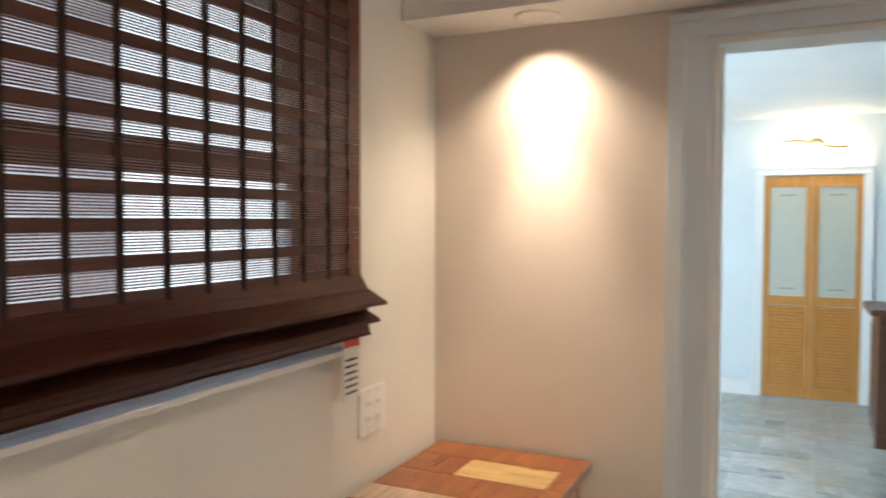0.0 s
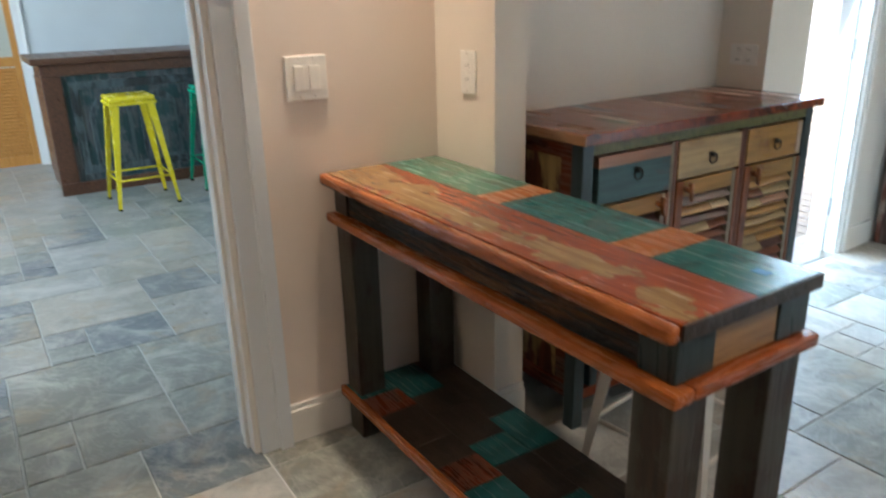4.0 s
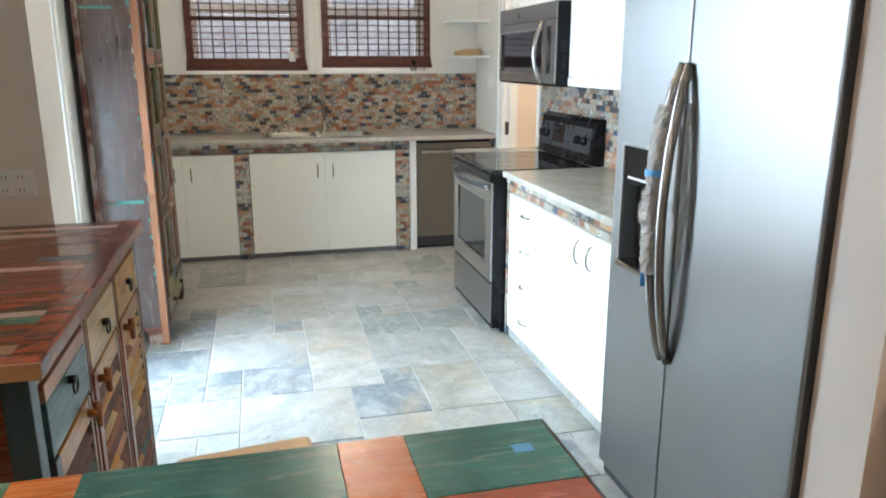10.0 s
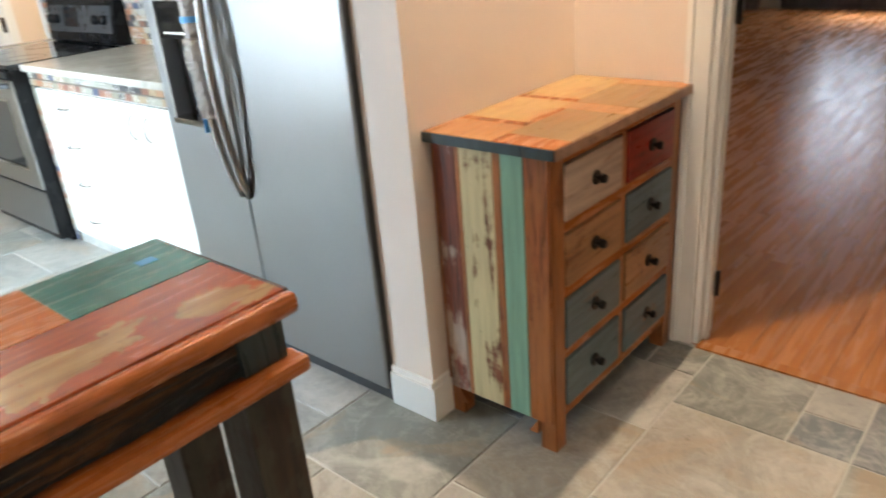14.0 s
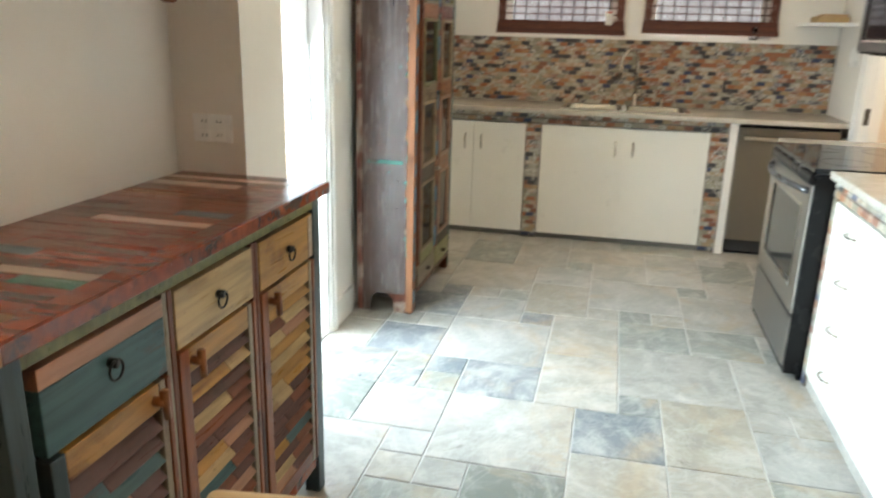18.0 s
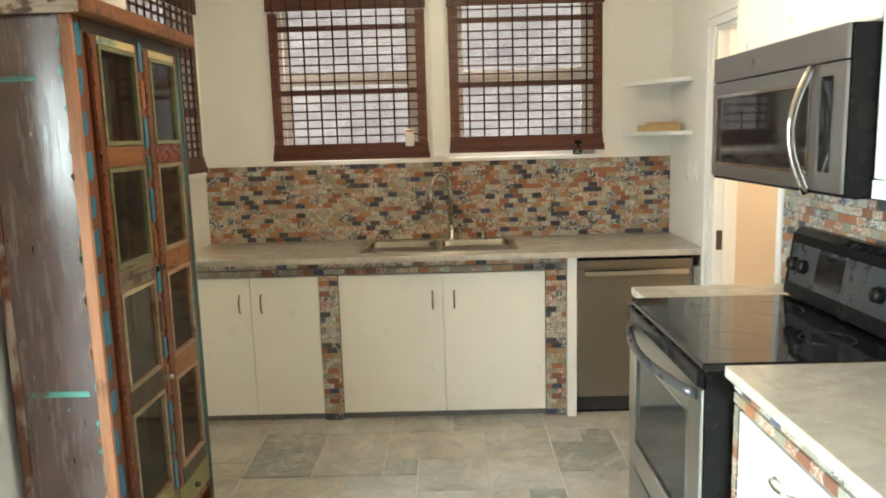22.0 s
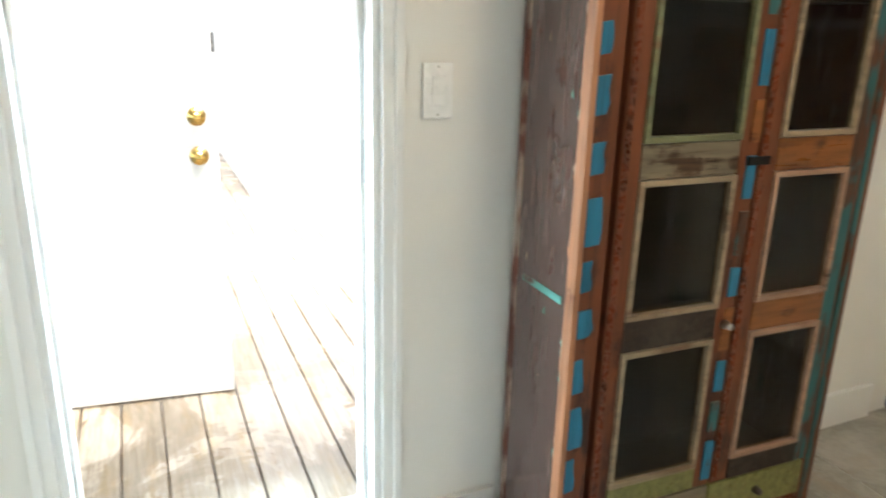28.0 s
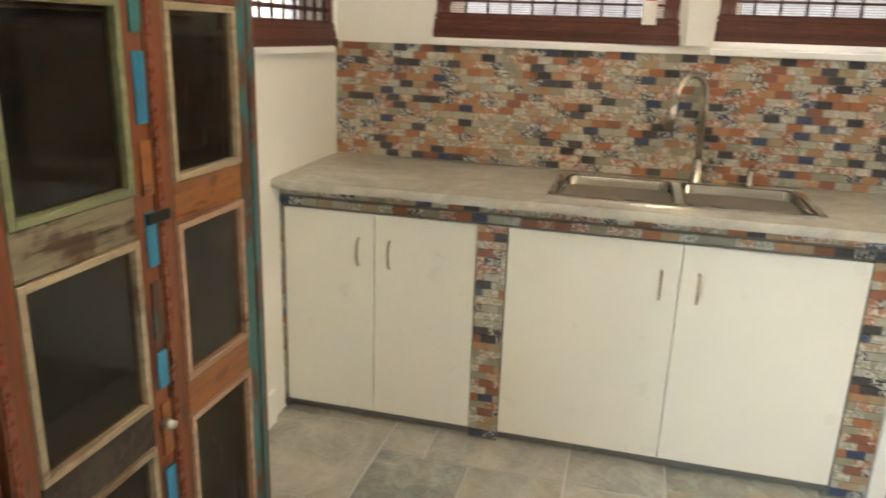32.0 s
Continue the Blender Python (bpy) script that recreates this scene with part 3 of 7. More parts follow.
def wet_deck():
    """Weathered softwood boards: grey-tan, knots and ochre stains, darker and glossy where wet."""
    n = Nodes("wet_deck_board")
    g = n.place((1.2, 15, 15), 9.0)
    p = n.place((1, 1, 1), 9.0)
    grain = n.noise(g, 4.0, 6, 0.62, 0.8)
    c = n.mix(n.remap(grain, 0.32, 0.7), (0.34, 0.27, 0.19), (0.62, 0.55, 0.45))
    c = n.mix(n.remap(n.noise(n.place((1.5, 5, 5), 9.0), 2.2, 5, 0.6), 0.52, 0.7, 0, 0.7), c, (0.5, 0.33, 0.14))
    c = n.mix(n.remap(n.noise(p, 7.0, 3, 0.5, 1.0), 0.68, 0.74, 0, 0.8), c, (0.16, 0.1, 0.05))
    wet = n.remap(n.noise(n.place(), 1.6, 5, 0.6, 0.6), 0.44, 0.54)
    c = n.mix(n.math("MULTIPLY", wet, 0.62), c, (0.13, 0.1, 0.065))
    n.bump(grain, 0.25, 0.002)
    return n.done(c, n.remap(wet, 0, 1, 0.42, 0.1))


deck_wet = wet_deck()
reed = timber("dark_reed", (0.06, 0.015, 0.009), (0.15, 0.042, 0.022), 0, 0.45, 3.0)
reed_dark = timber("reed_band", (0.045, 0.011, 0.007), (0.1, 0.026, 0.014), 0, 0.45, 3.0)
reed_pale = timber("pale_reed", (0.13, 0.05, 0.028), (0.24, 0.11, 0.06), 0, 0.45, 3.0)
tape_dark = plain("woven_tape", (0.022, 0.008, 0.007), 0.8)
etched_mark = plain("etched_mark", (0.34, 0.33, 0.27), 0.4)
frosted = plain("etched_glass", (0.5, 0.5, 0.42), 0.35)
curtain_cloth = plain("grey_curtain", (0.34, 0.3, 0.285), 0.85)
sheer_cloth = plain("sheer_curtain", (0.36, 0.33, 0.32), 0.85, 0.0, Transmission_Weight=0.25)
terracotta = plain("terracotta", (0.24, 0.085, 0.04), 0.7)
paper_white = plain("paper_tag", (0.75, 0.74, 0.71), 0.6)
tag_red = plain("red_print", (0.55, 0.05, 0.03), 0.6)
cardboard = plain("cardboard_tan", (0.5, 0.34, 0.16), 0.7)
siding = painted("white_siding", (0.86, 0.86, 0.85), 0.6, 0.02)
foliage = painted("hedge_green", (0.07, 0.13, 0.035), 0.6, 0.5, 30, 0.3, 6)


def overcast_backdrop(strength=0.2, dim=(0.56, 0.52, 0.55)):
    """Plain bright overcast distance behind the windows."""
    n = Nodes("overcast_distance")
    v = n.remap(n.noise(n.place((1.0, 1.0, 2.0)), 1.3, 8, 0.65, 0.8), 0.36, 0.62)
    c = n.mix(v, dim, (1.0, 0.97, 0.96))
    return n.done((0.1, 0.1, 0.11), 0.9, 0.0, Emission_Color=c, Emission_Strength=strength)


distance_glow = overcast_backdrop()
distance_bright = overcast_backdrop(0.8, (0.93, 0.95, 0.9))

# ---- structure: walls, floors, ceilings ----
H = 2.75
SW = -7.46          # south wall face
DW = 0.06           # dining west wall face
EX = 2.79           # kitchen east wall face
DE = 2.94           # dining east wall face
HALLX = -5.3        # far wall of the west room


def wall(name, boxes, material, label):
    bm = bmesh.new()
    for b in boxes:
        box(bm, *b)
    return structure(name, bm, material, label, "wall")


# dining west wall with its doorway
wall("wall_dining_west", [(-0.08, SW - 0.14, 0, DW, -6.665, H), (-0.08, -6.665, 2.105, DW, -5.83, H), (-0.08, -5.83, 0, DW, -5.13, H)], wall_beige,
     "beige painted plaster wall with doorway beside the console")
wall("wall_pier_south", [(-0.08, -5.13, 0, 0.37, -5.015, H)], wall_cream, "short white plaster wall end between dining area and sideboard")
wall("wall_alcove", [(-0.08, -5.015, 0, 0.09, -3.77, H)], wall_cream, "white plaster wall of the sideboard alcove")
wall("wall_pier_north", [(-0.08, -3.77, 0, 0.31, -3.50, H)], wall_cream, "white plaster wall end beside the back door")
# kitchen west wall: door stretch, then the slightly slanted stretch with a window
bm = bmesh.new()
for lo, hi in ((0, H),):
    box(bm, -0.06, -3.50, 0, 0.1, -3.36, H)
    box(bm, -0.06, -3.36, 2.06, 0.1, -2.63, H)
structure("wall_kitchen_west_door", bm, wall_white, "white plaster wall over the open back door", "wall")


def slant(y):
    return max(0.0, min(0.1, -0.0385 * y))


bm = bmesh.new()
pieces = [(-2.63, -1.02, 0, H), (-1.02, -0.18, 0, 1.36), (-1.02, -0.18, 2.36, H), (-0.18, 0.16, 0, H)]
for y0, y1, z0, z1 in pieces:
    pr = prism([(-0.06, y0), (slant(y0), y0), (slant(y1), y1), (-0.06, y1)], z0, z1)
    tmp = bpy.data.meshes.new("piece")
    pr.to_mesh(tmp)
    pr.free()
    bm.from_mesh(tmp)
structure("wall_kitchen_west", bm, wall_white, "white plaster wall behind the tall cabinet with corner window", "wall")
# sink wall with two windows
wall("wall_sink", [(-0.06, 0.0, 0, 0.46, 0.16, H), (0.46, 0.0, 0, 1.30, 0.16, 1.40), (0.46, 0.0, 2.36, 1.30, 0.16, H), (1.30, 0, 0, 1.50, 0.16, H),
                   (1.50, 0, 0, 2.34, 0.16, 1.40), (1.50, 0, 2.36, 2.34, 0.16, H), (2.34, 0, 0, EX + 0.12, 0.16, H)], wall_white,
     "white plaster wall above the kitchen sink with two windows")
# kitchen east wall with a doorway to the hall
wall("wall_kitchen_east", [(EX, -0.72, 0, EX + 0.12, 0.0, H), (EX, -1.5, 2.02, EX + 0.12, -0.72, H), (EX, -4.93, 0, EX + 0.12, -1.5, H)], wall_white,
     "white plaster wall behind the stove and refrigerator")
wall("wall_fridge_end", [(2.125, -5.125, 0, DE + 0.12, -4.96, H)], wall_beige, "painted wall end beside the refrigerator")
wall("wall_fridge_soffit", [(2.53, -4.95, 2.02, EX, -1.7, H)], wall_white, "white soffit above refrigerator and wall cabinets")
wall("wall_dining_east", [(DE, -5.58, 0, DE + 0.12, -5.12, H), (DE, -6.42, 2.05, DE + 0.12, -5.58, H), (DE, SW - 0.14, 0, DE + 0.12, -6.42, H)], wall_beige,
     "beige painted wall with doorway to the living room")
wall("wall_dining_south", [(DW, SW - 0.14, 0, 0.62, SW, H), (0.62, SW - 0.14, 0, 2.1, SW, 1.32), (0.62, SW - 0.14, 2.18, 2.1, SW, H), (2.1, SW - 0.14, 0, DE, SW, H)],
     wall_white, "off-white plaster wall with a wide blinded window")
structure("soffit_trim", block(DW, SW, 2.185, 0.27, -5.13, H), ceiling_white, "white dropped soffit along the dining wall", "soffit")
structure("ceiling", block(-0.06, SW - 0.14, H, DE + 0.12, 0.16, H + 0.1), ceiling_white, "white painted plaster ceiling", "ceiling")

# hall beyond the kitchen door
wall("wall_hall", [(4.3, -2.2, 0, 4.42, 0.3, 2.6), (EX + 0.12, 0.16, 0, 4.3, 0.28, 2.6), (EX + 0.12, -2.3, 0, 4.3, -2.2, 2.6)], wall_beige, "warm lit wall of the hall behind the kitchen")
structure("hall_ceiling", block(EX + 0.12, -2.3, 2.6, 4.42, 0.28, 2.7), ceiling_white, "white hall ceiling", "ceiling")

# far west room
wall("wall_far_room_back", [(HALLX - 0.12, -9.0, 0, HALLX, -6.7, 2.56), (HALLX - 0.12, -6.7, 2.04, HALLX, -5.9, 2.56), (HALLX - 0.12, -5.9, 0, HALLX, -3.4, 2.56)],
     wall_cool, "pale grey wall behind the bar with a closet opening")
wall("wall_far_room_north", [(HALLX, -3.9, 0, -1.13, -3.78, 2.56), (-1.13, -3.9, 2.05, -0.33, -3.78, 2.56), (-0.33, -3.9, 0, -0.08, -3.78, 2.56)], wall_cool, "pale grey wall of the room beyond")
wall("wall_far_room_south", [(HALLX, -9.0, 0, -4.2, -8.88, 2.56), (-4.2, -9.0, 0, -1.0, -8.88, 0.9), (-4.2, -9.0, 2.3, -1.0, -8.88, 2.56), (-1.0, -9.0, 0, -0.08, -8.88, 2.56)],
     wall_cool, "pale grey wall with a wide window in the room beyond")
wall("wall_far_room_east", [(-0.2, -8.88, 0, -0.08, -7.6, 2.56)], wall_cool, "pale grey wall of the room beyond")
wall("wall_closet", [(HALLX - 0.8, -6.9, 0, HALLX - 0.68, -5.7, 2.56)], wall_cool, "closet wall behind the folding door")
structure("far_room_ceiling", block(HALLX - 0.8, -9.0, 2.56, -0.08, -3.78, 2.66), ceiling_white, "white ceiling of the room beyond", "ceiling")

# living room to the east
wall("wall_living_back", [(11.5, -10.5, 0, 11.62, -6.9, 2.6), (11.5, -6.9, 0, 11.62, -3.3, 0.75), (11.5, -6.9, 2.2, 11.62, -3.3, 2.6), (11.5, -3.3, 0, 11.62, -1.5, 2.6)],
     wall_white, "white living room wall with curtained window")
wall("wall_living_north", [(DE + 0.12, -2.7, 0, 11.5, -2.58, 2.6)], wall_white, "white living room wall")
wall("wall_living_south", [(DE + 0.12, -10.5, 0, 11.5, -10.38, 2.6)], wall_white, "white living room wall")
wall("wall_living_pillar", [(6.95, -6.6, 0, 7.15, -5.66, 2.6)], wall_white, "white wall end dividing the living room")
wall("wall_living_west", [(DE, -10.5, 0, DE + 0.12, SW - 0.14, 2.6), (DE + 0.0, -4.95, 0, DE + 0.12, -2.3, 2.6)], wall_white, "white living room wall beside the doorway")
structure("living_ceiling", block(DE + 0.12, -10.5, 2.6, 11.62, -2.58, 2.7), ceiling_white, "white living room ceiling", "ceiling")

# floor beds
structure("floor", prism([(HALLX - 0.8, -9.0), (DE, -9.0), (DE, 0.16), (-0.06, 0.16), (-0.06, -3.84), (HALLX - 0.8, -3.84)], -0.12, -0.004), grout, "pale grout bed of the slate tile floor", "floor")
structure("floor_hall", block(DE, -2.3, -0.12, 4.42, 0.28, 0.0), slate, "grey slate floor of the hall", "floor")
structure("floor_living", block(DE, -10.5, -0.12, 11.62, -2.301, -0.004), hardwood, "red oak strip floor of the living room", "floor")

# skirtings
def skirting(name, segs, label="white painted wooden baseboard"):
    for x0, y0, x1, y1, side in segs:
        dx, dy = {"e": (0.016, 0), "w": (-0.016, 0), "n": (0, 0.016), "s": (0, -0.016)}[side]
        bm = block(min(x0, x0 + dx), min(y0, y0 + dy), 0.0, max(x1, x1 + dx), max(y1, y1 + dy), 0.115, 0.002)
        box(bm, min(x0, x0 + dx * 0.55), min(y0, y0 + dy * 0.55), 0.1152, max(x1, x1 + dx * 0.55), max(y1, y1 + dy * 0.55), 0.135, 0.003)
        structure(name, bm, trim_white, label, "baseboard")


skirting("baseboard", [(DW, -5.728, DW, -5.13, "e"), (DW, SW, DW, -6.767, "e"), (DW + 0.017, -5.13, 0.386, -5.13, "s"),
                       (0.37, -5.129, 0.37, -5.015, "e"), (0.31, -3.77, 0.31, -3.5, "e"), (2.125, -5.125, 2.125, -4.96, "w"), (2.109, -5.125, DE - 0.02, -5.125, "s"),
                       (DE, -5.5, DE, -5.14, "w"), (HALLX, -5.82, HALLX, -3.92, "e"), (HALLX, -8.8, HALLX, -6.78, "e"),
                       (11.5, -10.3, 11.5, -2.8, "w"), (DW + 0.02, SW, DE - 0.02, SW, "n")])
for y0, y1 in ((-2.58, -2.30), (-1.43, -0.7)):
    bm = prism([(slant(y0), y0), (slant(y0) + 0.016, y0), (slant(y1) + 0.016, y1), (slant(y1), y1)], 0, 0.13)
    structure("baseboard", bm, trim_white, "white painted wooden baseboard", "baseboard")


# door casings: a frame of three boards with a raised outer bead, on one face of a wall across y
def casing(name, x, out, y0, y1, top, w=0.07, label="white painted door casing", head=None, band=0.019, proud=0.026, paint=None):
    t = thing(name, label, "door frame", kind="structure")
    a, b = (x, x + out * 0.016)
    c = x + out * proud
    head = head or w
    for yy, ww in ((y0 - w, 1), (y1, -1)):
        part("casing_board", block(min(a, b), yy, 0, max(a, b), yy + w, top, 0.002), paint or trim_white, t)
        edge = yy if ww == 1 else yy + w - band + 0.001
        part("casing_bead", block(min(a, c), edge - 0.001, 0, max(a, c), edge + band, top, 0.004), paint or trim_white, t)
    part("casing_head", block(min(a, b), y0 - w, top + 0.0005, max(a, b), y1 + w, top + head, 0.002), paint or trim_white, t)
    part("casing_head_bead", block(min(a, c), y0 - w - 0.001, top + head - 0.02, max(a, c), y1 + w + 0.001, top + head + 0.001, 0.004), paint or trim_white, t)
    return t


def jamb(t, x0, x1, y0, y1, top, stop):
    """Lining of an opening through a wall, with a door stop."""
    part("jamb", block(x0, y0, 0, x1, y0 + 0.018, top), trim_white, t)
    part("jamb", block(x0, y1 - 0.018, 0, x1, y1, top), trim_white, t)
    part("jamb_head", block(x0, y0 + 0.018, top - 0.018, x1, y1 - 0.018, top), trim_white, t)
    part("door_stop", block(stop, y0 + 0.018, 0, stop + 0.035, y0 + 0.03, top - 0.018, 0.002), trim_white, t)
    part("door_stop", block(stop, y1 - 0.03, 0, stop + 0.035, y1 - 0.018, top - 0.018, 0.002), trim_white, t)


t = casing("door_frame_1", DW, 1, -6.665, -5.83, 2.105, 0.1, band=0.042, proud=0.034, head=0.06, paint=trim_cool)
jamb(t, -0.079, DW - 0.001, -6.664, -5.831, 2.104, -0.02)
casing("door_frame_2", HALLX, 1, -6.70, -5.90, 2.04, 0.075, "white painted casing round the folding door")
t = casing("door_frame_3", DE, -1, -6.42, -5.58, 2.05)
jamb(t, DE + 0.001, DE + 0.119, -6.419, -5.581, 2.049, DE + 0.04)
t = casing("door_frame_4", 0.1, 1, -3.36, -2.63, 2.06, 0.047, "white painted frame of the back door")
jamb(t, -0.058, 0.099, -3.359, -2.631, 2.059, 0.0)
t = casing("door_frame_5", EX, -1, -1.5, -0.72, 2.02, 0.06, "white painted frame of the hall door")
jamb(t, EX + 0.001, EX + 0.119, -1.499, -0.721, 2.019, EX + 0.05)

# ---- dining area ----
def knob_ring(parent, x, y, z, d, r=0.013):
    """A dark iron knob on a backplate; d is the outward direction in the plan."""
    dx, dy = d
    k = part("knob", rod(rod(bmesh.new(), (x, y, z), (x + dx * 0.02, y + dy * 0.02, z), 0.006), (x + dx * 0.018, y + dy * 0.018, z), (x + dx * 0.03, y + dy * 0.03, z), r, r * 0.8), iron_black, parent, "black iron knob", True)
    part("backplate", rod(bmesh.new(), (x, y, z), (x + dx * 0.003, y + dy * 0.003, z), r * 1.5), iron_black, k)
    return k


def console():
    t = thing("console_table", "tall narrow console of reclaimed wood, patched teal and orange top", "console table", at=(0.73, -5.34, 0))
    z = 0.875
    part("board", block(0.075, -5.535, z - 0.03, 1.392, -5.338, z, 0.003), wood_camo, t, "red board with worn tan paint")
    for a, b, m in ((0.075, 0.562, wood_sage), (0.5626, 0.66, wood_orange), (0.6606, 1.04, wood_teal), (1.0406, 1.15, wood_orange), (1.1506, 1.392, wood_teal)):
        part("board", block(a, -5.3375, z - 0.03, b, -5.15, z - 0.0003, 0.0008), m, t)
    part("nosing", block(0.072, -5.564, z - 0.034, 1.396, -5.536, z + 0.001, 0.011), wood_nosing, t, "rounded orange front edge", True)
    part("end_edge", block(1.3925, -5.535, z - 0.03, 1.398, -5.149, z - 0.001, 0.001), wood_dark, t)
    # aprons
    bm = bmesh.new()
    cols, lines = 90, 14
    grid = []
    for j in range(lines + 1):
        zz = 0.757 + 0.088 * j / lines
        grid.append([bm.verts.new((0.17 + 1.13 * i / cols, -5.517 - 0.007 * noise.noise(Vector((i * 0.11, j * 0.9, 2.0))) - 0.004 * noise.noise(Vector((i * 0.5, j * 1.9, 7.0))), zz)) for i in range(cols + 1)])
    for j in range(lines):
        for i in range(cols):
            bm.faces.new((grid[j][i], grid[j][i + 1], grid[j + 1][i + 1], grid[j + 1][i]))
    bmesh.ops.solidify(bm, geom=bm.faces[:], thickness=-0.014)
    part("apron", bm, wood_rough, t, "split rough-hewn dark front board")
    for x0, x1, y0, y1 in ((0.09, 0.17, -5.525, -5.43), (1.3, 1.383, -5.527, -5.43), (1.3, 1.383, -5.25, -5.16), (0.09, 0.17, -5.25, -5.16)):
        part("corner_block", block(x0, y0, 0.757, x1, y1, 0.846, 0.003), wood_slate if x0 > 1 else wood_dark, t)
    part("side_apron", block(1.352, -5.43, 0.757, 1.378, -5.25, 0.846, 0.002), wood_pale_y, t, "tan painted end board")
    part("side_apron", block(0.1, -5.43, 0.757, 0.125, -5.25, 0.846, 0.002), wood_dark, t)
    part("back_apron", block(0.17, -5.19, 0.757, 1.3, -5.165, 0.846, 0.002), wood_dark, t)
    # lower moulding
    bm = block(0.078, -5.553, 0.727, 1.406, -5.5, 0.755, 0.008)
    part("moulding", bm, wood_nosing, t, "red-orange lower moulding")
    part("moulding", block(1.355, -5.499, 0.727, 1.406, -5.145, 0.755, 0.008), wood_nosing_y, t)
    part("moulding", block(0.078, -5.187, 0.727, 1.354, -5.145, 0.755, 0.006), wood_dark, t)
    for x0 in (0.092, 1.292):
        for y0 in (-5.525, -5.252):
            bm = bmesh.new()
            box(bm, x0, y0, 0.0, x0 + 0.09, y0 + 0.09, 0.727, 0.004)
            part("leg", bm, wood_dark_z, t)
    # lower shelf of short boards
    rnd = random.Random(4)
    for row, (y0, y1) in enumerate(((-5.53, -5.4), (-5.399, -5.27), (-5.269, -5.16))):
        x = 0.083
        while x < 1.385:
            w = min(rnd.choice((0.12, 0.2, 0.32)), 1.392 - x)
            bm = bmesh.new()
            box(bm, x, y0, 0.13, x + w - 0.001, y1, 0.158, 0.002)
            part("shelf_board", bm, rnd.choice((wood_dark, wood_dark, wood_teal, wood_red, wood_dark)), t)
            x += w
    part("shelf_edge", block(0.08, -5.548, 0.126, 1.395, -5.531, 0.16, 0.005), wood_nosing, t)
    return t


console()
tagged(solid("tape_scrap", block(1.312, -5.25, 0.8752, 1.345, -5.225, 0.8757), blue_tape), "small scrap of blue tape stuck on the console top", "tape")


def side_strips(parent, x, out, y0, y1, z0, z1, widths):
    """Upright boards of a chest's side, at x, standing out."""
    y = y0
    for w, m in widths:
        h = (y1 - y0) * w
        a, b = sorted((x, x + out * 0.018))
        part("side_board", block(a, y + 0.0008, z0, b, y + h - 0.0008, z1, 0.0015), m, parent)
        y += h


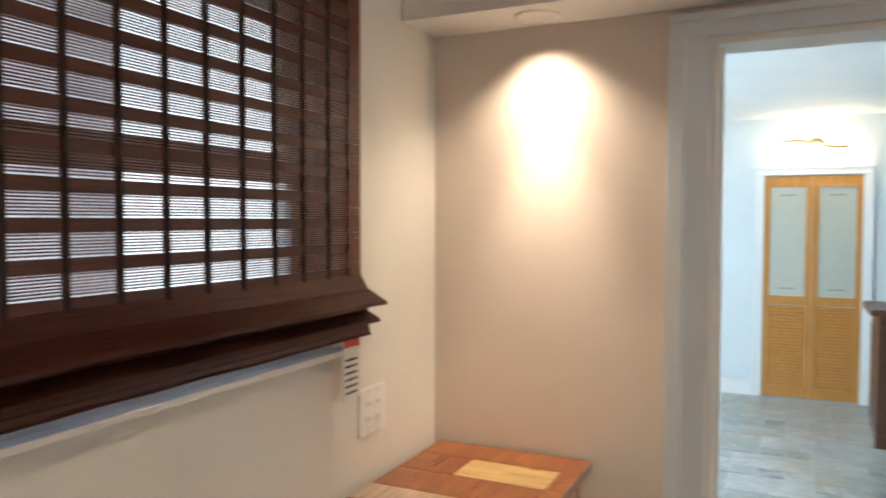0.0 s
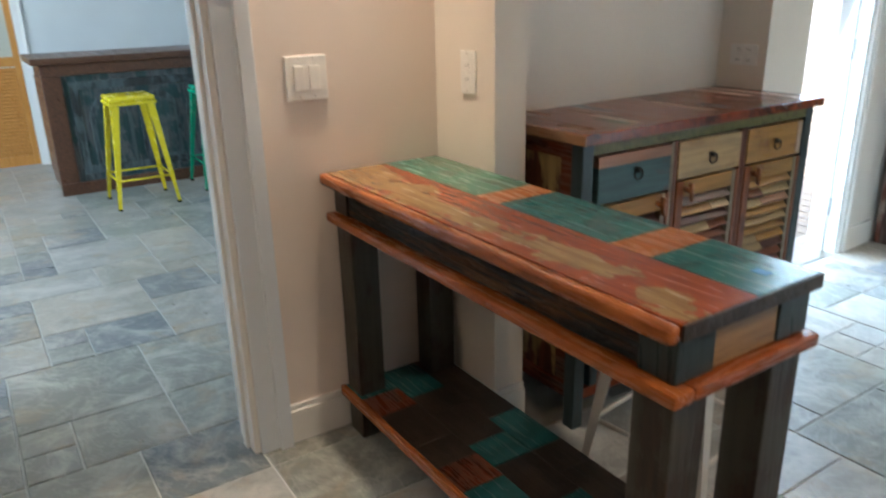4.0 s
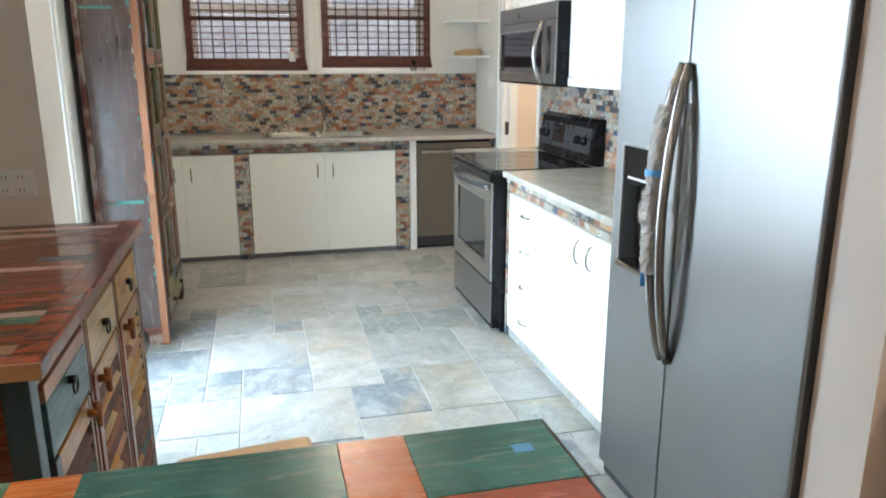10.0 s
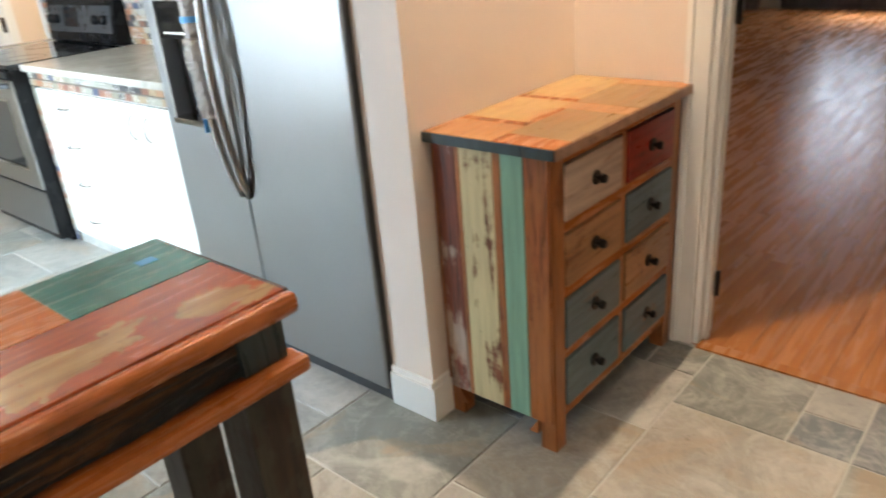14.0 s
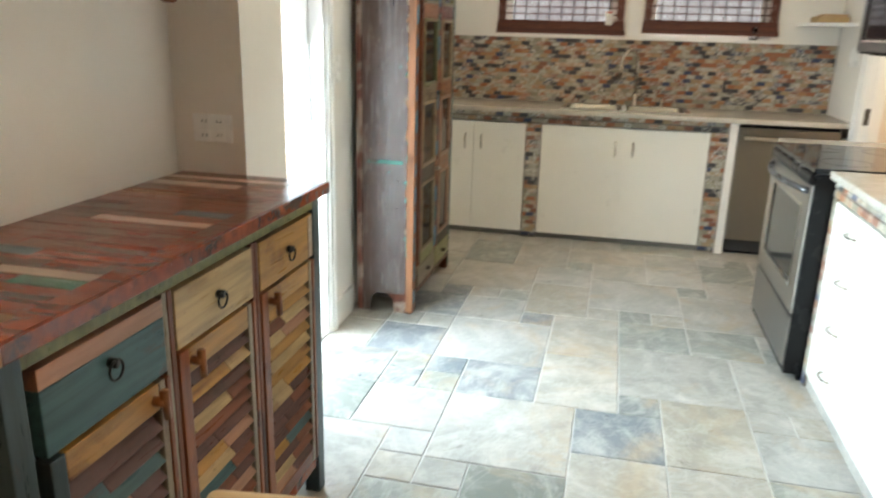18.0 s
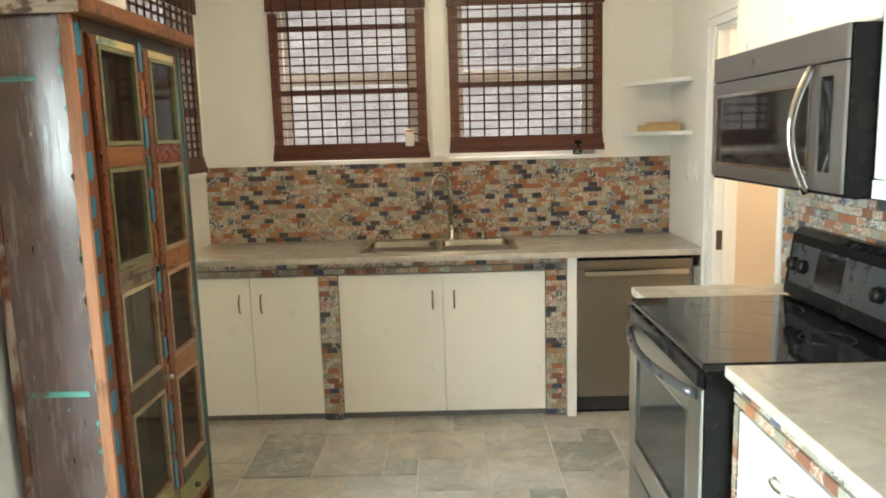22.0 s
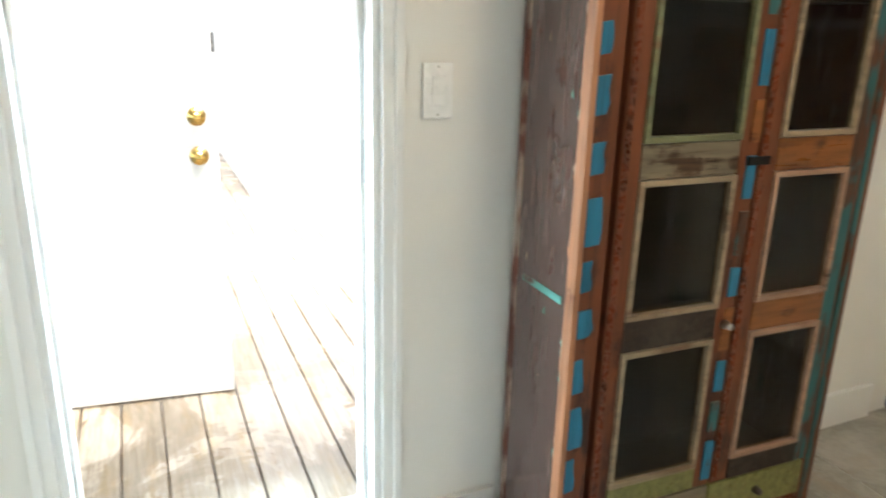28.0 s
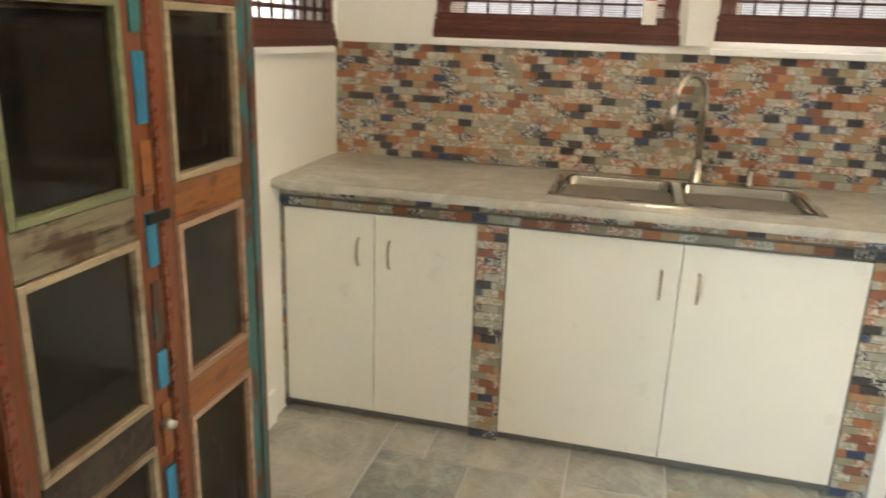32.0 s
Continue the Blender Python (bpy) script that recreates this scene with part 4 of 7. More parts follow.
def chest(name, x0, x1, yb, yf, top, label, colours, top_boards, side_out):
    """Chest of eight drawers; back at yb, drawer fronts toward yf."""
    t = thing(name, label, "chest of drawers", "drawer chests", at=((x0 + x1) / 2, (yb + yf) / 2, 0))
    s = 1 if yf > yb else -1
    o = 0.022
    f = yf - s * o           # carcass front
    bx0, bx1 = x0 + o, x1 - o

    def by(a, b):
        return (min(a, b), max(a, b))
    ya, yc = by(yb + s * 0.004, f)
    # top
    w = (x1 - x0)
    for (u0, u1, v0, v1, m) in top_boards:
        a, b = by(yb + (yf - yb) * v0, yb + (yf - yb) * v1)
        part("top_board", block(x0 + w * u0 + 0.0006, a + 0.0006, top - 0.026, x0 + w * u1 - 0.0006, b - 0.0006, top, 0.0015), m, t)
    a, b = by(yb, yf)
    part("top_edge", block(x0 - 0.004, a, top - 0.028, x0 - 0.0005, b, top - 0.002), wood_slate, t, "dark blue-grey top edge")
    part("top_edge", block(x1 + 0.0005, a, top - 0.028, x1 + 0.004, b, top - 0.002), wood_slate, t)
    a, b = by(yf + s * 0.0005, yf + s * 0.005)
    part("top_edge", block(x0, a, top - 0.028, x1, b, top - 0.002), wood_blush, t, "pale pink-red front edge")
    zt = top - 0.028
    # legs as tapering corner posts
    for xx in (bx0, bx1 - 0.05):
        for yy in (ya, yc - 0.05):
            part("leg", block(xx, yy, 0, xx + 0.05, yy + 0.05, zt, 0.002), wood_orange_z, t)
    # carcass back and inside: near-black box, shade behind the drawers put into its colour
    part("body", block(bx0 + 0.012, ya + 0.052 if s < 0 else ya + 0.012, 0.1, bx1 - 0.012, yc - 0.052 if s > 0 else yc - 0.012, zt - 0.004), inside_shade, t)
    sides = [(0.2, wood_rust_z), (0.04, wood_orange_z), (0.3, wood_cream_z), (0.07, wood_orange_z), (0.19, wood_mint_z), (0.2, wood_orange_z)]
    if s < 0:
        sides = sides[::-1]
    side_strips(t, bx0 + 0.004, -1, ya + 0.004, yc - 0.02, 0.1, zt, sides)
    side_strips(t, bx1 - 0.004, 1, ya + 0.004, yc - 0.02, 0.1, zt, sides)
    for xx in (bx0 - 0.014, bx1 - 0.004):
        arch = prism([(ya + 0.05, 0.1), (ya + 0.08, 0.055), (ya + 0.052, 0.055)], xx, xx + 0.018, "x")
        part("bracket", arch, wood_orange_z, t)
        arch = prism([(yc - 0.05, 0.1), (yc - 0.08, 0.055), (yc - 0.052, 0.055)], xx, xx + 0.018, "x")
        part("bracket", arch, wood_orange_z, t)
    # front rails and drawers
    face0, face1 = by(f - s * 0.018, f)
    hgt = (zt - 0.10)
    rows = 4
    rail = 0.028
    step = (hgt - rail) / rows
    mid = (bx0 + bx1) / 2
    for r in range(rows + 1):
        part("rail", block(bx0 + 0.05, face0, 0.1 + r * step, bx1 - 0.05, face1, 0.1 + r * step + rail, 0.001), wood_orange, t)
    part("stile", block(mid - 0.014, face0 - 0.0005 * s, 0.1 + rail, mid + 0.014, face1 - 0.0005 * s, zt - rail), wood_orange_z, t)
    for r in range(rows):
        for c in range(2):
            za, zb = 0.1 + rail + r * step + 0.004, 0.1 + (r + 1) * step - 0.004
            xa, xb = (bx0 + 0.053, mid - 0.018) if c == 0 else (mid + 0.018, bx1 - 0.053)
            d0, d1 = by(f - s * 0.012, f + s * 0.006)
            d = part("drawer", block(xa, d0, za, xb, d1, zb, 0.003), colours[r][c], t)
            knob_ring(d, (xa + xb) / 2, f + s * 0.006, (za + zb) / 2, (0, s))
    return t


patch = [(0, 0.2, 0, 0.55, wood_amber), (0.2, 0.24, 0, 0.55, wood_orange), (0.24, 0.56, 0, 0.5, wood_straw), (0.56, 0.6, 0, 0.5, wood_orange), (0.6, 1, 0, 0.5, wood_straw), (0, 0.1, 0.55, 1, wood_orange),
         (0.1, 0.46, 0.55, 1, wood_umber), (0.46, 0.56, 0.5, 1, wood_amber), (0.2, 0.46, 0.5, 0.55, wood_orange), (0.56, 0.9, 0.5, 1, wood_umber), (0.9, 1, 0.5, 1, wood_amber)]
chest("chest_of_drawers", 2.172, 2.932, -5.128, -5.53, 0.882, "eight-drawer reclaimed wood chest with cream, mint and slate paint",
      [(wood_slate_x, wood_slate_x), (wood_slate_x, wood_tan_x), (wood_tan_x, wood_slate_x), (wood_pink_x, wood_crimson)], patch, -1)
patch2 = [(0, 0.16, 0, 1, wood_russet), (0.16, 0.34, 0, 0.35, wood_russet), (0.16, 0.34, 0.35, 0.9, wood_cream), (0.16, 0.34, 0.9, 1, wood_russet), (0.34, 0.52, 0, 1, wood_russet), (0.52, 0.66, 0, 0.6, wood_pink_x), (0.52, 0.66, 0.6, 1, wood_cream),
          (0.66, 0.84, 0, 1, wood_russet), (0.84, 1, 0, 0.4, wood_russet), (0.84, 1, 0.4, 1, wood_pink_x)]
chest("chest_of_drawers", 0.074, 0.86, -7.435, -6.968, 0.952, "reclaimed wood drawer chest with striped orange top under the window",
      [(wood_slate_x, wood_tan_x), (wood_tan_x, wood_slate_x), (wood_slate_x, wood_pink_x), (wood_pink_x, wood_slate_x)], patch2, 1)


def switch_plate(name, axis, out, u, v, z, w, h, rockers, label, sockets=False):
    """A wall plate; axis names the wall's normal, v the wall's place, u the middle along it."""
    t = thing(name, label, "wall plate", at=(v, u, z) if axis == "x" else (u, v, z))

    def b(du0, dz0, du1, dz1, d0, d1, bev=0.001):
        a, c = sorted((v + out * d0, v + out * d1))
        if axis == "x":
            return block(a, u + du0, z + dz0, c, u + du1, z + dz1, bev)
        return block(u + du0, a, z + dz0, u + du1, c, z + dz1, bev)
    part("plate", b(-w / 2, -h / 2, w / 2, h / 2, 0, 0.007, 0.003), plate_white, t)
    for i in range(rockers):
        c = (i - (rockers - 1) / 2) * 0.046
        if sockets:
            for dz in (-0.02, 0.02):
                s = part("socket", b(c - 0.016, dz - 0.014, c + 0.016, dz + 0.014, 0.007, 0.009), plate_white, t)
                for du in (-0.006, 0.006):
                    part("slot", b(c + du - 0.001, dz - 0.004, c + du + 0.001, dz + 0.005, 0.0088, 0.0095, 0), dark_gasket, s)
        else:
            part("rocker", b(c - 0.016, -0.034, c + 0.016, 0.034, 0.007, 0.012, 0.002), plate_white, t)
        for dz in (-h / 2 + 0.009, h / 2 - 0.009):
            part("screw", b(c - 0.002, dz - 0.002, c + 0.002, dz + 0.002, 0.007, 0.008, 0), zinc, t)


switch_plate("light_switch", "x", 1, -5.573, DW, 1.155, 0.128, 0.125, 2, "white double rocker switch plate on the beige wall")
switch_plate("power_outlet", "y", -1, 0.245, -5.13, 1.15, 0.075, 0.125, 1, "white socket plate on the wall end above the console", True)
switch_plate("power_outlet", "y", 1, 0.445, SW, 1.13, 0.13, 0.125, 2, "white double socket plate under the dining window", True)
switch_plate("power_outlet", "y", -1, 0.212, -3.77, 1.115, 0.122, 0.08, 2, "white wide socket plate above the sideboard", True)
switch_plate("light_switch", "x", 1, -2.495, 0.1, 1.225, 0.075, 0.125, 1, "white rocker switch plate beside the back door")
switch_plate("light_switch", "x", -1, -0.36, EX, 1.31, 0.07, 0.115, 1, "white switch plate beneath the corner shelf")
switch_plate("light_switch", "x", -1, -0.46, EX, 1.31, 0.07, 0.115, 1, "white switch plate beneath the corner shelf")

# recessed lamps; the fitting at (1.5, -6.3) is added to go with the fill
for x, y, z in ((0.165, -7.1, 2.185), (0.165, -5.46, 2.185), (2.6, -5.4, H), (1.5, -6.3, H), (1.4, -1.7, H), (1.3, -3.6, H), (5.4, -5.7, 2.6)):
    t = thing("ceiling_lamp", "round white recessed ceiling lamp, lit", "ceiling lamp", "recessed lamps", at=(x, y, z))
    part("trim_ring", lathe([(0.05, -0.003), (0.062, -0.006), (0.064, 0.0), (0.05, 0.0)], (x, y, z), 28), trim_white, t, "", True)
    part("bulb", lathe([(0.001, -0.001), (0.045, -0.001), (0.045, 0.0), (0.001, 0.0)], (x, y, z - 0.001), 24), glow("lamp_glow", (1, 0.85, 0.6), 7.0), t, "glowing warm bulb face")


def hinge(parent, x0, x1, y0, y1, z, m, name="hinge"):
    h = part(name, block(x0, y0, z - 0.045, x1, y1, z + 0.045, 0.0008), m, parent)
    return h


# door leaf between dining area and the room beyond, folded back
t = thing("door_1", "white painted panel door standing fully open", "door", kind="structure", at=(-0.09, -6.665, 0))
part("leaf", block(-0.85, -6.735, 0.012, -0.095, -6.7, 2.05, 0.002), trim_white, t)
for z in (0.22, 1.05, 1.86):
    hinge(t, -0.075, -0.025, -6.6465, -6.644, z, brass)
# hinges of the living room doorway
t = thing("door_3", "white painted door folded back into the living room", "door", kind="structure", at=(3.08, -5.6, 0))
part("leaf", block(3.075, -5.578, 0.012, 3.11, -4.97, 2.03, 0.002), trim_white, t)
for z in (0.18, 1.08, 1.86):
    h = hinge(t, 3.0, 3.058, -5.602, -5.599, z, iron_black)
    part("hinge_pin", rod(bmesh.new(), (3.064, -5.606, z - 0.047), (3.064, -5.606, z + 0.047), 0.006), iron_black, h, "", True)


# ---- sideboard ----
def sideboard():
    y0, y1, xf, z = -4.94, -3.787, 0.537, 0.985
    xb = 0.105
    t = thing("sideboard", "long reclaimed wood sideboard with louvred doors and glossy red top", "sideboard", at=((xb + xf) / 2, (y0 + y1) / 2, 0))
    rnd = random.Random(9)
    # top: narrow strips across, of different lengths, and a border along the front
    mats = [wood_red_y] * 9 + [wood_red, wood_streak, wood_tan_x]
    fronts = xf - 0.03
    y = y0 - 0.012
    while y < y1 + 0.01:
        w = rnd.uniform(0.03, 0.062)
        e = min(y + w, y1 + 0.012)
        if y1 + 0.012 - e < 0.02:
            e = y1 + 0.012
        x = xb
        cut = rnd.choice((0.12, 0.2, 0.27, 0.5))
        for x1 in (min(xb + cut, fronts), fronts):
            if x1 - x > 0.02:
                m = rnd.choice(mats)
                if rnd.random() < 0.07:
                    m = rnd.choice((wood_slate_x, wood_sage, wood_pink_x))
                part("top_strip", block(x + 0.0003, y + 0.0003, z - 0.03, x1 - 0.0003, e - 0.0003, z - rnd.random() * 0.001, 0.0006), m, t)
                x = x1
        y = e
    part("top_border", block(fronts + 0.0003, y0 - 0.012, z - 0.03, xf + 0.022, y1 + 0.012, z - 0.0004, 0.001), wood_red_y, t)
    part("top_edge", block(xf + 0.0225, y0 - 0.014, z - 0.032, xf + 0.03, y1 + 0.014, z - 0.001, 0.002), wood_red_y, t)
    part("top_edge", block(xb, y0 - 0.02, z - 0.032, xb + 0.14, y0 - 0.0125, z - 0.001, 0.002), wood_red, t)
    part("top_edge", block(xb + 0.1405, y0 - 0.02, z - 0.032, xf + 0.03, y0 - 0.0125, z - 0.001, 0.002), wood_tan_x, t)
    part("top_rail", block(xf - 0.02, y0 + 0.04, 0.915, xf, y1 - 0.04, z - 0.031, 0.002), wood_green, t, "green painted top rail")
    # near-black core, so the louvre and drawer gaps have their shade painted in
    part("body", block(xb + 0.03, y0 + 0.03, 0.1, xf - 0.03, y1 - 0.03, z - 0.032), inside_shade, t)
    for y in (y0, y1 - 0.045):
        part("leg", block(xf - 0.045, y, 0, xf + 0.002, y + 0.045, z - 0.032, 0.003), wood_slate, t, "slate blue corner post")
        part("leg", block(xb, y, 0, xb + 0.045, y + 0.045, z - 0.032, 0.003), wood_dark_z, t)
    for y, s in ((y0 + 0.006, 1), (y1 - 0.006, -1)):
        a, b = sorted((y, y + s * 0.018))
        c, d = sorted((y + s * 0.007, y + s * 0.017))
        for z0, z2 in ((0.56, z - 0.034), (0.1, 0.559)):
            fr = part("side_frame", ring(bmesh.new(), xb + 0.045, a, z0, xf - 0.045, b, z2, 0.052, "xz", 0.002), wood_red, t, "dark red-brown side frame")
            part("side_panel", block(xb + 0.097, c, z0 + 0.052, xf - 0.097, d, z2 - 0.052), wood_panel_z, fr, "brown panel with cream paint remains")
    part("back_panel", block(xb + 0.01, y0 + 0.046, 0.1, xb + 0.028, y1 - 0.046, z - 0.034), wood_dark, t)
    part("bottom_rail", block(xf - 0.02, y0 + 0.046, 0.1, xf - 0.002, y1 - 0.046, 0.14, 0.002), wood_red_y, t)
    bay = (y1 - y0 - 0.09) / 3
    drawer_m = [wood_teal_y, wood_butter_y, wood_honey_y]
    slats = [wood_plum_y, wood_brick_y, wood_butter_y, wood_rose_y, wood_teal_y, wood_honey_y, wood_plum_y, wood_brick_y, wood_butter_y, wood_brick_y, wood_plum_y]
    for i in range(3):
        a = y0 + 0.045 + i * bay
        b = a + bay
        if i:
            part("stile", block(xf - 0.022, a - 0.016, 0.14, xf + 0.003, a - 0.0005, 0.915, 0.002), wood_grey_z if i == 1 else wood_stile_z, t)
            part("stile", block(xf - 0.022, a + 0.0005, 0.14, xf + 0.004, a + 0.016, 0.915, 0.002), wood_stile_z, t)
        a, b = a + 0.019, b - 0.019
        lo = 0.785 if i else 0.76
        d = part("drawer", block(xf - 0.02, a, lo, xf + 0.006, b, 0.872 if i == 0 else 0.908, 0.003), drawer_m[i], t)
        if i == 0:
            part("drawer_strip", block(xf - 0.02, a, 0.8725, xf + 0.006, b, 0.908, 0.002), wood_rose_y, d, "rose-brown upper strip")
        if i == 2:
            part("drawer_strip", block(xf + 0.0062, b - 0.03, lo + 0.004, xf + 0.008, b - 0.004, 0.904), wood_pink_x, d, "cream strip")
        k = part("ring_pull", rod(bmesh.new(), (xf + 0.006, (a + b) / 2, 0.85), (xf + 0.02, (a + b) / 2, 0.85), 0.009), iron_black, d, "black iron ring pull", True)
        pts = [(xf + 0.018, (a + b) / 2 + 0.018 * math.sin(q), 0.838 + 0.018 * math.cos(q)) for q in np.linspace(0, math.tau * 0.97, 16)]
        part("ring", pipe(pts, 0.0025, 6), iron_black, k, "", True)
        # louvred door: two stiles, rails and short painted slats
        top = lo - 0.008
        fr = part("door_frame", block(xf - 0.02, a, 0.145, xf + 0.008, a + 0.034, top, 0.003), wood_redframe_z if i else wood_slate, t, "worn door stile")
        part("door_stile", block(xf - 0.02, b - 0.034, 0.145, xf + 0.008, b - 0.014, top, 0.003), wood_grey_z, fr, "pale worn stile")
        part("door_stile", block(xf - 0.02, b - 0.0135, 0.145, xf + 0.011, b, top, 0.003), wood_redframe_z, fr)
        part("door_rail", block(xf - 0.018, a + 0.0345, top - 0.055, xf + 0.007, b - 0.0345, top - 0.001, 0.002), wood_honey_y, fr, "ochre top rail")
        part("door_rail", block(xf - 0.018, a + 0.0345, 0.146, xf + 0.006, b - 0.0345, 0.185, 0.002), wood_brick_y, fr)
        knob = b - 0.05 if i == 0 else a + 0.045
        part("turn_knob", rod(rod(bmesh.new(), (xf + 0.006, knob, top - 0.03), (xf + 0.03, knob, top - 0.03), 0.01), (xf + 0.028, knob, top - 0.006), (xf + 0.028, knob + 0.006, top - 0.066), 0.009, 0.007), wood_orange_z, fr, "carved wooden turn button", True)
        zz = 0.205
        while zz < top - 0.062:
            cut = rnd.choice((None, 0.35, 0.5, 0.62))
            ends = [a + 0.035, b - 0.035]
            if cut:
                ends.insert(1, ends[0] + (ends[1] - ends[0]) * cut)
            for e0, e1 in zip(ends, ends[1:]):
                bm = block(-0.0045, e0 + 0.0004, -0.017, 0.0045, e1 - 0.0004, 0.017, 0.0015)
                bmesh.ops.transform(bm, matrix=pose(xf - 0.004, 0, zz, 0, -38 - rnd.random() * 7, 0), verts=bm.verts)
                part("louvre", bm, rnd.choice(slats), fr)
            zz += 0.0355
    return t


sideboard()


def sconce(y):
    """Iron wall sconce holding a terracotta cone under a pierced cup."""
    t = thing("wall_sconce", "rusted iron wall sconce with terracotta cone and caged cup", "wall sconce", "wall sconces", at=(0.09, y, 1.53))
    part("wall_plate", block(0.09, y - 0.036, 1.462, 0.098, y + 0.036, 1.59, 0.002), iron_rust, t, "grey iron wall plate")
    cx = 0.25
    part("arm", pipe([(0.098, y, 1.525), (0.15, y, 1.53), (cx, y, 1.53)], 0.006), iron_rust, t, "", True)
    part("cone", lathe([(0.012, -0.09), (0.019, -0.085), (0.036, 0.08), (0.04, 0.098), (0.036, 0.102), (0.01, 0.102)], (cx, y, 1.54), 22), terracotta, t, "terracotta cone", True)
    part("holder_ring", lathe([(0.026, 0), (0.031, 0.004), (0.031, 0.012), (0.026, 0.016)], (cx, y, 1.522), 20), iron_rust, t, "", True)
    h = 0.05
    for z in (1.658, 1.712, 1.768):
        bm = bmesh.new()
        box(bm, cx - h, y - h, z, cx + h, y - h + 0.013, z + 0.015), box(bm, cx - h, y + h - 0.013, z, cx + h, y + h, z + 0.015)
        box(bm, cx - h, y - h + 0.013, z, cx - h + 0.013, y + h - 0.013, z + 0.015), box(bm, cx + h - 0.013, y - h + 0.013, z, cx + h, y + h - 0.013, z + 0.015)
        part("cage_band", bm, iron_rust, t)
    for sx in (-1, 1):
        for sy in (-1, 1):
            part("cage_post", block(cx + sx * (h - 0.006) - 0.0055, y + sy * (h - 0.006) - 0.0055, 1.6735, cx + sx * (h - 0.006) + 0.0055, y + sy * (h - 0.006) + 0.0055, 1.7675), iron_rust, t)
    part("cage_foot", lathe([(0.001, 0), (0.03, 0), (0.045, 0.015), (0.001, 0.015)], (cx, y, 1.643), 16), iron_rust, t, "", True)
    part("candle_glass", lathe([(0.03, 0), (0.034, 0.01), (0.034, 0.1), (0.03, 0.1), (0.03, 0.02)], (cx, y, 1.66), 20), clear_glass, t, "", True)


sconce(-4.735)
sconce(-4.005)


def stool(name, x, y, h, metal, seat_m, label, group, turn=0.0, size=0.32, spread=0.055):
    """Stamped metal bar stool: square seat, four splayed folded legs, foot ring."""
    t = thing(name, label, "bar stool", group, at=(x, y, 0), turn=turn)
    B = BASE[t.name]

    def loc(bm):
        bmesh.ops.transform(bm, matrix=B, verts=bm.verts)
        return bm
    s = size / 2
    bm = block(-s, -s, h - 0.035, s, s, h, 0.016)
    part("seat", loc(bm), seat_m, t, "", True)
    part("seat_rim", loc(block(-s - 0.004, -s - 0.004, h - 0.06, s + 0.004, s + 0.004, h - 0.034, 0.006)), metal, t)
    part("hand_slot", loc(block(-0.045, -0.012, h - 0.002, 0.045, 0.012, h + 0.001, 0.0)), dark_gasket, t)
    for sx in (-1, 1):
        for sy in (-1, 1):
            p0, p1 = Vector((sx * (s - 0.01), sy * (s - 0.01), h - 0.05)), Vector((sx * (s + spread), sy * (s + spread), 0.012))
            bm = bmesh.new()
            w0, w1 = 0.05, 0.022
            ring0 = [(0, 0), (-sx * w0, 0), (-sx * w0, -sy * 0.006), (-sx * 0.006, -sy * 0.006), (-sx * 0.006, -sy * w0), (0, -sy * w0)]
            va = [bm.verts.new((p0.x + a, p0.y + b, p0.z)) for a, b in ring0]
            vb = [bm.verts.new((p1.x + a * w1 / w0, p1.y + b * w1 / w0, p1.z)) for a, b in ring0]
            for i in range(6):
                j = (i + 1) % 6
                bm.faces.new((va[i], va[j], vb[j], vb[i]))
            bm.faces.new(va)
            bm.faces.new(vb)
            bmesh.ops.recalc_face_normals(bm, faces=bm.faces)
            leg = part("leg", loc(bm), metal, t)
            part("foot", loc(block(p1.x - sx * 0.024, p1.y - sy * 0.024, 0, p1.x + sx * 0.003, p1.y + sy * 0.003, 0.014)), black_plastic, leg)
    k = s + spread * (1 - 0.2 / h) - 0.012
    z = 0.2
    for a, b in (((-k, -k), (k, -k)), ((k, -k), (k, k)), ((k, k), (-k, k)), ((-k, k), (-k, -k))):
        part("foot_bar", loc(rod(bmesh.new(), (*a, z), (*b, z), 0.007, sides=8)), metal, t, "", True)
    return t


stool("bar_stool", 0.895, -4.865, 0.66, white_wood_stool, seat_cream, "pale metal counter stool with worn cream seat behind the console", "stools", 8, 0.29, 0.055)

# ---- kitchen: sink run ----
FY = -0.585         # cabinet faces of the sink run
FX = 2.216          # cabinet faces of the stove run
CT = 0.915


def bow_handle(parent, p, axis, out, L=0.1):
    """A bow-shaped pull; axis along which it runs, out the direction it stands off."""
    p, a, o = Vector(p), Vector(axis), Vector(out)
    pts = [p + a * (L / 2 * math.cos(q)) + o * (0.004 + 0.024 * math.sin(q)) for q in np.linspace(0, math.pi, 11)]
    return part("handle", pipe(pts, 0.0048, 8), nickel, parent, "satin nickel bow handle", True)


def front(parent, name, x0, x1, z0, z1, label=""):
    return part(name, block(x0, FY, z0, x1, FY + 0.019, z1, 0.002), cabinet_white, parent, label)


def sink_cabinet(x0, x1, split, label):
    t = thing("base_cabinet", label, "cabinet", "sink run cabinets", at=((x0 + x1) / 2, -0.3, 0))
    part("body", block(x0 + 0.003, FY + 0.02, 0.055, x1 - 0.003, -0.02, 0.8), cabinet_white, t)
    part("toe_kick", block(x0, FY + 0.03, 0.0, x1, FY + 0.045, 0.054), board_dark, t)
    for a, b, hx in ((x0 + 0.002, split - 0.0015, split - 0.058), (split + 0.0015, x1 - 0.002, split + 0.058)):
        d = front(t, "door", a, b, 0.04, 0.806)
        bow_handle(d, (hx, FY, 0.665), (0, 0, 1), (0, -1, 0))


sink_cabinet(0.035, 0.753, 0.385, "white two-door base cabinet beside the tiled pier")
sink_cabinet(0.858, 1.967, 1.42, "white two-door base cabinet under the sink")

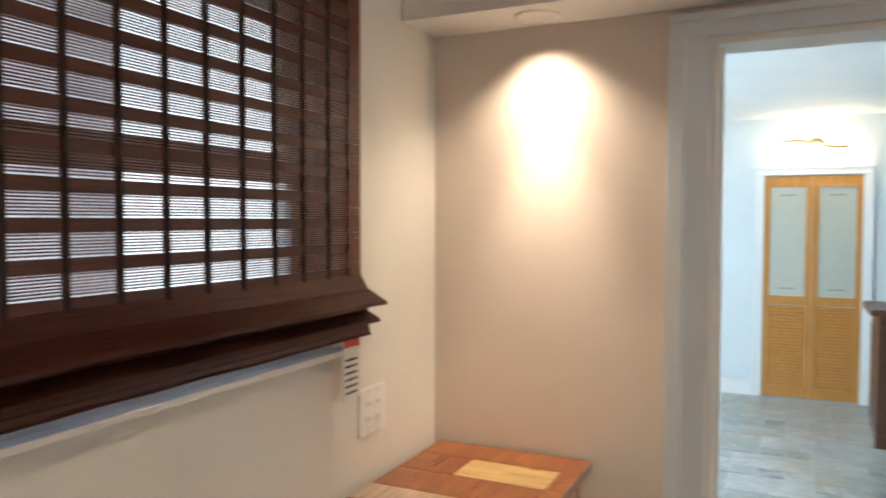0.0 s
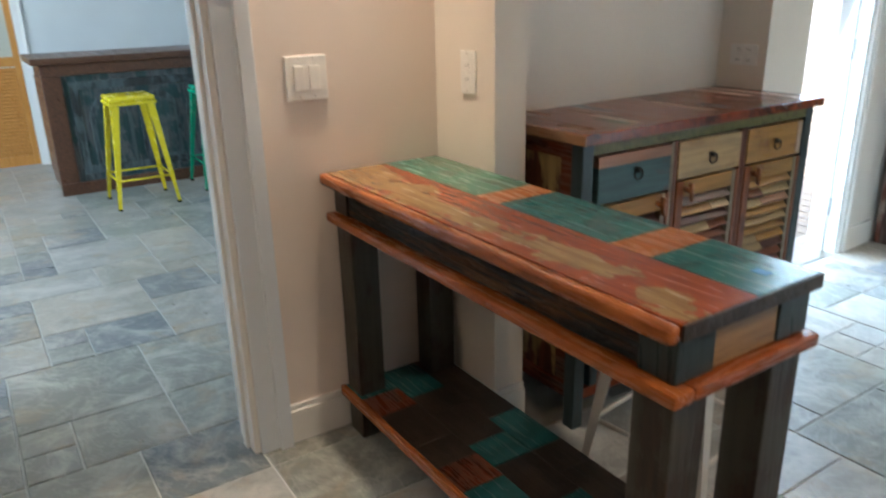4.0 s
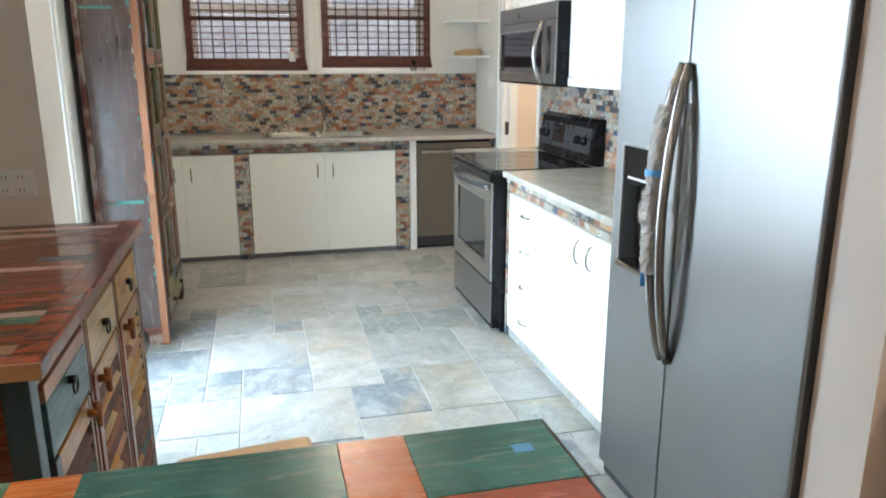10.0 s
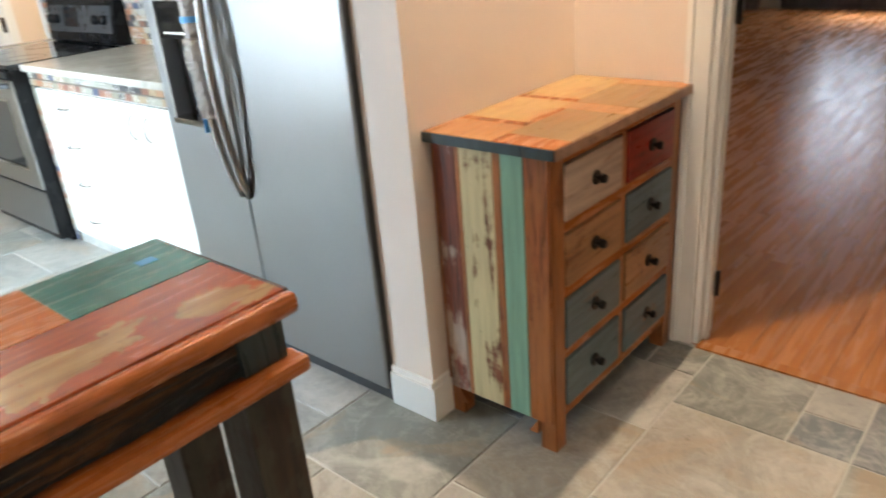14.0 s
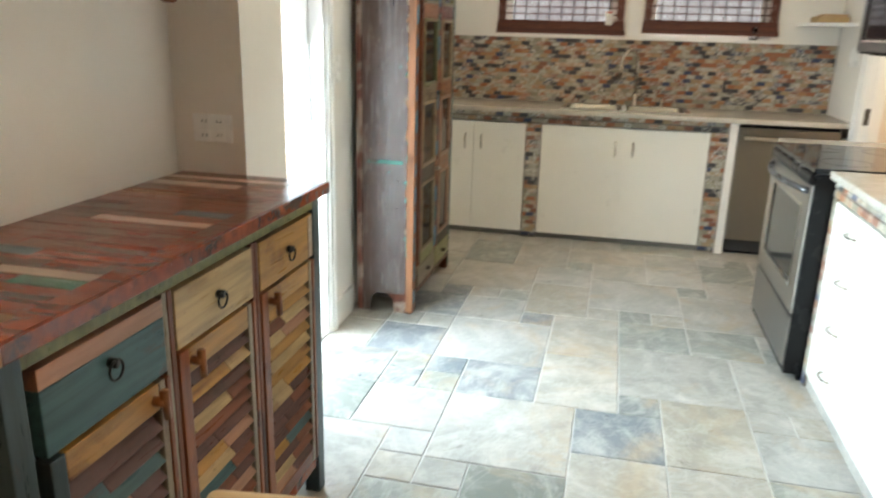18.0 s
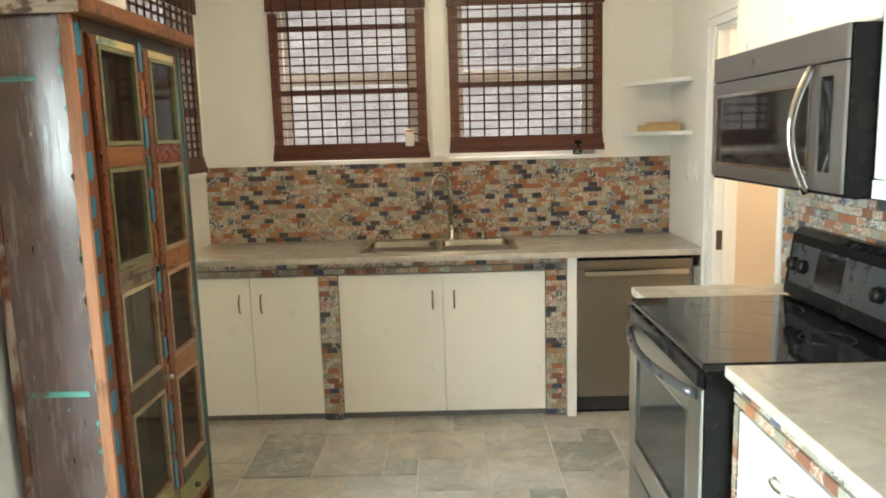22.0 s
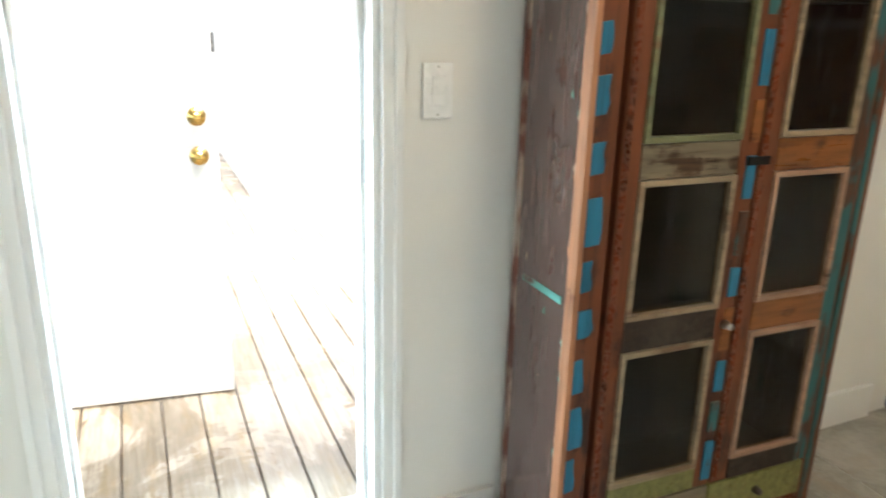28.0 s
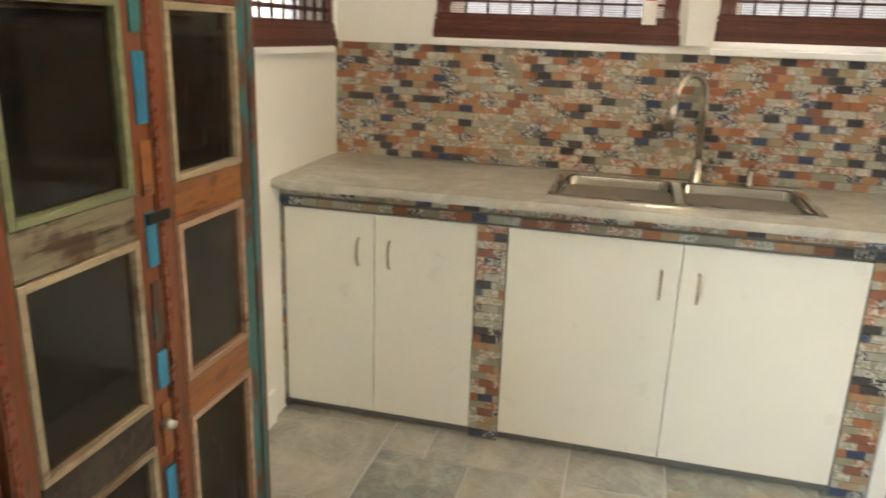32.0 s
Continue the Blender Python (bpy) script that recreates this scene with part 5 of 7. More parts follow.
# piers and apron of small tiles
TILE_W, TILE_H = 0.056, 0.0288
brick_mesh = mesh_of("mosaic_tile", block(-TILE_W / 2 + 0.001, -0.004, -TILE_H / 2 + 0.001, TILE_W / 2 - 0.001, 0.004, TILE_H / 2 - 0.001, 0.0), mosaic)


def tile_field(parent, u0, u1, z0, z1, put, joined_from=None, pw=TILE_W, ph=TILE_H):
    """Courses of brick tiles in half bond; put(u, z, half) sets one."""
    rows = max(1, round((z1 - z0) / ph))
    for r in range(rows):
        z = z0 + (r + 0.5) * (z1 - z0) / rows
        u = u0 - (pw / 2 if r % 2 else 0)
        while u < u1 - 0.002:
            a, b = max(u, u0), min(u + pw, u1)
            if b - a > 0.008:
                put(a, b, z)
            u += pw


def joined_tiles(parent, name, u0, u1, z0, z1, plane, v, out):
    """Tiles too many to pick apart: one mesh, real joints."""
    bm = bmesh.new()

    def put(a, b, z):
        c, d = sorted((v, v + out * 0.006))
        if plane == "y":
            box(bm, a + 0.001, c, z - TILE_H / 2 + 0.001, b - 0.001, d, z + TILE_H / 2 - 0.001)
        else:
            box(bm, c, a + 0.001, z - TILE_H / 2 + 0.001, d, b - 0.001, z + TILE_H / 2 - 0.001)
    tile_field(parent, u0, u1, z0, z1, put)
    return tagged(part(name, bm, mosaic_joined, parent), kind="stuff")


piers = [(0.002, 0.034), (0.754, 0.857), (1.968, 2.078), (2.752, 2.788)]
for a, b in piers:
    t = thing("tiled_pier", "narrow cabinet pier faced with printed brick tiles", "pier", "tiled piers", at=((a + b) / 2, -0.3, 0))
    part("core", block(a, FY + 0.002, 0, b, -0.02, 0.81), mosaic_grout, t)
    joined_tiles(t, "tiles", a, b, 0.01, 0.81, "y", FY + 0.002, -1)
t = thing("counter_apron", "tiled band under the sink worktop", "counter front", at=(1.4, FY, 0.84))
part("core", block(0.002, FY + 0.002, 0.811, 2.078, -0.02, 0.883), mosaic_grout, t)
joined_tiles(t, "tiles", 0.002, 2.078, 0.811, 0.883, "y", FY + 0.002, -1)
tagged(solid("end_panel", block(2.08, FY - 0.02, 0, 2.13, -0.02, 0.883, 0.002), trim_white), "white painted panel beside the dishwasher", "panel")

# worktop with a cut for the sink
SX0, SX1, SY0, SY1 = 0.985, 1.82, -0.525, -0.1


def pierced_slab(xs, ys, z0, z1):
    """One slab over a three by three grid, open in the middle cell."""
    bm = bmesh.new()
    lo = [[bm.verts.new((x, y, z0)) for y in ys] for x in xs]
    hi = [[bm.verts.new((x, y, z1)) for y in ys] for x in xs]
    for i in range(3):
        for j in range(3):
            if (i, j) == (1, 1):
                continue
            for g in (lo, hi):
                bm.faces.new((g[i][j], g[i + 1][j], g[i + 1][j + 1], g[i][j + 1]))
    loops = [[(0, 0), (1, 0), (2, 0), (3, 0), (3, 1), (3, 2), (3, 3), (2, 3), (1, 3), (0, 3), (0, 2), (0, 1)], [(1, 1), (1, 2), (2, 2), (2, 1)]]
    for lp in loops:
        for (a, b), (c, d) in zip(lp, lp[1:] + lp[:1]):
            bm.faces.new((lo[a][b], lo[c][d], hi[c][d], hi[a][b]))
    bmesh.ops.recalc_face_normals(bm, faces=bm.faces)
    return bm


tagged(solid("worktop", pierced_slab((0.002, SX0, SX1, 2.79), (-0.655, SY0, SY1, -0.004), 0.884, CT), quartz), "pale greige stone worktop of the sink run", "worktop")


def basin(x0, x1, y0, y1, zb, zt):
    """Pressed steel bowl: rounded corners, walls drawn in a little, filleted bottom."""
    bm = bmesh.new()
    loops = []
    fillet = 0.035
    stages = [(0.0, zt, 0.05), (0.004, zt - 0.006, 0.05)] + [(0.004 + fillet * (1 - math.cos(q)), zb + fillet * (1 - math.sin(q)), 0.05) for q in np.linspace(0, math.pi / 2, 6)]
    for inset, z, r in stages:
        a, b, c, d = x0 + inset, x1 - inset, y0 + inset, y1 - inset
        pts = []
        for cx, cy, start in ((b - r, d - r, 0), (a + r, d - r, 90), (a + r, c + r, 180), (b - r, c + r, 270)):
            pts += [(cx + r * math.cos(radians(start + k * 15)), cy + r * math.sin(radians(start + k * 15))) for k in range(7)]
        loops.append([bm.verts.new((x, y, z)) for x, y in pts])
    for lo, hi in zip(loops, loops[1:]):
        for k in range(len(lo)):
            bm.faces.new((lo[k], lo[(k + 1) % len(lo)], hi[(k + 1) % len(lo)], hi[k]))
    bm.faces.new(loops[-1])
    bmesh.ops.recalc_face_normals(bm, faces=bm.faces)
    bmesh.ops.solidify(bm, geom=bm.faces[:], thickness=0.0015)
    return bm


def sink():
    t = thing("kitchen_sink", "stainless steel double bowl sink set in the worktop", "sink", at=(1.415, -0.31, 0.9))
    e = 0.014
    part("rim", rim_frame(SX0 - e, SX1 + e, SY0 - e, SY1 + e, CT + 0.0005, CT + 0.006, 0.026), chrome, t)
    for a, b in ((SX0 + 0.014, 1.385), (1.415, SX1 - 0.014)):
        w, y0, y1, zb = 0.004, SY0 + 0.014, SY1 - 0.014, CT - 0.19
        bm = basin(a, b, y0, y1, zb, CT + 0.003)
        bowl = part("bowl", bm, sink_steel, t, "", True)
        cx, cy = (a + b) / 2, (y0 + y1) / 2
        part("drain", lathe([(0.001, 0), (0.04, 0), (0.045, 0.003), (0.02, 0.0035), (0.001, 0.001)], (cx, cy, zb + w), 24), chrome, bowl, "", True)
    part("divider", block(1.386, SY0 + 0.012, CT - 0.06, 1.414, SY1 - 0.012, CT + 0.003, 0.006), steel_x, t)


def rim_frame(x0, x1, y0, y1, z0, z1, w):
    bm = bmesh.new()
    box(bm, x0, y0, z0, x0 + w, y1, z1, 0.002), box(bm, x1 - w, y0, z0, x1, y1, z1, 0.002)
    box(bm, x0 + w, y0, z0, x1 - w, y0 + w, z1, 0.002), box(bm, x0 + w, y1 - w, z0, x1 - w, y1, z1, 0.002)
    return bm


sink()
# tap
t = thing("kitchen_tap", "brushed nickel gooseneck tap with side lever", "tap", at=(1.47, -0.07, CT))
x, y = 1.47, -0.072
part("base", lathe([(0.001, 0), (0.03, 0), (0.03, 0.006), (0.021, 0.012), (0.019, 0.07), (0.016, 0.09), (0.001, 0.09)], (x, y, CT), 22), nickel, t, "", True)
pts = [(x, y, CT + 0.08), (x, y, CT + 0.3)] + [(x - 0.055 * (1 - math.cos(q)), y - 0.06 * (1 - math.cos(q)), CT + 0.31 + 0.085 * math.sin(q)) for q in np.linspace(0.1, math.pi, 12)]
part("neck", pipe(pts, 0.0125, 12), nickel, t, "", True)
part("spray_head", rod(bmesh.new(), (x - 0.11, y - 0.12, CT + 0.315), (x - 0.125, y - 0.13, CT + 0.2), 0.014, 0.02, 16), nickel, t, "", True)
part("lever", pipe([(x + 0.018, y, CT + 0.06), (x + 0.045, y - 0.004, CT + 0.068), (x + 0.085, y - 0.015, CT + 0.07)], 0.007), nickel, t, "", True)
t = thing("soap_dispenser", "small nickel soap dispenser behind the sink", "soap dispenser", at=(1.66, -0.06, CT))
part("body", lathe([(0.001, 0), (0.02, 0), (0.018, 0.008), (0.011, 0.014), (0.011, 0.06), (0.001, 0.062)], (1.66, -0.06, CT), 18), nickel, t, "", True)
part("spout", pipe([(1.66, -0.06, CT + 0.06), (1.66, -0.07, CT + 0.075), (1.66, -0.12, CT + 0.07)], 0.006), nickel, t, "", True)
t = thing("soap_bar", "small pale bar of soap beside the tap", "soap", at=(1.55, -0.075, CT))
part("bar", block(1.53, -0.088, CT, 1.58, -0.06, CT + 0.016, 0.006), tan_seat, t)


def dishwasher():
    x0, x1, f = 2.134, 2.748, FY - 0.01
    t = thing("dishwasher", "stainless steel dishwasher under the worktop", "dishwasher", at=((x0 + x1) / 2, -0.3, 0))
    part("body", block(x0, f + 0.03, 0.02, x1, -0.02, 0.872), dark_gasket, t)
    part("door", block(x0 + 0.003, f, 0.105, x1 - 0.003, f + 0.029, 0.8, 0.003), steel_dish, t)
    part("control_strip", block(x0 + 0.003, f + 0.002, 0.803, x1 - 0.003, f + 0.029, 0.855, 0.003), steel_dish, t)
    part("top_trim", block(x0 + 0.003, f + 0.004, 0.856, x1 - 0.003, f + 0.029, 0.868), black_plastic, t)
    h = part("handle", block(x0 + 0.03, f - 0.034, 0.775, x1 - 0.03, f - 0.02, 0.808, 0.006), chrome, t, "flat bright bar handle")
    for x in (x0 + 0.05, x1 - 0.07):
        part("handle_post", block(x, f - 0.02, 0.782, x + 0.02, f, 0.8), chrome, h)
    part("toe_kick", block(x0 + 0.003, f + 0.05, 0.0, x1 - 0.003, f + 0.06, 0.104), black_plastic, t)


dishwasher()

# ---- windows and blinds ----
def window_unit(name, axis, v, u0, u1, z0, z1, label, depth=0.16, sgn=1, sill=0.024):
    """A double-hung window in an opening; v is the inner wall face, sgn the outward direction."""
    t = thing(name, label, "window", kind="structure", at=((u0 + u1) / 2, v, z0) if axis == "y" else (v, (u0 + u1) / 2, z0))

    def b(a0, a1, d0, d1, c0, c1, bev=0.002):
        p, q = sorted((v + sgn * d0, v + sgn * d1))
        return block(a0, p, c0, a1, q, c1, bev) if axis == "y" else block(p, a0, c0, q, a1, c1, bev)
    w = 0.035
    part("window_frame", b(u0, u0 + w, 0.05, 0.14, z0, z1), trim_white, t)
    part("window_frame", b(u1 - w, u1, 0.05, 0.14, z0, z1), trim_white, t)
    part("window_frame", b(u0 + w, u1 - w, 0.05, 0.14, z0, z0 + w), trim_white, t)
    part("window_frame", b(u0 + w, u1 - w, 0.05, 0.14, z1 - w, z1), trim_white, t)
    zm = (z0 + z1) / 2
    for c0, c1, d in ((z0 + w, zm, 0.07), (zm, z1 - w, 0.1)):
        s = part("sash", b(u0 + w, u0 + w + 0.03, d, d + 0.028, c0, c1), trim_white, t)
        part("sash_rail", b(u1 - w - 0.03, u1 - w, d, d + 0.028, c0, c1), trim_white, s)
        part("sash_rail", b(u0 + w + 0.03, u1 - w - 0.03, d, d + 0.028, c0, c0 + 0.035), trim_white, s)
        part("sash_rail", b(u0 + w + 0.03, u1 - w - 0.03, d, d + 0.028, c1 - 0.035, c1), trim_white, s)
        g = part("pane", b(u0 + w + 0.03, u1 - w - 0.03, d + 0.011, d + 0.016, c0 + 0.035, c1 - 0.035, 0), pane_glass, s)
        g.visible_shadow = False
    part("window_sill", b(u0 - 0.03, u1 + 0.03, -0.035, 0.049, z0 - sill, z0 - 0.001), trim_white, t)
    return t


def blind(name, axis, v, u0, u1, z0, z1, out, label, cell=0.0862, pitch=0.047, band=0.017, valance=0.17, reeds=4, wide=6, fill=0.26, loose=False):
    """Woven reed blind: solid bands, fine reeds between them, upright tapes, valance and folded hem."""
    t = thing(name, label, "window blind", "woven blinds", at=((u0 + u1) / 2, v, z1) if axis == "y" else (v, (u0 + u1) / 2, z1))

    def add(bm, a0, a1, d0, d1, c0, c1):
        p, q = sorted((v + out * d0, v + out * d1))
        if axis == "y":
            box(bm, a0, p, c0, a1, q, c1)
        else:
            box(bm, p, a0, c0, q, a1, c1)
    rnd = random.Random(len(name) + int(u0 * 10))
    bm = bmesh.new()
    add(bm, u0 - 0.008, u1 + 0.008, 0.018, 0.03, z1 - valance, z1)
    part("valance", bm, reed_dark, t, "solid woven valance")
    for k in range(int(valance / 0.011)):
        bm = bmesh.new()
        zz = z1 - valance + 0.003 + k * 0.011
        add(bm, u0 - 0.008, u1 + 0.008, 0.0302, 0.0325 + rnd.random() * 0.002, zz, zz + 0.0075 + rnd.random() * 0.003)
        part("valance_reed", bm, reed if rnd.random() < 0.6 else reed_dark, t)
    for k in range(int((u1 - u0) * valance * 130)):
        bm = bmesh.new()
        a, zz = rnd.uniform(u0, u1 - 0.09), rnd.uniform(z1 - valance + 0.012, z1 - 0.015)
        add(bm, a, a + rnd.uniform(0.03, 0.085), 0.0346, 0.0352, zz, zz + rnd.uniform(0.0025, 0.005))
        part("pale_reed", bm, reed_pale, t)
    u = u0 + cell * 0.35
    while u < u1:
        bm = bmesh.new()
        add(bm, u - 0.004, u + 0.004, 0.0345, 0.0362, z1 - valance - 0.002, z1)
        part("valance_tape", bm, tape_dark, t)
        u += cell
    hem = 0.085
    z = z0 + hem
    fine = bmesh.new()
    n = 0
    top = z1 - valance
    while z < top:
        n += 1
        h = band if n % wide else band * 3.2
        bm = bmesh.new()
        add(bm, u0, u1, 0.006, 0.0095, z, min(z + h, top))
        part("band", bm, reed_dark, t)
        gap = pitch - band
        for i in range(reeds):
            zz = z + h + gap * (i + 0.62) / (reeds + 0.4)
            th = gap / (reeds + 0.4) * fill
            if zz + th < top:
                add(fine, u0 + 0.001, u1 - 0.001, 0.0065, 0.0085, zz, zz + th)
        z += h + gap
    tagged(part("fine_reeds", fine, reed, t), kind="stuff")
    if loose:
        # the cloth gathered in soft folds below the last band
        face = [(0.01, 0.15), (0.03, 0.115), (0.082, 0.086), (0.086, 0.078), (0.035, 0.07), (0.03, 0.06), (0.066, 0.042), (0.068, 0.034), (0.03, 0.026), (0.03, 0.018), (0.04, 0.0)]
        steps = 40
        for i, (lo, hi) in enumerate(zip(face, face[1:])):
            bm = bmesh.new()
            lines = []
            for k in range(steps + 1):
                a = u0 - 0.006 + (u1 - u0 + 0.012) * k / steps
                for q, (d, c) in enumerate((lo, hi)):
                    sway = 1 + 0.16 * noise.noise(Vector((a * 7, 3.0, c * 9)))
                    lines.append(bm.verts.new((a, v + out * d * sway, z0 + c + 0.004 * noise.noise(Vector((a * 5, 9.0, 1.0))))))
            for k in range(steps):
                bm.faces.new((lines[2 * k], lines[2 * k + 2], lines[2 * k + 3], lines[2 * k + 1]))
            bmesh.ops.solidify(bm, geom=bm.faces[:], thickness=0.003)
            part("hem_fold", bm, reed if i % 4 in (0, 1) else reed_dark, t)
    # folded hem, three overlapping layers
    for i, (d, c0, c1) in enumerate(((0.012, z0 + 0.03, z0 + hem + 0.01), (0.02, z0 + 0.012, z0 + 0.062), (0.028, z0, z0 + 0.036))):
        bm = bmesh.new()
        add(bm, u0 - 0.004 * i, u1 + 0.006 * i, d, d + 0.006, c0, c1)
        part("hem_fold", bm, reed_dark if i != 1 else reed, t)
    for i in range(5):
        bm = bmesh.new()
        zz = z0 + 0.004 + i * 0.018
        add(bm, u0 - 0.006, u1 + 0.006, 0.0345 - i * 0.004, 0.037 - i * 0.004, zz, zz + 0.012)
        part("hem_reed", bm, reed, t)
    u = u0 + cell * 0.35
    while u < u1:
        bm = bmesh.new()
        add(bm, u - 0.0048, u + 0.0048, 0.003, 0.0125, z0 + hem, top)
        part("tape", bm, tape_dark, t)
        u += cell
    # denser edges where the cloth is doubled
    for a, b in ((u0, u0 + 0.055), (u1 - 0.055, u1)):
        bm = bmesh.new()
        zz = z0 + hem
        while zz < top - 0.006:
            add(bm, a, b, 0.0128, 0.0142, zz, zz + 0.0068)
            zz += 0.0074
        tagged(part("edge_reeds", bm, reed, t), kind="stuff")
    return t


window_unit("window_1", "y", 0.0, 0.46, 1.30, 1.40, 2.36, "white double-hung window above the sink")
window_unit("window_2", "y", 0.0, 1.50, 2.34, 1.40, 2.36, "white double-hung window above the sink")
window_unit("window_3", "x", slant(-0.6), -1.02, -0.18, 1.36, 2.36, "white double-hung corner window", sgn=-1)
window_unit("window_4", "y", SW, 0.62, 2.1, 1.32, 2.18, "wide white dining window", sgn=-1, sill=0.014)
blind("window_blind", "y", -0.002, 0.432, 1.345, 1.405, 2.435, -1, "dark red-brown woven reed blind above the sink", pitch=0.049, band=0.0105, wide=7)
blind("window_blind", "y", -0.002, 1.482, 2.378, 1.425, 2.435, -1, "dark red-brown woven reed blind above the sink", pitch=0.049, band=0.0105, wide=7)
blind("window_blind", "x", 0.012, -1.06, -0.1, 1.35, 2.42, 1, "dark red-brown woven reed blind in the corner")
blind("window_blind", "y", SW + 0.012, 0.535, 2.14, 1.345, 2.3, 1, "dark red-brown woven reed blind with folded hem", 0.098, 0.06, 0.023, 0.12, 7, 99, 0.6, True)
solid("centre_mullion", block(1.372, -0.02, 1.405, 1.455, -0.001, 2.33, 0.004), trim_white, "white painted mullion between the sink windows", "mullion", "", "structure")
# paper tags
t = thing("paper_tag", "white paper tag with red print hanging at a blind", "paper tag", "paper tags", at=(1.24, -0.045, 1.5))
part("card", block(1.215, -0.047, 1.475, 1.265, -0.045, 1.575), paper_white, t)
part("print", block(1.22, -0.0475, 1.558, 1.26, -0.0471, 1.568), tag_red, t)
t = thing("paper_tag", "white paper tag with a red head hanging below the blind", "paper tag", "paper tags", at=(0.605, SW + 0.04, 1.2))
part("card", block(0.57, SW + 0.042, 1.198, 0.645, SW + 0.044, 1.36), paper_white, t)
part("print", block(0.572, SW + 0.0443, 1.325, 0.643, SW + 0.0447, 1.352), tag_red, t)
for i in range(6):
    part("text_line", block(0.58, SW + 0.0443, 1.212 + i * 0.016, 0.635, SW + 0.0446, 1.218 + i * 0.016), grey_panel, t)
# glass on the sill
t = thing("drinking_glass", "small clear glass on the window sill", "glass", at=(2.235, -0.02, 1.4))
part("cup", lathe([(0.02, 0), (0.026, 0.001), (0.03, 0.085), (0.028, 0.085), (0.024, 0.008), (0.001, 0.008)], (2.235, -0.012, 1.4), 20), clear_glass, t, "", True)

# corner shelves
def corner_shelf(z, label):
    x1, r = EX, 0.29
    out = [(x1, 0.0), (x1 - r, 0.0)] + [(x1 - r + 0.02 + (r - 0.02) * (i / 6), -0.06 - (0.33) * math.sin(i / 6 * math.pi / 2)) for i in range(7)]
    tagged(solid("corner_shelf", prism(out, z, z + 0.022), trim_white), label, "shelf", "corner shelves")


corner_shelf(1.5, "white rounded corner shelf holding a parcel")
corner_shelf(1.785, "white rounded corner shelf on the wall")
t = thing("cardboard_tray", "torn tan cardboard tray on the corner shelf", "cardboard tray", at=(2.66, -0.16, 1.523))
part("tray", block(2.57, -0.3, 1.5225, 2.755, -0.08, 1.56, 0.006), cardboard, t)
part("flap", block(2.6, -0.27, 1.561, 2.75, -0.12, 1.575, 0.004), tan_seat, t)

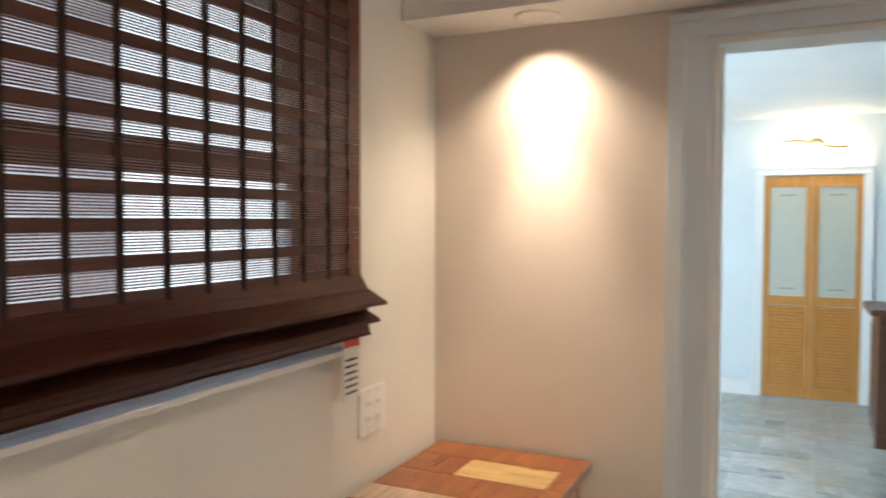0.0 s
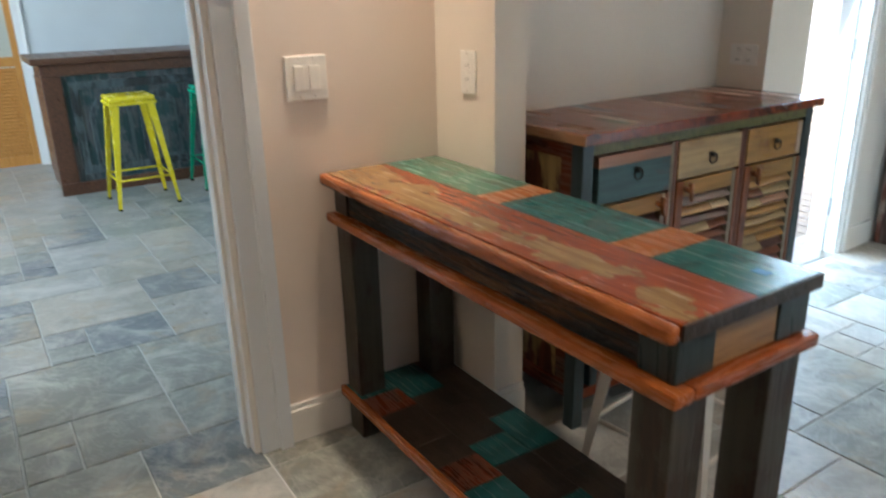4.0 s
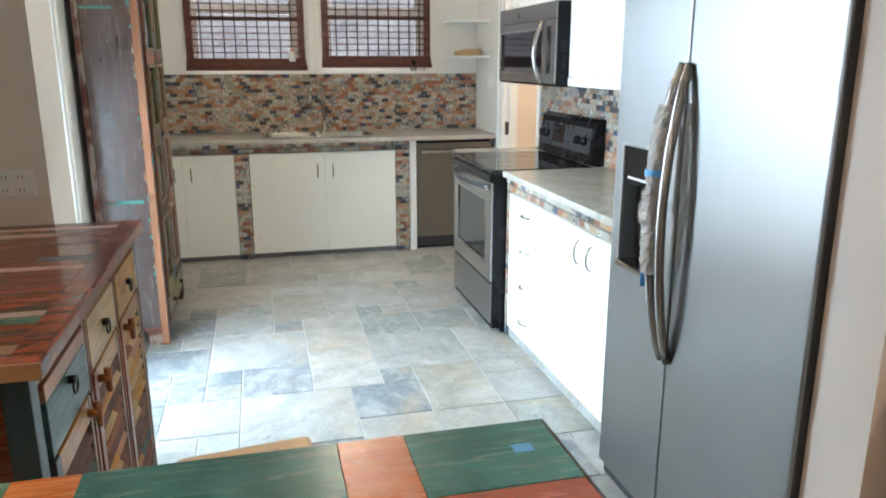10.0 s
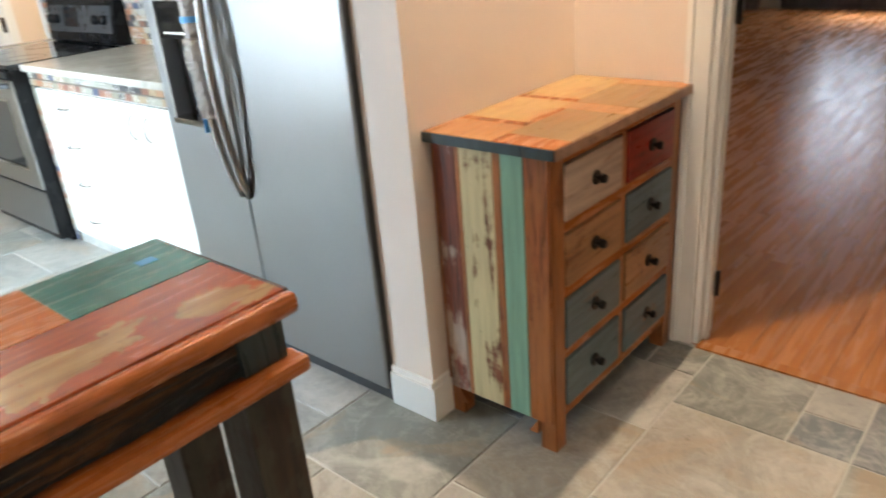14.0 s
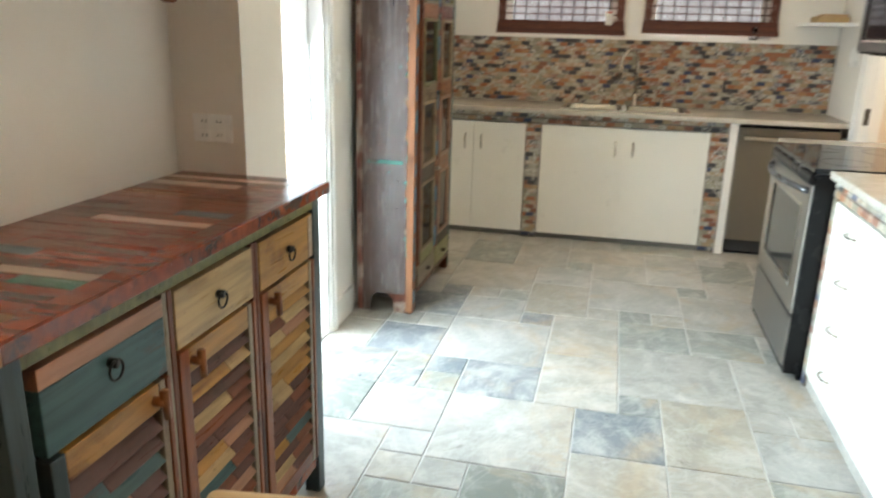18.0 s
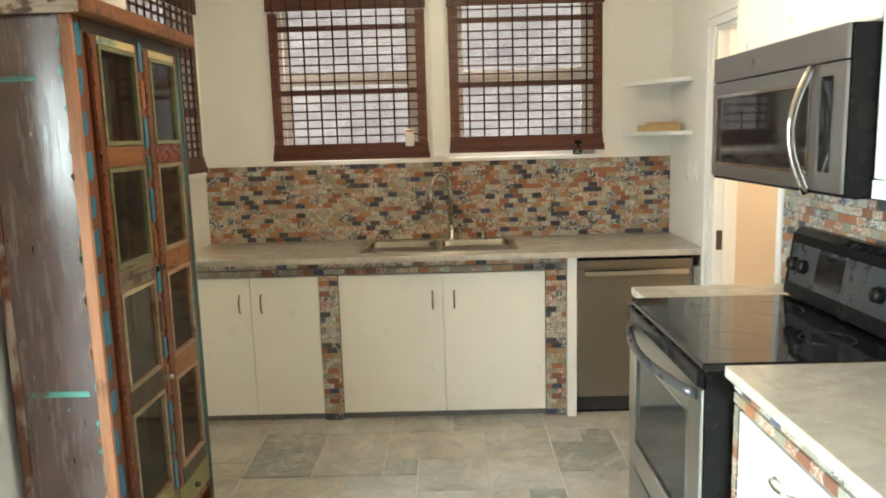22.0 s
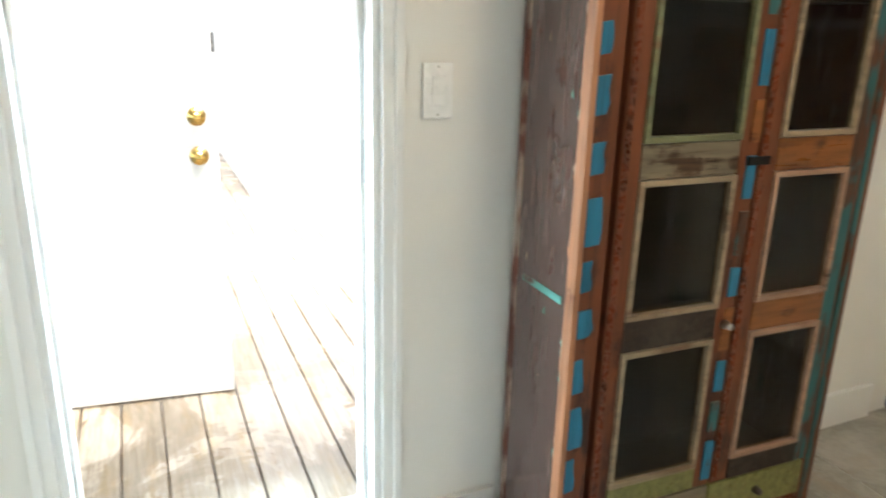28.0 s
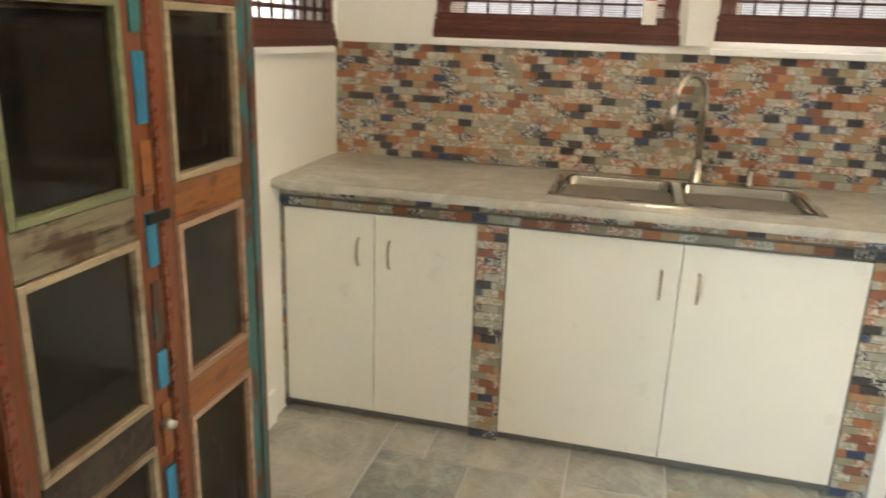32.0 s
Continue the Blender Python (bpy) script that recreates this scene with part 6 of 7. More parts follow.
# ---- tall cabinet with glass doors ----
def tall_cabinet():
    x0, x1, y0, y1, z1 = 0.118, 0.415, -2.287, -1.442, 1.905
    t = thing("display_cabinet", "tall reclaimed wood cabinet with eight glass panes and peeling paint", "cabinet", at=((x0 + x1) / 2, (y0 + y1) / 2, 0))
    rnd = random.Random(21)
    part("side_panel", block(x0 + 0.031, y0, 0.1, x1 - 0.037, y0 + 0.02, z1), wood_purple_z, t, "purple-brown weathered side panel")
    part("side_panel", block(x0 + 0.031, y1 - 0.02, 0.1, x1 - 0.037, y1, z1), wood_purple_z, t)
    # back coloured near-black for the shade behind the panes
    part("back_panel", block(x0, y0 + 0.021, 0.085, x0 + 0.016, y1 - 0.021, z1), inside_shade, t)
    for z in (0.2, 0.63, 1.07, 1.46, 1.885):
        part("shelf", block(x0 + 0.017, y0 + 0.021, z - 0.02, x1 - 0.04, y1 - 0.021, z), wood_dark, t)
    for y in (y0 - 0.002, y1 - 0.038):
        part("leg", block(x0, y, 0, x0 + 0.03, y + 0.04, z1, 0.004), wood_rust_z, t)
        foot = prism([(x0 + 0.031, 0.0), (x0 + 0.07, 0.0), (x0 + 0.078, 0.075), (x0 + 0.105, 0.1), (x0 + 0.031, 0.1)], y + 0.002, y + 0.022, "y")
        part("foot", foot, wood_purple_z, t, "flared foot")
        foot = prism([(x1 - 0.1, 0.0), (x1 - 0.037, 0.0), (x1 - 0.037, 0.1), (x1 - 0.135, 0.1), (x1 - 0.108, 0.075)], y + 0.002, y + 0.022, "y")
        part("foot", foot, wood_rust_z, t, "flared foot")
    # front posts with peeled edge and blue blocks
    for y, s in ((y0 - 0.004, 1), (y1 - 0.046, -1)):
        post = part("post", block(x1 - 0.036, y, 0, x1 - 0.004, y + (0.074 if s > 0 else 0.05), z1, 0.003), wood_stile_z, t)
        if s > 0:
            part("peeled_edge", block(x1 - 0.0365, y - 0.003, 0.01, x1 - 0.001, y + 0.013, z1 - 0.002, 0.003), wood_peel_z, post, "bare peach-coloured edge")
            z = 0.05
            while z < z1 - 0.06:
                h, w = rnd.uniform(0.065, 0.11), rnd.uniform(0.026, 0.042)
                jag = [(y + 0.014, z), (y + 0.014 + w * rnd.uniform(0.6, 1), z + 0.004), (y + 0.014 + w, z + h * 0.3), (y + 0.014 + w * rnd.uniform(0.75, 1), z + h * 0.65), (y + 0.014 + w * rnd.uniform(0.7, 1), z + h), (y + 0.014, z + h - 0.004)]
                part("inlay", prism(jag, x1 - 0.005, x1 - 0.001, "x"), wood_blue, post, "chipped bright blue paint")
                z += h + rnd.uniform(0.025, 0.055)
        else:
            part("inlay", block(x1 - 0.004, y + 0.012, 0.02, x1 + 0.001, y + 0.028, z1 - 0.02, 0.001), wood_deepteal_z, post, "teal painted strip")
    # chips of aqua paint along the side
    part("paint_strip", block(x0 + 0.06, y0 - 0.0015, 0.772, x1 - 0.06, y0 - 0.0003, 0.79), wood_aqua, t, "aqua paint remains")
    part("paint_strip", block(x0 + 0.03, y0 - 0.0015, 1.72, x1 - 0.12, y0 - 0.0003, 1.735), wood_aqua, t, "aqua paint remains")
    for i in range(64):
        z, w, h = rnd.uniform(0.25, 1.87), rnd.uniform(0.003, 0.014), rnd.uniform(0.008, 0.06)
        e = x1 - 0.037
        if rnd.random() < 0.2:
            e = rnd.uniform(x0 + 0.06, x1 - 0.06)
            w, h = w * 0.6, h * 0.4
        flake = prism([(e, z), (e - w * 0.6, z + h * 0.1), (e - w, z + h * 0.45), (e - w * rnd.uniform(0.3, 0.8), z + h * 0.75), (e - w * 0.2, z + h)], y0 - 0.0012, y0 - 0.0003, "y")
        part("paint_flake", flake, rnd.choice((wood_aqua, wood_aqua, wood_peel_z, wood_pink_x)), t)
    # cornice
    part("cornice", block(x0 - 0.005, y0 - 0.035, z1, x1 + 0.055, y1 + 0.035, z1 + 0.05, 0.016), wood_cornice, t, "brown-orange cornice")
    part("cornice_side", block(x0 - 0.004, y0 - 0.04, z1 - 0.004, x1 + 0.04, y0 - 0.0355, z1 + 0.048, 0.001), wood_chipped, t, "chipped pale side moulding")
    part("top_rail", block(x1 - 0.03, y0 + 0.05, 1.865, x1 - 0.002, y1 - 0.05, z1 - 0.001), wood_dark, t)
    part("bottom_rail", block(x1 - 0.03, y0 + 0.05, 0.085, x1 - 0.002, y1 - 0.05, 0.118), wood_red, t)
    for ya, yb in ((-2.205, -1.834), (-1.826, -1.495)):
        part("plinth_drawer", block(x1 - 0.02, ya, 0.12, x1 + 0.004, yb, 0.225, 0.003), wood_grey_x if ya < -2 else wood_green, t, "worn plinth board")
        kn = part("knob", rod(bmesh.new(), (x1 + 0.004, (ya + yb) / 2, 0.172), (x1 + 0.024, (ya + yb) / 2, 0.172), 0.012, 0.009), iron_rust, t, "", True)
    # two doors of four panes
    ym = -1.83
    rows = [(0.292, 0.655), (0.735, 1.06), (1.14, 1.46), (1.53, 1.835)]
    for di, (ya, yb) in enumerate(((-2.205, -1.834), (-1.826, -1.49))):
        a, b = (-2.155, -1.887) if di == 0 else (-1.772, -1.532)
        d = part("door", block(x1 - 0.024, ya, 0.23, x1 + 0.002, a - 0.001, 1.862, 0.002), wood_stile_z, t, "door with four glass panes")
        part("stile", block(x1 - 0.024, b + 0.001, 0.23, x1 + 0.002, yb, 1.862, 0.002), wood_stile_z if di == 0 else wood_deepteal_z, d)
        part("stile_inlay", block(x1 + 0.002, ya + 0.003, 0.24, x1 + 0.006, ya + 0.017, 1.85, 0.001), wood_red, d)
        z = 0.25
        k = 0
        while z < 1.8:
            h = rnd.uniform(0.07, 0.12)
            if di == 0:
                part("inlay", block(x1 + 0.002, yb - 0.03, z, x1 + 0.007, yb - 0.002, z + h, 0.001), (wood_blue, wood_deepteal_z, wood_blue, wood_rail_x)[k % 4], d)
            z += h + 0.03
            k += 1
        edges = [0.23] + [(rows[i][1] + rows[i + 1][0]) / 2 for i in range(3)] + [1.862]
        for i, (za, zb) in enumerate(rows):
            if i:
                m = ((wood_dark, wood_rail_x), (wood_grey_x, wood_rail_x), (wood_rail_x, wood_red))[i - 1][di]
                part("door_rail", block(x1 - 0.022, a, rows[i - 1][1] + 0.002, x1 + 0.003, b, za - 0.002, 0.002), m, d)
            fm = ((wood_frame, wood_frame, wood_sage_y, wood_sage_y), (wood_blush, wood_blush, wood_frame, wood_sage_y))[di][i]
            part("pane_frame", ring(bmesh.new(), x1 - 0.016, a, za, x1 + 0.008, b, zb, 0.014, "yz", 0.002), fm, d)
            g = part("pane", block(x1 - 0.008, a + 0.014, za + 0.014, x1 - 0.004, b - 0.014, zb - 0.014), cabinet_glass, d)
            g.visible_shadow = False
        part("door_rail", block(x1 - 0.022, a, 0.231, x1 + 0.005, b, 0.29, 0.002), wood_green if di == 0 else wood_dark, d, "olive lower rail" if di == 0 else "")
        part("door_rail", block(x1 - 0.022, a, 1.837, x1 + 0.004, b, 1.862, 0.001), wood_cream_rail, d, "cream and teal top rail")
    k = part("latch", rod(bmesh.new(), (x1 + 0.004, ym - 0.03, 0.69), (x1 + 0.03, ym - 0.03, 0.69), 0.012, 0.008), zinc, t, "small steel latch knob", True)
    part("latch_bar", block(x1 + 0.006, ym - 0.035, 1.08, x1 + 0.012, ym + 0.03, 1.1, 0.002), iron_black, t)


tall_cabinet()

# ---- stove run ----
def stove_run():
    x0, x1 = FX - 0.03, 2.785
    # worktops either side of the range
    for a, b, lab in ((-3.985, -2.56, "pale greige stone worktop beside the range"), (-1.762, -1.55, "narrow stone worktop strip beyond the range")):
        tagged(solid("worktop", block(x0, a, 0.884, x1, b, CT, 0.003), quartz), lab, "worktop")
    for a, b in ((-3.985, -2.562), (-1.762, -1.552)):
        t = thing("counter_apron", "tiled band under the worktop", "counter front", at=(FX, (a + b) / 2, 0.85))
        part("core", block(FX + 0.002, a, 0.811, FX + 0.03, b, 0.883), mosaic_grout, t)
        joined_tiles(t, "tiles", a, b, 0.811, 0.883, "x", FX + 0.002, -1)
    t = thing("base_cabinet", "white base cabinet with four drawers and double door", "cabinet", at=(2.5, -3.3, 0))
    part("body", block(FX + 0.02, -3.985, 0.06, x1, -2.585, 0.81), cabinet_white, t)
    part("toe_kick", block(FX + 0.012, -3.985, 0.0, FX + 0.03, -2.563, 0.06), slate, t, "grey tiled toe kick")
    part("pier", block(FX + 0.002, -2.595, 0, x1, -2.564, 0.81), mosaic_grout, t)
    joined_tiles(t, "tiles", -2.595, -2.564, 0.01, 0.81, "x", FX + 0.002, -1)
    zs = [0.062, 0.255, 0.44, 0.628, 0.806]
    for a, b in zip(zs, zs[1:]):
        d = part("drawer", block(FX - 0.001, -3.12, a, FX + 0.019, -2.598, b - 0.004, 0.002), cabinet_white, t)
        bow_handle(d, (FX, -2.87, (a + b) / 2 + 0.01), (0, 1, 0), (-1, 0, 0))
    for a, b, h in ((-3.558, -3.124, -3.5), (-3.98, -3.561, -3.617)):
        d = part("door", block(FX - 0.001, a, 0.062, FX + 0.019, b, 0.802, 0.002), cabinet_white, t)
        bow_handle(d, (FX, h, 0.705), (0, 0, 1), (-1, 0, 0))
    t = thing("base_cabinet", "narrow white base cabinet beyond the range", "cabinet", at=(2.5, -1.68, 0))
    part("body", block(FX, -1.762, 0.06, x1, -1.552, 0.81), cabinet_white, t)
    part("toe_kick", block(FX + 0.03, -1.762, 0, x1, -1.552, 0.06), board_dark, t)


stove_run()


def range_cooker():
    y0, y1 = -2.554, -1.768
    t = thing("range_cooker", "stainless electric range with black glass hob and back panel", "cooker", at=(2.46, (y0 + y1) / 2, 0))
    part("body", block(2.1405, y0, 0.03, 2.775, y1, 0.895), black_plastic, t, "black enamelled body")
    part("hob", block(2.13, y0 - 0.002, 0.897, 2.70, y1 + 0.002, 0.919, 0.004), black_glass, t, "black glass hob")
    for x, y, r in ((2.3, -2.35, 0.1), (2.3, -1.97, 0.075), (2.56, -2.35, 0.075), (2.56, -1.97, 0.1)):
        circle = [(x + r * math.cos(q), y + r * math.sin(q), 0.919) for q in np.linspace(0, math.tau, 41)]
        part("burner_ring", pipe(circle, 0.0008, 4), grey_panel, t)
    part("front_lip", block(2.118, y0, 0.85, 2.14, y1, 0.896, 0.008), black_plastic, t)
    d = part("oven_door", ring(bmesh.new(), 2.128, y0 + 0.006, 0.30, 2.14, y1 - 0.006, 0.845, 0.1, "yz", 0.003), steel, t, "stainless oven door")
    part("oven_window", block(2.134, y0 + 0.106, 0.40, 2.1398, y1 - 0.106, 0.745), oven_glass, d, "dark oven window")
    part("window_trim", ring(bmesh.new(), 2.125, y0 + 0.098, 0.392, 2.1345, y1 - 0.098, 0.753, 0.012, "yz", 0.002), chrome, d)
    pts = [(2.122 - 0.055 * math.sin(q), y0 + 0.03 + (y1 - y0 - 0.06) * q / math.pi, 0.822) for q in np.linspace(0, math.pi, 15)]
    part("oven_handle", pipe([(a if i not in (0, 14) else 2.128, b, c) for i, (a, b, c) in enumerate(pts)], 0.014, 12), grey_panel, d, "dark curved bar handle", True)
    part("storage_drawer", block(2.13, y0 + 0.006, 0.06, 2.14, y1 - 0.006, 0.285, 0.004), steel_side, t, "stainless storage drawer")
    part("plinth", block(2.2, y0 + 0.01, 0.0, 2.7, y1 - 0.01, 0.03), black_plastic, t)
    # sloping control panel
    prof = [(2.72, 0.915), (2.69, 0.93), (2.72, 1.15), (2.745, 1.17), (2.776, 1.17), (2.776, 0.915)]
    b = prism([(x, z) for x, z in prof], y0, y1, "y")
    panel = part("back_panel", b, black_plastic, t, "black back panel")
    nx = Vector((-0.22, 0, 0.03)).normalized()

    def on_panel(u0, u1, s0, s1, d0, d1, bev=0.001):
        base0, base1 = Vector((2.69, 0, 0.93)), Vector((2.72, 0, 1.15))
        ax = (base1 - base0)
        m = Matrix(((ax.x, 0, nx.x, base0.x), (ax.y, 1, nx.y, base0.y), (ax.z, 0, nx.z, base0.z), (0, 0, 0, 1)))
        bm = block(s0, u0, d0, s1, u1, d1)
        bmesh.ops.transform(bm, matrix=m, verts=bm.verts)
        return bm
    part("control_face", on_panel(y0 + 0.04, y1 - 0.03, 0.22, 0.85, 0.0, 0.004), grey_panel, panel, "grey control face")
    part("display", on_panel(-2.15, -1.98, 0.34, 0.8, 0.004, 0.006), black_glass, panel)
    for yy in (-2.45, -2.36, -1.9, -1.83):
        c = Vector((2.69, yy, 0.93)) + Vector((0.03, 0, 0.22)) * 0.52
        part("dial", rod(bmesh.new(), c + nx * 0.004, c + nx * 0.028, 0.026, 0.022, 20), black_plastic, panel, "black control dial", True)


range_cooker()


def microwave():
    x0, y0, y1, z0, z1 = 2.437, -2.608, -1.7, 1.352, 1.775
    t = thing("microwave_oven", "stainless over-range microwave with bowed handle", "microwave", at=(2.6, (y0 + y1) / 2, z0))
    part("body", block(x0 + 0.012, y0, z0, 2.787, y1, z1, 0.002), black_plastic, t, "black case")
    part("top_strip", block(x0, y0 + 0.002, z1 - 0.085, x0 + 0.0115, y1 - 0.002, z1, 0.004), steel_side, t, "stainless vent strip")
    part("emblem", rod(bmesh.new(), (x0 - 0.001, -2.05, z1 - 0.045), (x0 + 0.001, -2.05, z1 - 0.045), 0.014), chrome, t)
    d = part("door", ring(bmesh.new(), x0, y0 + 0.13, z0 + 0.01, x0 + 0.0115, y1 - 0.002, z1 - 0.088, 0.05, "yz", 0.003), steel_side, t, "stainless door frame")
    part("door_window", block(x0 + 0.006, y0 + 0.18, z0 + 0.06, x0 + 0.0118, y1 - 0.052, z1 - 0.138), black_glass, d, "black door glass")
    part("window_trim", ring(bmesh.new(), x0 - 0.003, y0 + 0.172, z0 + 0.052, x0 + 0.006, y1 - 0.044, z1 - 0.13, 0.01, "yz", 0.001), chrome, d)
    part("control_column", block(x0, y0 + 0.002, z0 + 0.01, x0 + 0.0115, y0 + 0.128, z1 - 0.088, 0.003), steel_side, t, "stainless control column")
    part("key_panel", block(x0 - 0.002, y0 + 0.06, z0 + 0.06, x0 + 0.001, y0 + 0.115, z1 - 0.12), black_glass, t)
    pts = [(x0 - 0.004 - 0.05 * math.sin(q), y0 + 0.165, z0 + 0.0 + 0.335 * q / math.pi) for q in np.linspace(0, math.pi, 13)]
    part("handle", pipe(pts, 0.011, 10), nickel, d, "bowed satin handle", True)
    part("grille", block(x0 + 0.05, y0 + 0.03, z0 - 0.006, 2.7, y1 - 0.03, z0 - 0.0005), black_plastic, t)


microwave()
t = thing("wall_cabinet", "white wall cabinet between microwave and refrigerator", "cabinet", at=(2.6, -3.3, 1.37))
part("body", block(2.535, -3.985, 1.365, 2.787, -2.612, 2.015), cabinet_white, t)
for a, b in ((-3.983, -3.3), (-3.297, -2.614)):
    part("door", block(2.515, a, 1.4, 2.534, b, 2.01, 0.002), cabinet_white, t)
part("light_rail", block(2.512, -3.985, 1.352, 2.534, -2.612, 1.397, 0.002), trim_white, t, "white light rail")
t = thing("wall_cabinet", "white wall cabinet above the microwave", "cabinet", at=(2.6, -2.2, 1.77))
part("body", block(2.535, -2.61, 1.78, 2.787, -1.7, 2.015), cabinet_white, t)
part("door", block(2.515, -2.608, 1.782, 2.534, -1.702, 2.01, 0.002), cabinet_white, t)
solid("backsplash_panel", block(2.778, -3.985, CT + 0.001, 2.7815, -1.56, 1.36), mosaic_grout, "tiled backsplash behind the range", "backsplash", "", "structure")
BASE["backsplash_panel"] = Matrix.Identity(4)
joined_tiles(bpy.data.objects["backsplash_panel"], "tiles", -3.985, -1.56, CT + 0.002, 1.36, "x", 2.778, -1)


def fridge():
    xf, y0, y1, ym, z1 = 2.1, -4.958, -3.995, -4.39, 1.757
    t = thing("refrigerator", "stainless side-by-side refrigerator with wrapped door handle", "refrigerator", at=(2.45, (y0 + y1) / 2, 0))
    part("body", block(xf + 0.085, y0 + 0.012, 0.02, 2.775, y1 - 0.012, z1 - 0.012, 0.002), dark_gasket, t, "dark grey case")
    part("gasket", block(xf + 0.07, y0 + 0.002, 0.06, xf + 0.0845, y1 - 0.008, z1 - 0.008), black_plastic, t)
    part("hinge_cover", block(xf + 0.02, y0 + 0.02, z1 + 0.001, xf + 0.12, y0 + 0.1, z1 + 0.02, 0.004), dark_gasket, t)
    part("hinge_cover", block(xf + 0.02, y1 - 0.1, z1 + 0.001, xf + 0.12, y1 - 0.02, z1 + 0.02, 0.004), dark_gasket, t)
    part("door", block(xf, y0 + 0.003, 0.05, xf + 0.069, ym - 0.003, z1, 0.008), fridge_steel, t, "stainless refrigerator door")
    part("door_edge", block(xf + 0.006, y0, 0.055, xf + 0.068, y0 + 0.0029, z1 - 0.005), dark_gasket, t, "dark door edge")
    # freezer door with an opening for the dispenser
    dy0, dy1, dz0, dz1 = -4.272, -4.055, 0.825, 1.215
    bm = bmesh.new()
    box(bm, xf, ym + 0.003, 0.05, xf + 0.069, dy0, z1, 0.006)
    box(bm, xf, dy1, 0.05, xf + 0.069, y1, z1, 0.006)
    box(bm, xf, dy0 - 0.006, 0.05, xf + 0.069, dy1 + 0.006, dz0, 0.001)
    box(bm, xf, dy0 - 0.006, dz1, xf + 0.069, dy1 + 0.006, z1, 0.001)
    fz = part("freezer_door", bm, fridge_steel, t, "stainless freezer door with dispenser")
    part("dispenser_back", block(xf + 0.06, dy0, dz0, xf + 0.068, dy1, dz1), grey_panel, fz)
    part("dispenser_head", block(xf + 0.002, dy0 + 0.002, dz1 - 0.12, xf + 0.058, dy1 - 0.002, dz1 - 0.002, 0.003), black_glass, fz, "black dispenser panel")
    part("dispenser_label", block(xf + 0.0005, dy0 + 0.03, dz1 - 0.106, xf + 0.0018, dy1 - 0.03, dz1 - 0.098), paper_white, fz)
    part("dispenser_tray", block(xf - 0.012, dy0 - 0.004, dz0 - 0.012, xf + 0.058, dy1 + 0.004, dz0 + 0.008, 0.004), chrome, fz)
    part("dispenser_trim", ring(bmesh.new(), xf - 0.004, dy0 - 0.008, dz0 - 0.01, xf - 0.0005, dy1 + 0.008, dz1 + 0.008, 0.01, "yz", 0.001), zinc, fz)
    part("emblem", rod(bmesh.new(), (xf - 0.002, y0 + 0.3, 1.66), (xf, y0 + 0.3, 1.66), 0.016), chrome, t)
    part("grille", block(xf + 0.02, y0 + 0.01, 0.0, xf + 0.07, y1 - 0.01, 0.046), dark_gasket, t, "dark kick grille")
    for yy, s in ((ym - 0.035, -1), (ym + 0.035, 1)):
        pts = []
        for q in np.linspace(0, 1, 17):
            bow = math.sin(q * math.pi) ** 0.7
            pts.append((xf - 0.004 - 0.062 * bow, yy + s * 0.012 * bow - s * 0.018, 0.6 + 0.87 * q))
        h = part("handle", pipe(pts, 0.0145, 12), steel_dark, t, "dark bowed steel handle", True)
        if s > 0:
            wrap = [p for p in pts if 0.82 < p[2] < 1.4]
            fine = []
            bm = bmesh.new()
            loops = []
            steps, sides = 84, 18
            for i in range(steps + 1):
                q = i / steps * (len(wrap) - 1)
                k = min(int(q), len(wrap) - 2)
                c = Vector(wrap[k]).lerp(Vector(wrap[k + 1]), q - k)
                fine.append(tuple(c))
                base = 0.023 + 0.006 * noise.noise(Vector((0.3, 2.0, c.z * 14))) + (0.007 if 0.3 < i / steps < 0.5 else 0.0)
                loops.append([])
                for e in range(sides):
                    u = e / sides * math.tau
                    way = Vector((math.cos(u), math.sin(u), 0))
                    pleat = abs(noise.noise(Vector((way.x * 1.6, way.y * 1.6, c.z * 34)))) * 0.013 + abs(noise.noise(Vector((way.x * 3, way.y * 3, c.z * 85)))) * 0.005
                    loops[-1].append(bm.verts.new(c + way * (base * (0.8 if i in (0, steps) else 1) + pleat)))
            for a, b in zip(loops, loops[1:]):
                for e in range(sides):
                    bm.faces.new((a[e], a[(e + 1) % sides], b[(e + 1) % sides], b[e]))
            part("bubble_wrap", bm, bubble_wrap, t, "crumpled clear wrapping round the handle")
            c = fine[len(fine) * 3 // 5]
            part("tape_band", rod(bmesh.new(), (c[0], c[1], c[2] - 0.009), (c[0], c[1], c[2] + 0.009), 0.031, sides=16), blue_tape, t, "blue masking tape")
            c = fine[0]
            part("tape_tail", block(c[0] - 0.012, c[1] + 0.028, c[2] - 0.05, c[0] + 0.004, c[1] + 0.03, c[2] + 0.02), blue_tape, t)


fridge()

# sink backsplash: 300 tiles as pieces, the rest joined
splash = solid("backsplash", block(0.001, -0.004, CT + 0.001, 2.789, -0.0005, 1.376), mosaic_grout, "printed brick tile backsplash in rust, grey and blue", "backsplash", "", "structure")
spots = []
tile_field(None, 0.002, 2.787, CT + 0.002, 1.376, lambda a, b, z: spots.append((a, b, z)))
mids = sorted(spots, key=lambda s: (abs((s[0] + s[1]) / 2 - 1.3), s[2]))
far = bmesh.new()
count = 0
for a, b, z in mids:
    if b - a > TILE_W * 0.98 and count < 300:
        bits("mosaic_tile", brick_mesh, [Matrix.Translation(((a + b) / 2, -0.0075, z))], splash)
        count += 1
    else:
        box(far, a + 0.001, -0.0115, z - TILE_H / 2 + 0.001, b - 0.001, -0.0035, z + TILE_H / 2 - 0.001)
tagged(part("mosaic_rest", far, mosaic_joined, splash), kind="stuff")

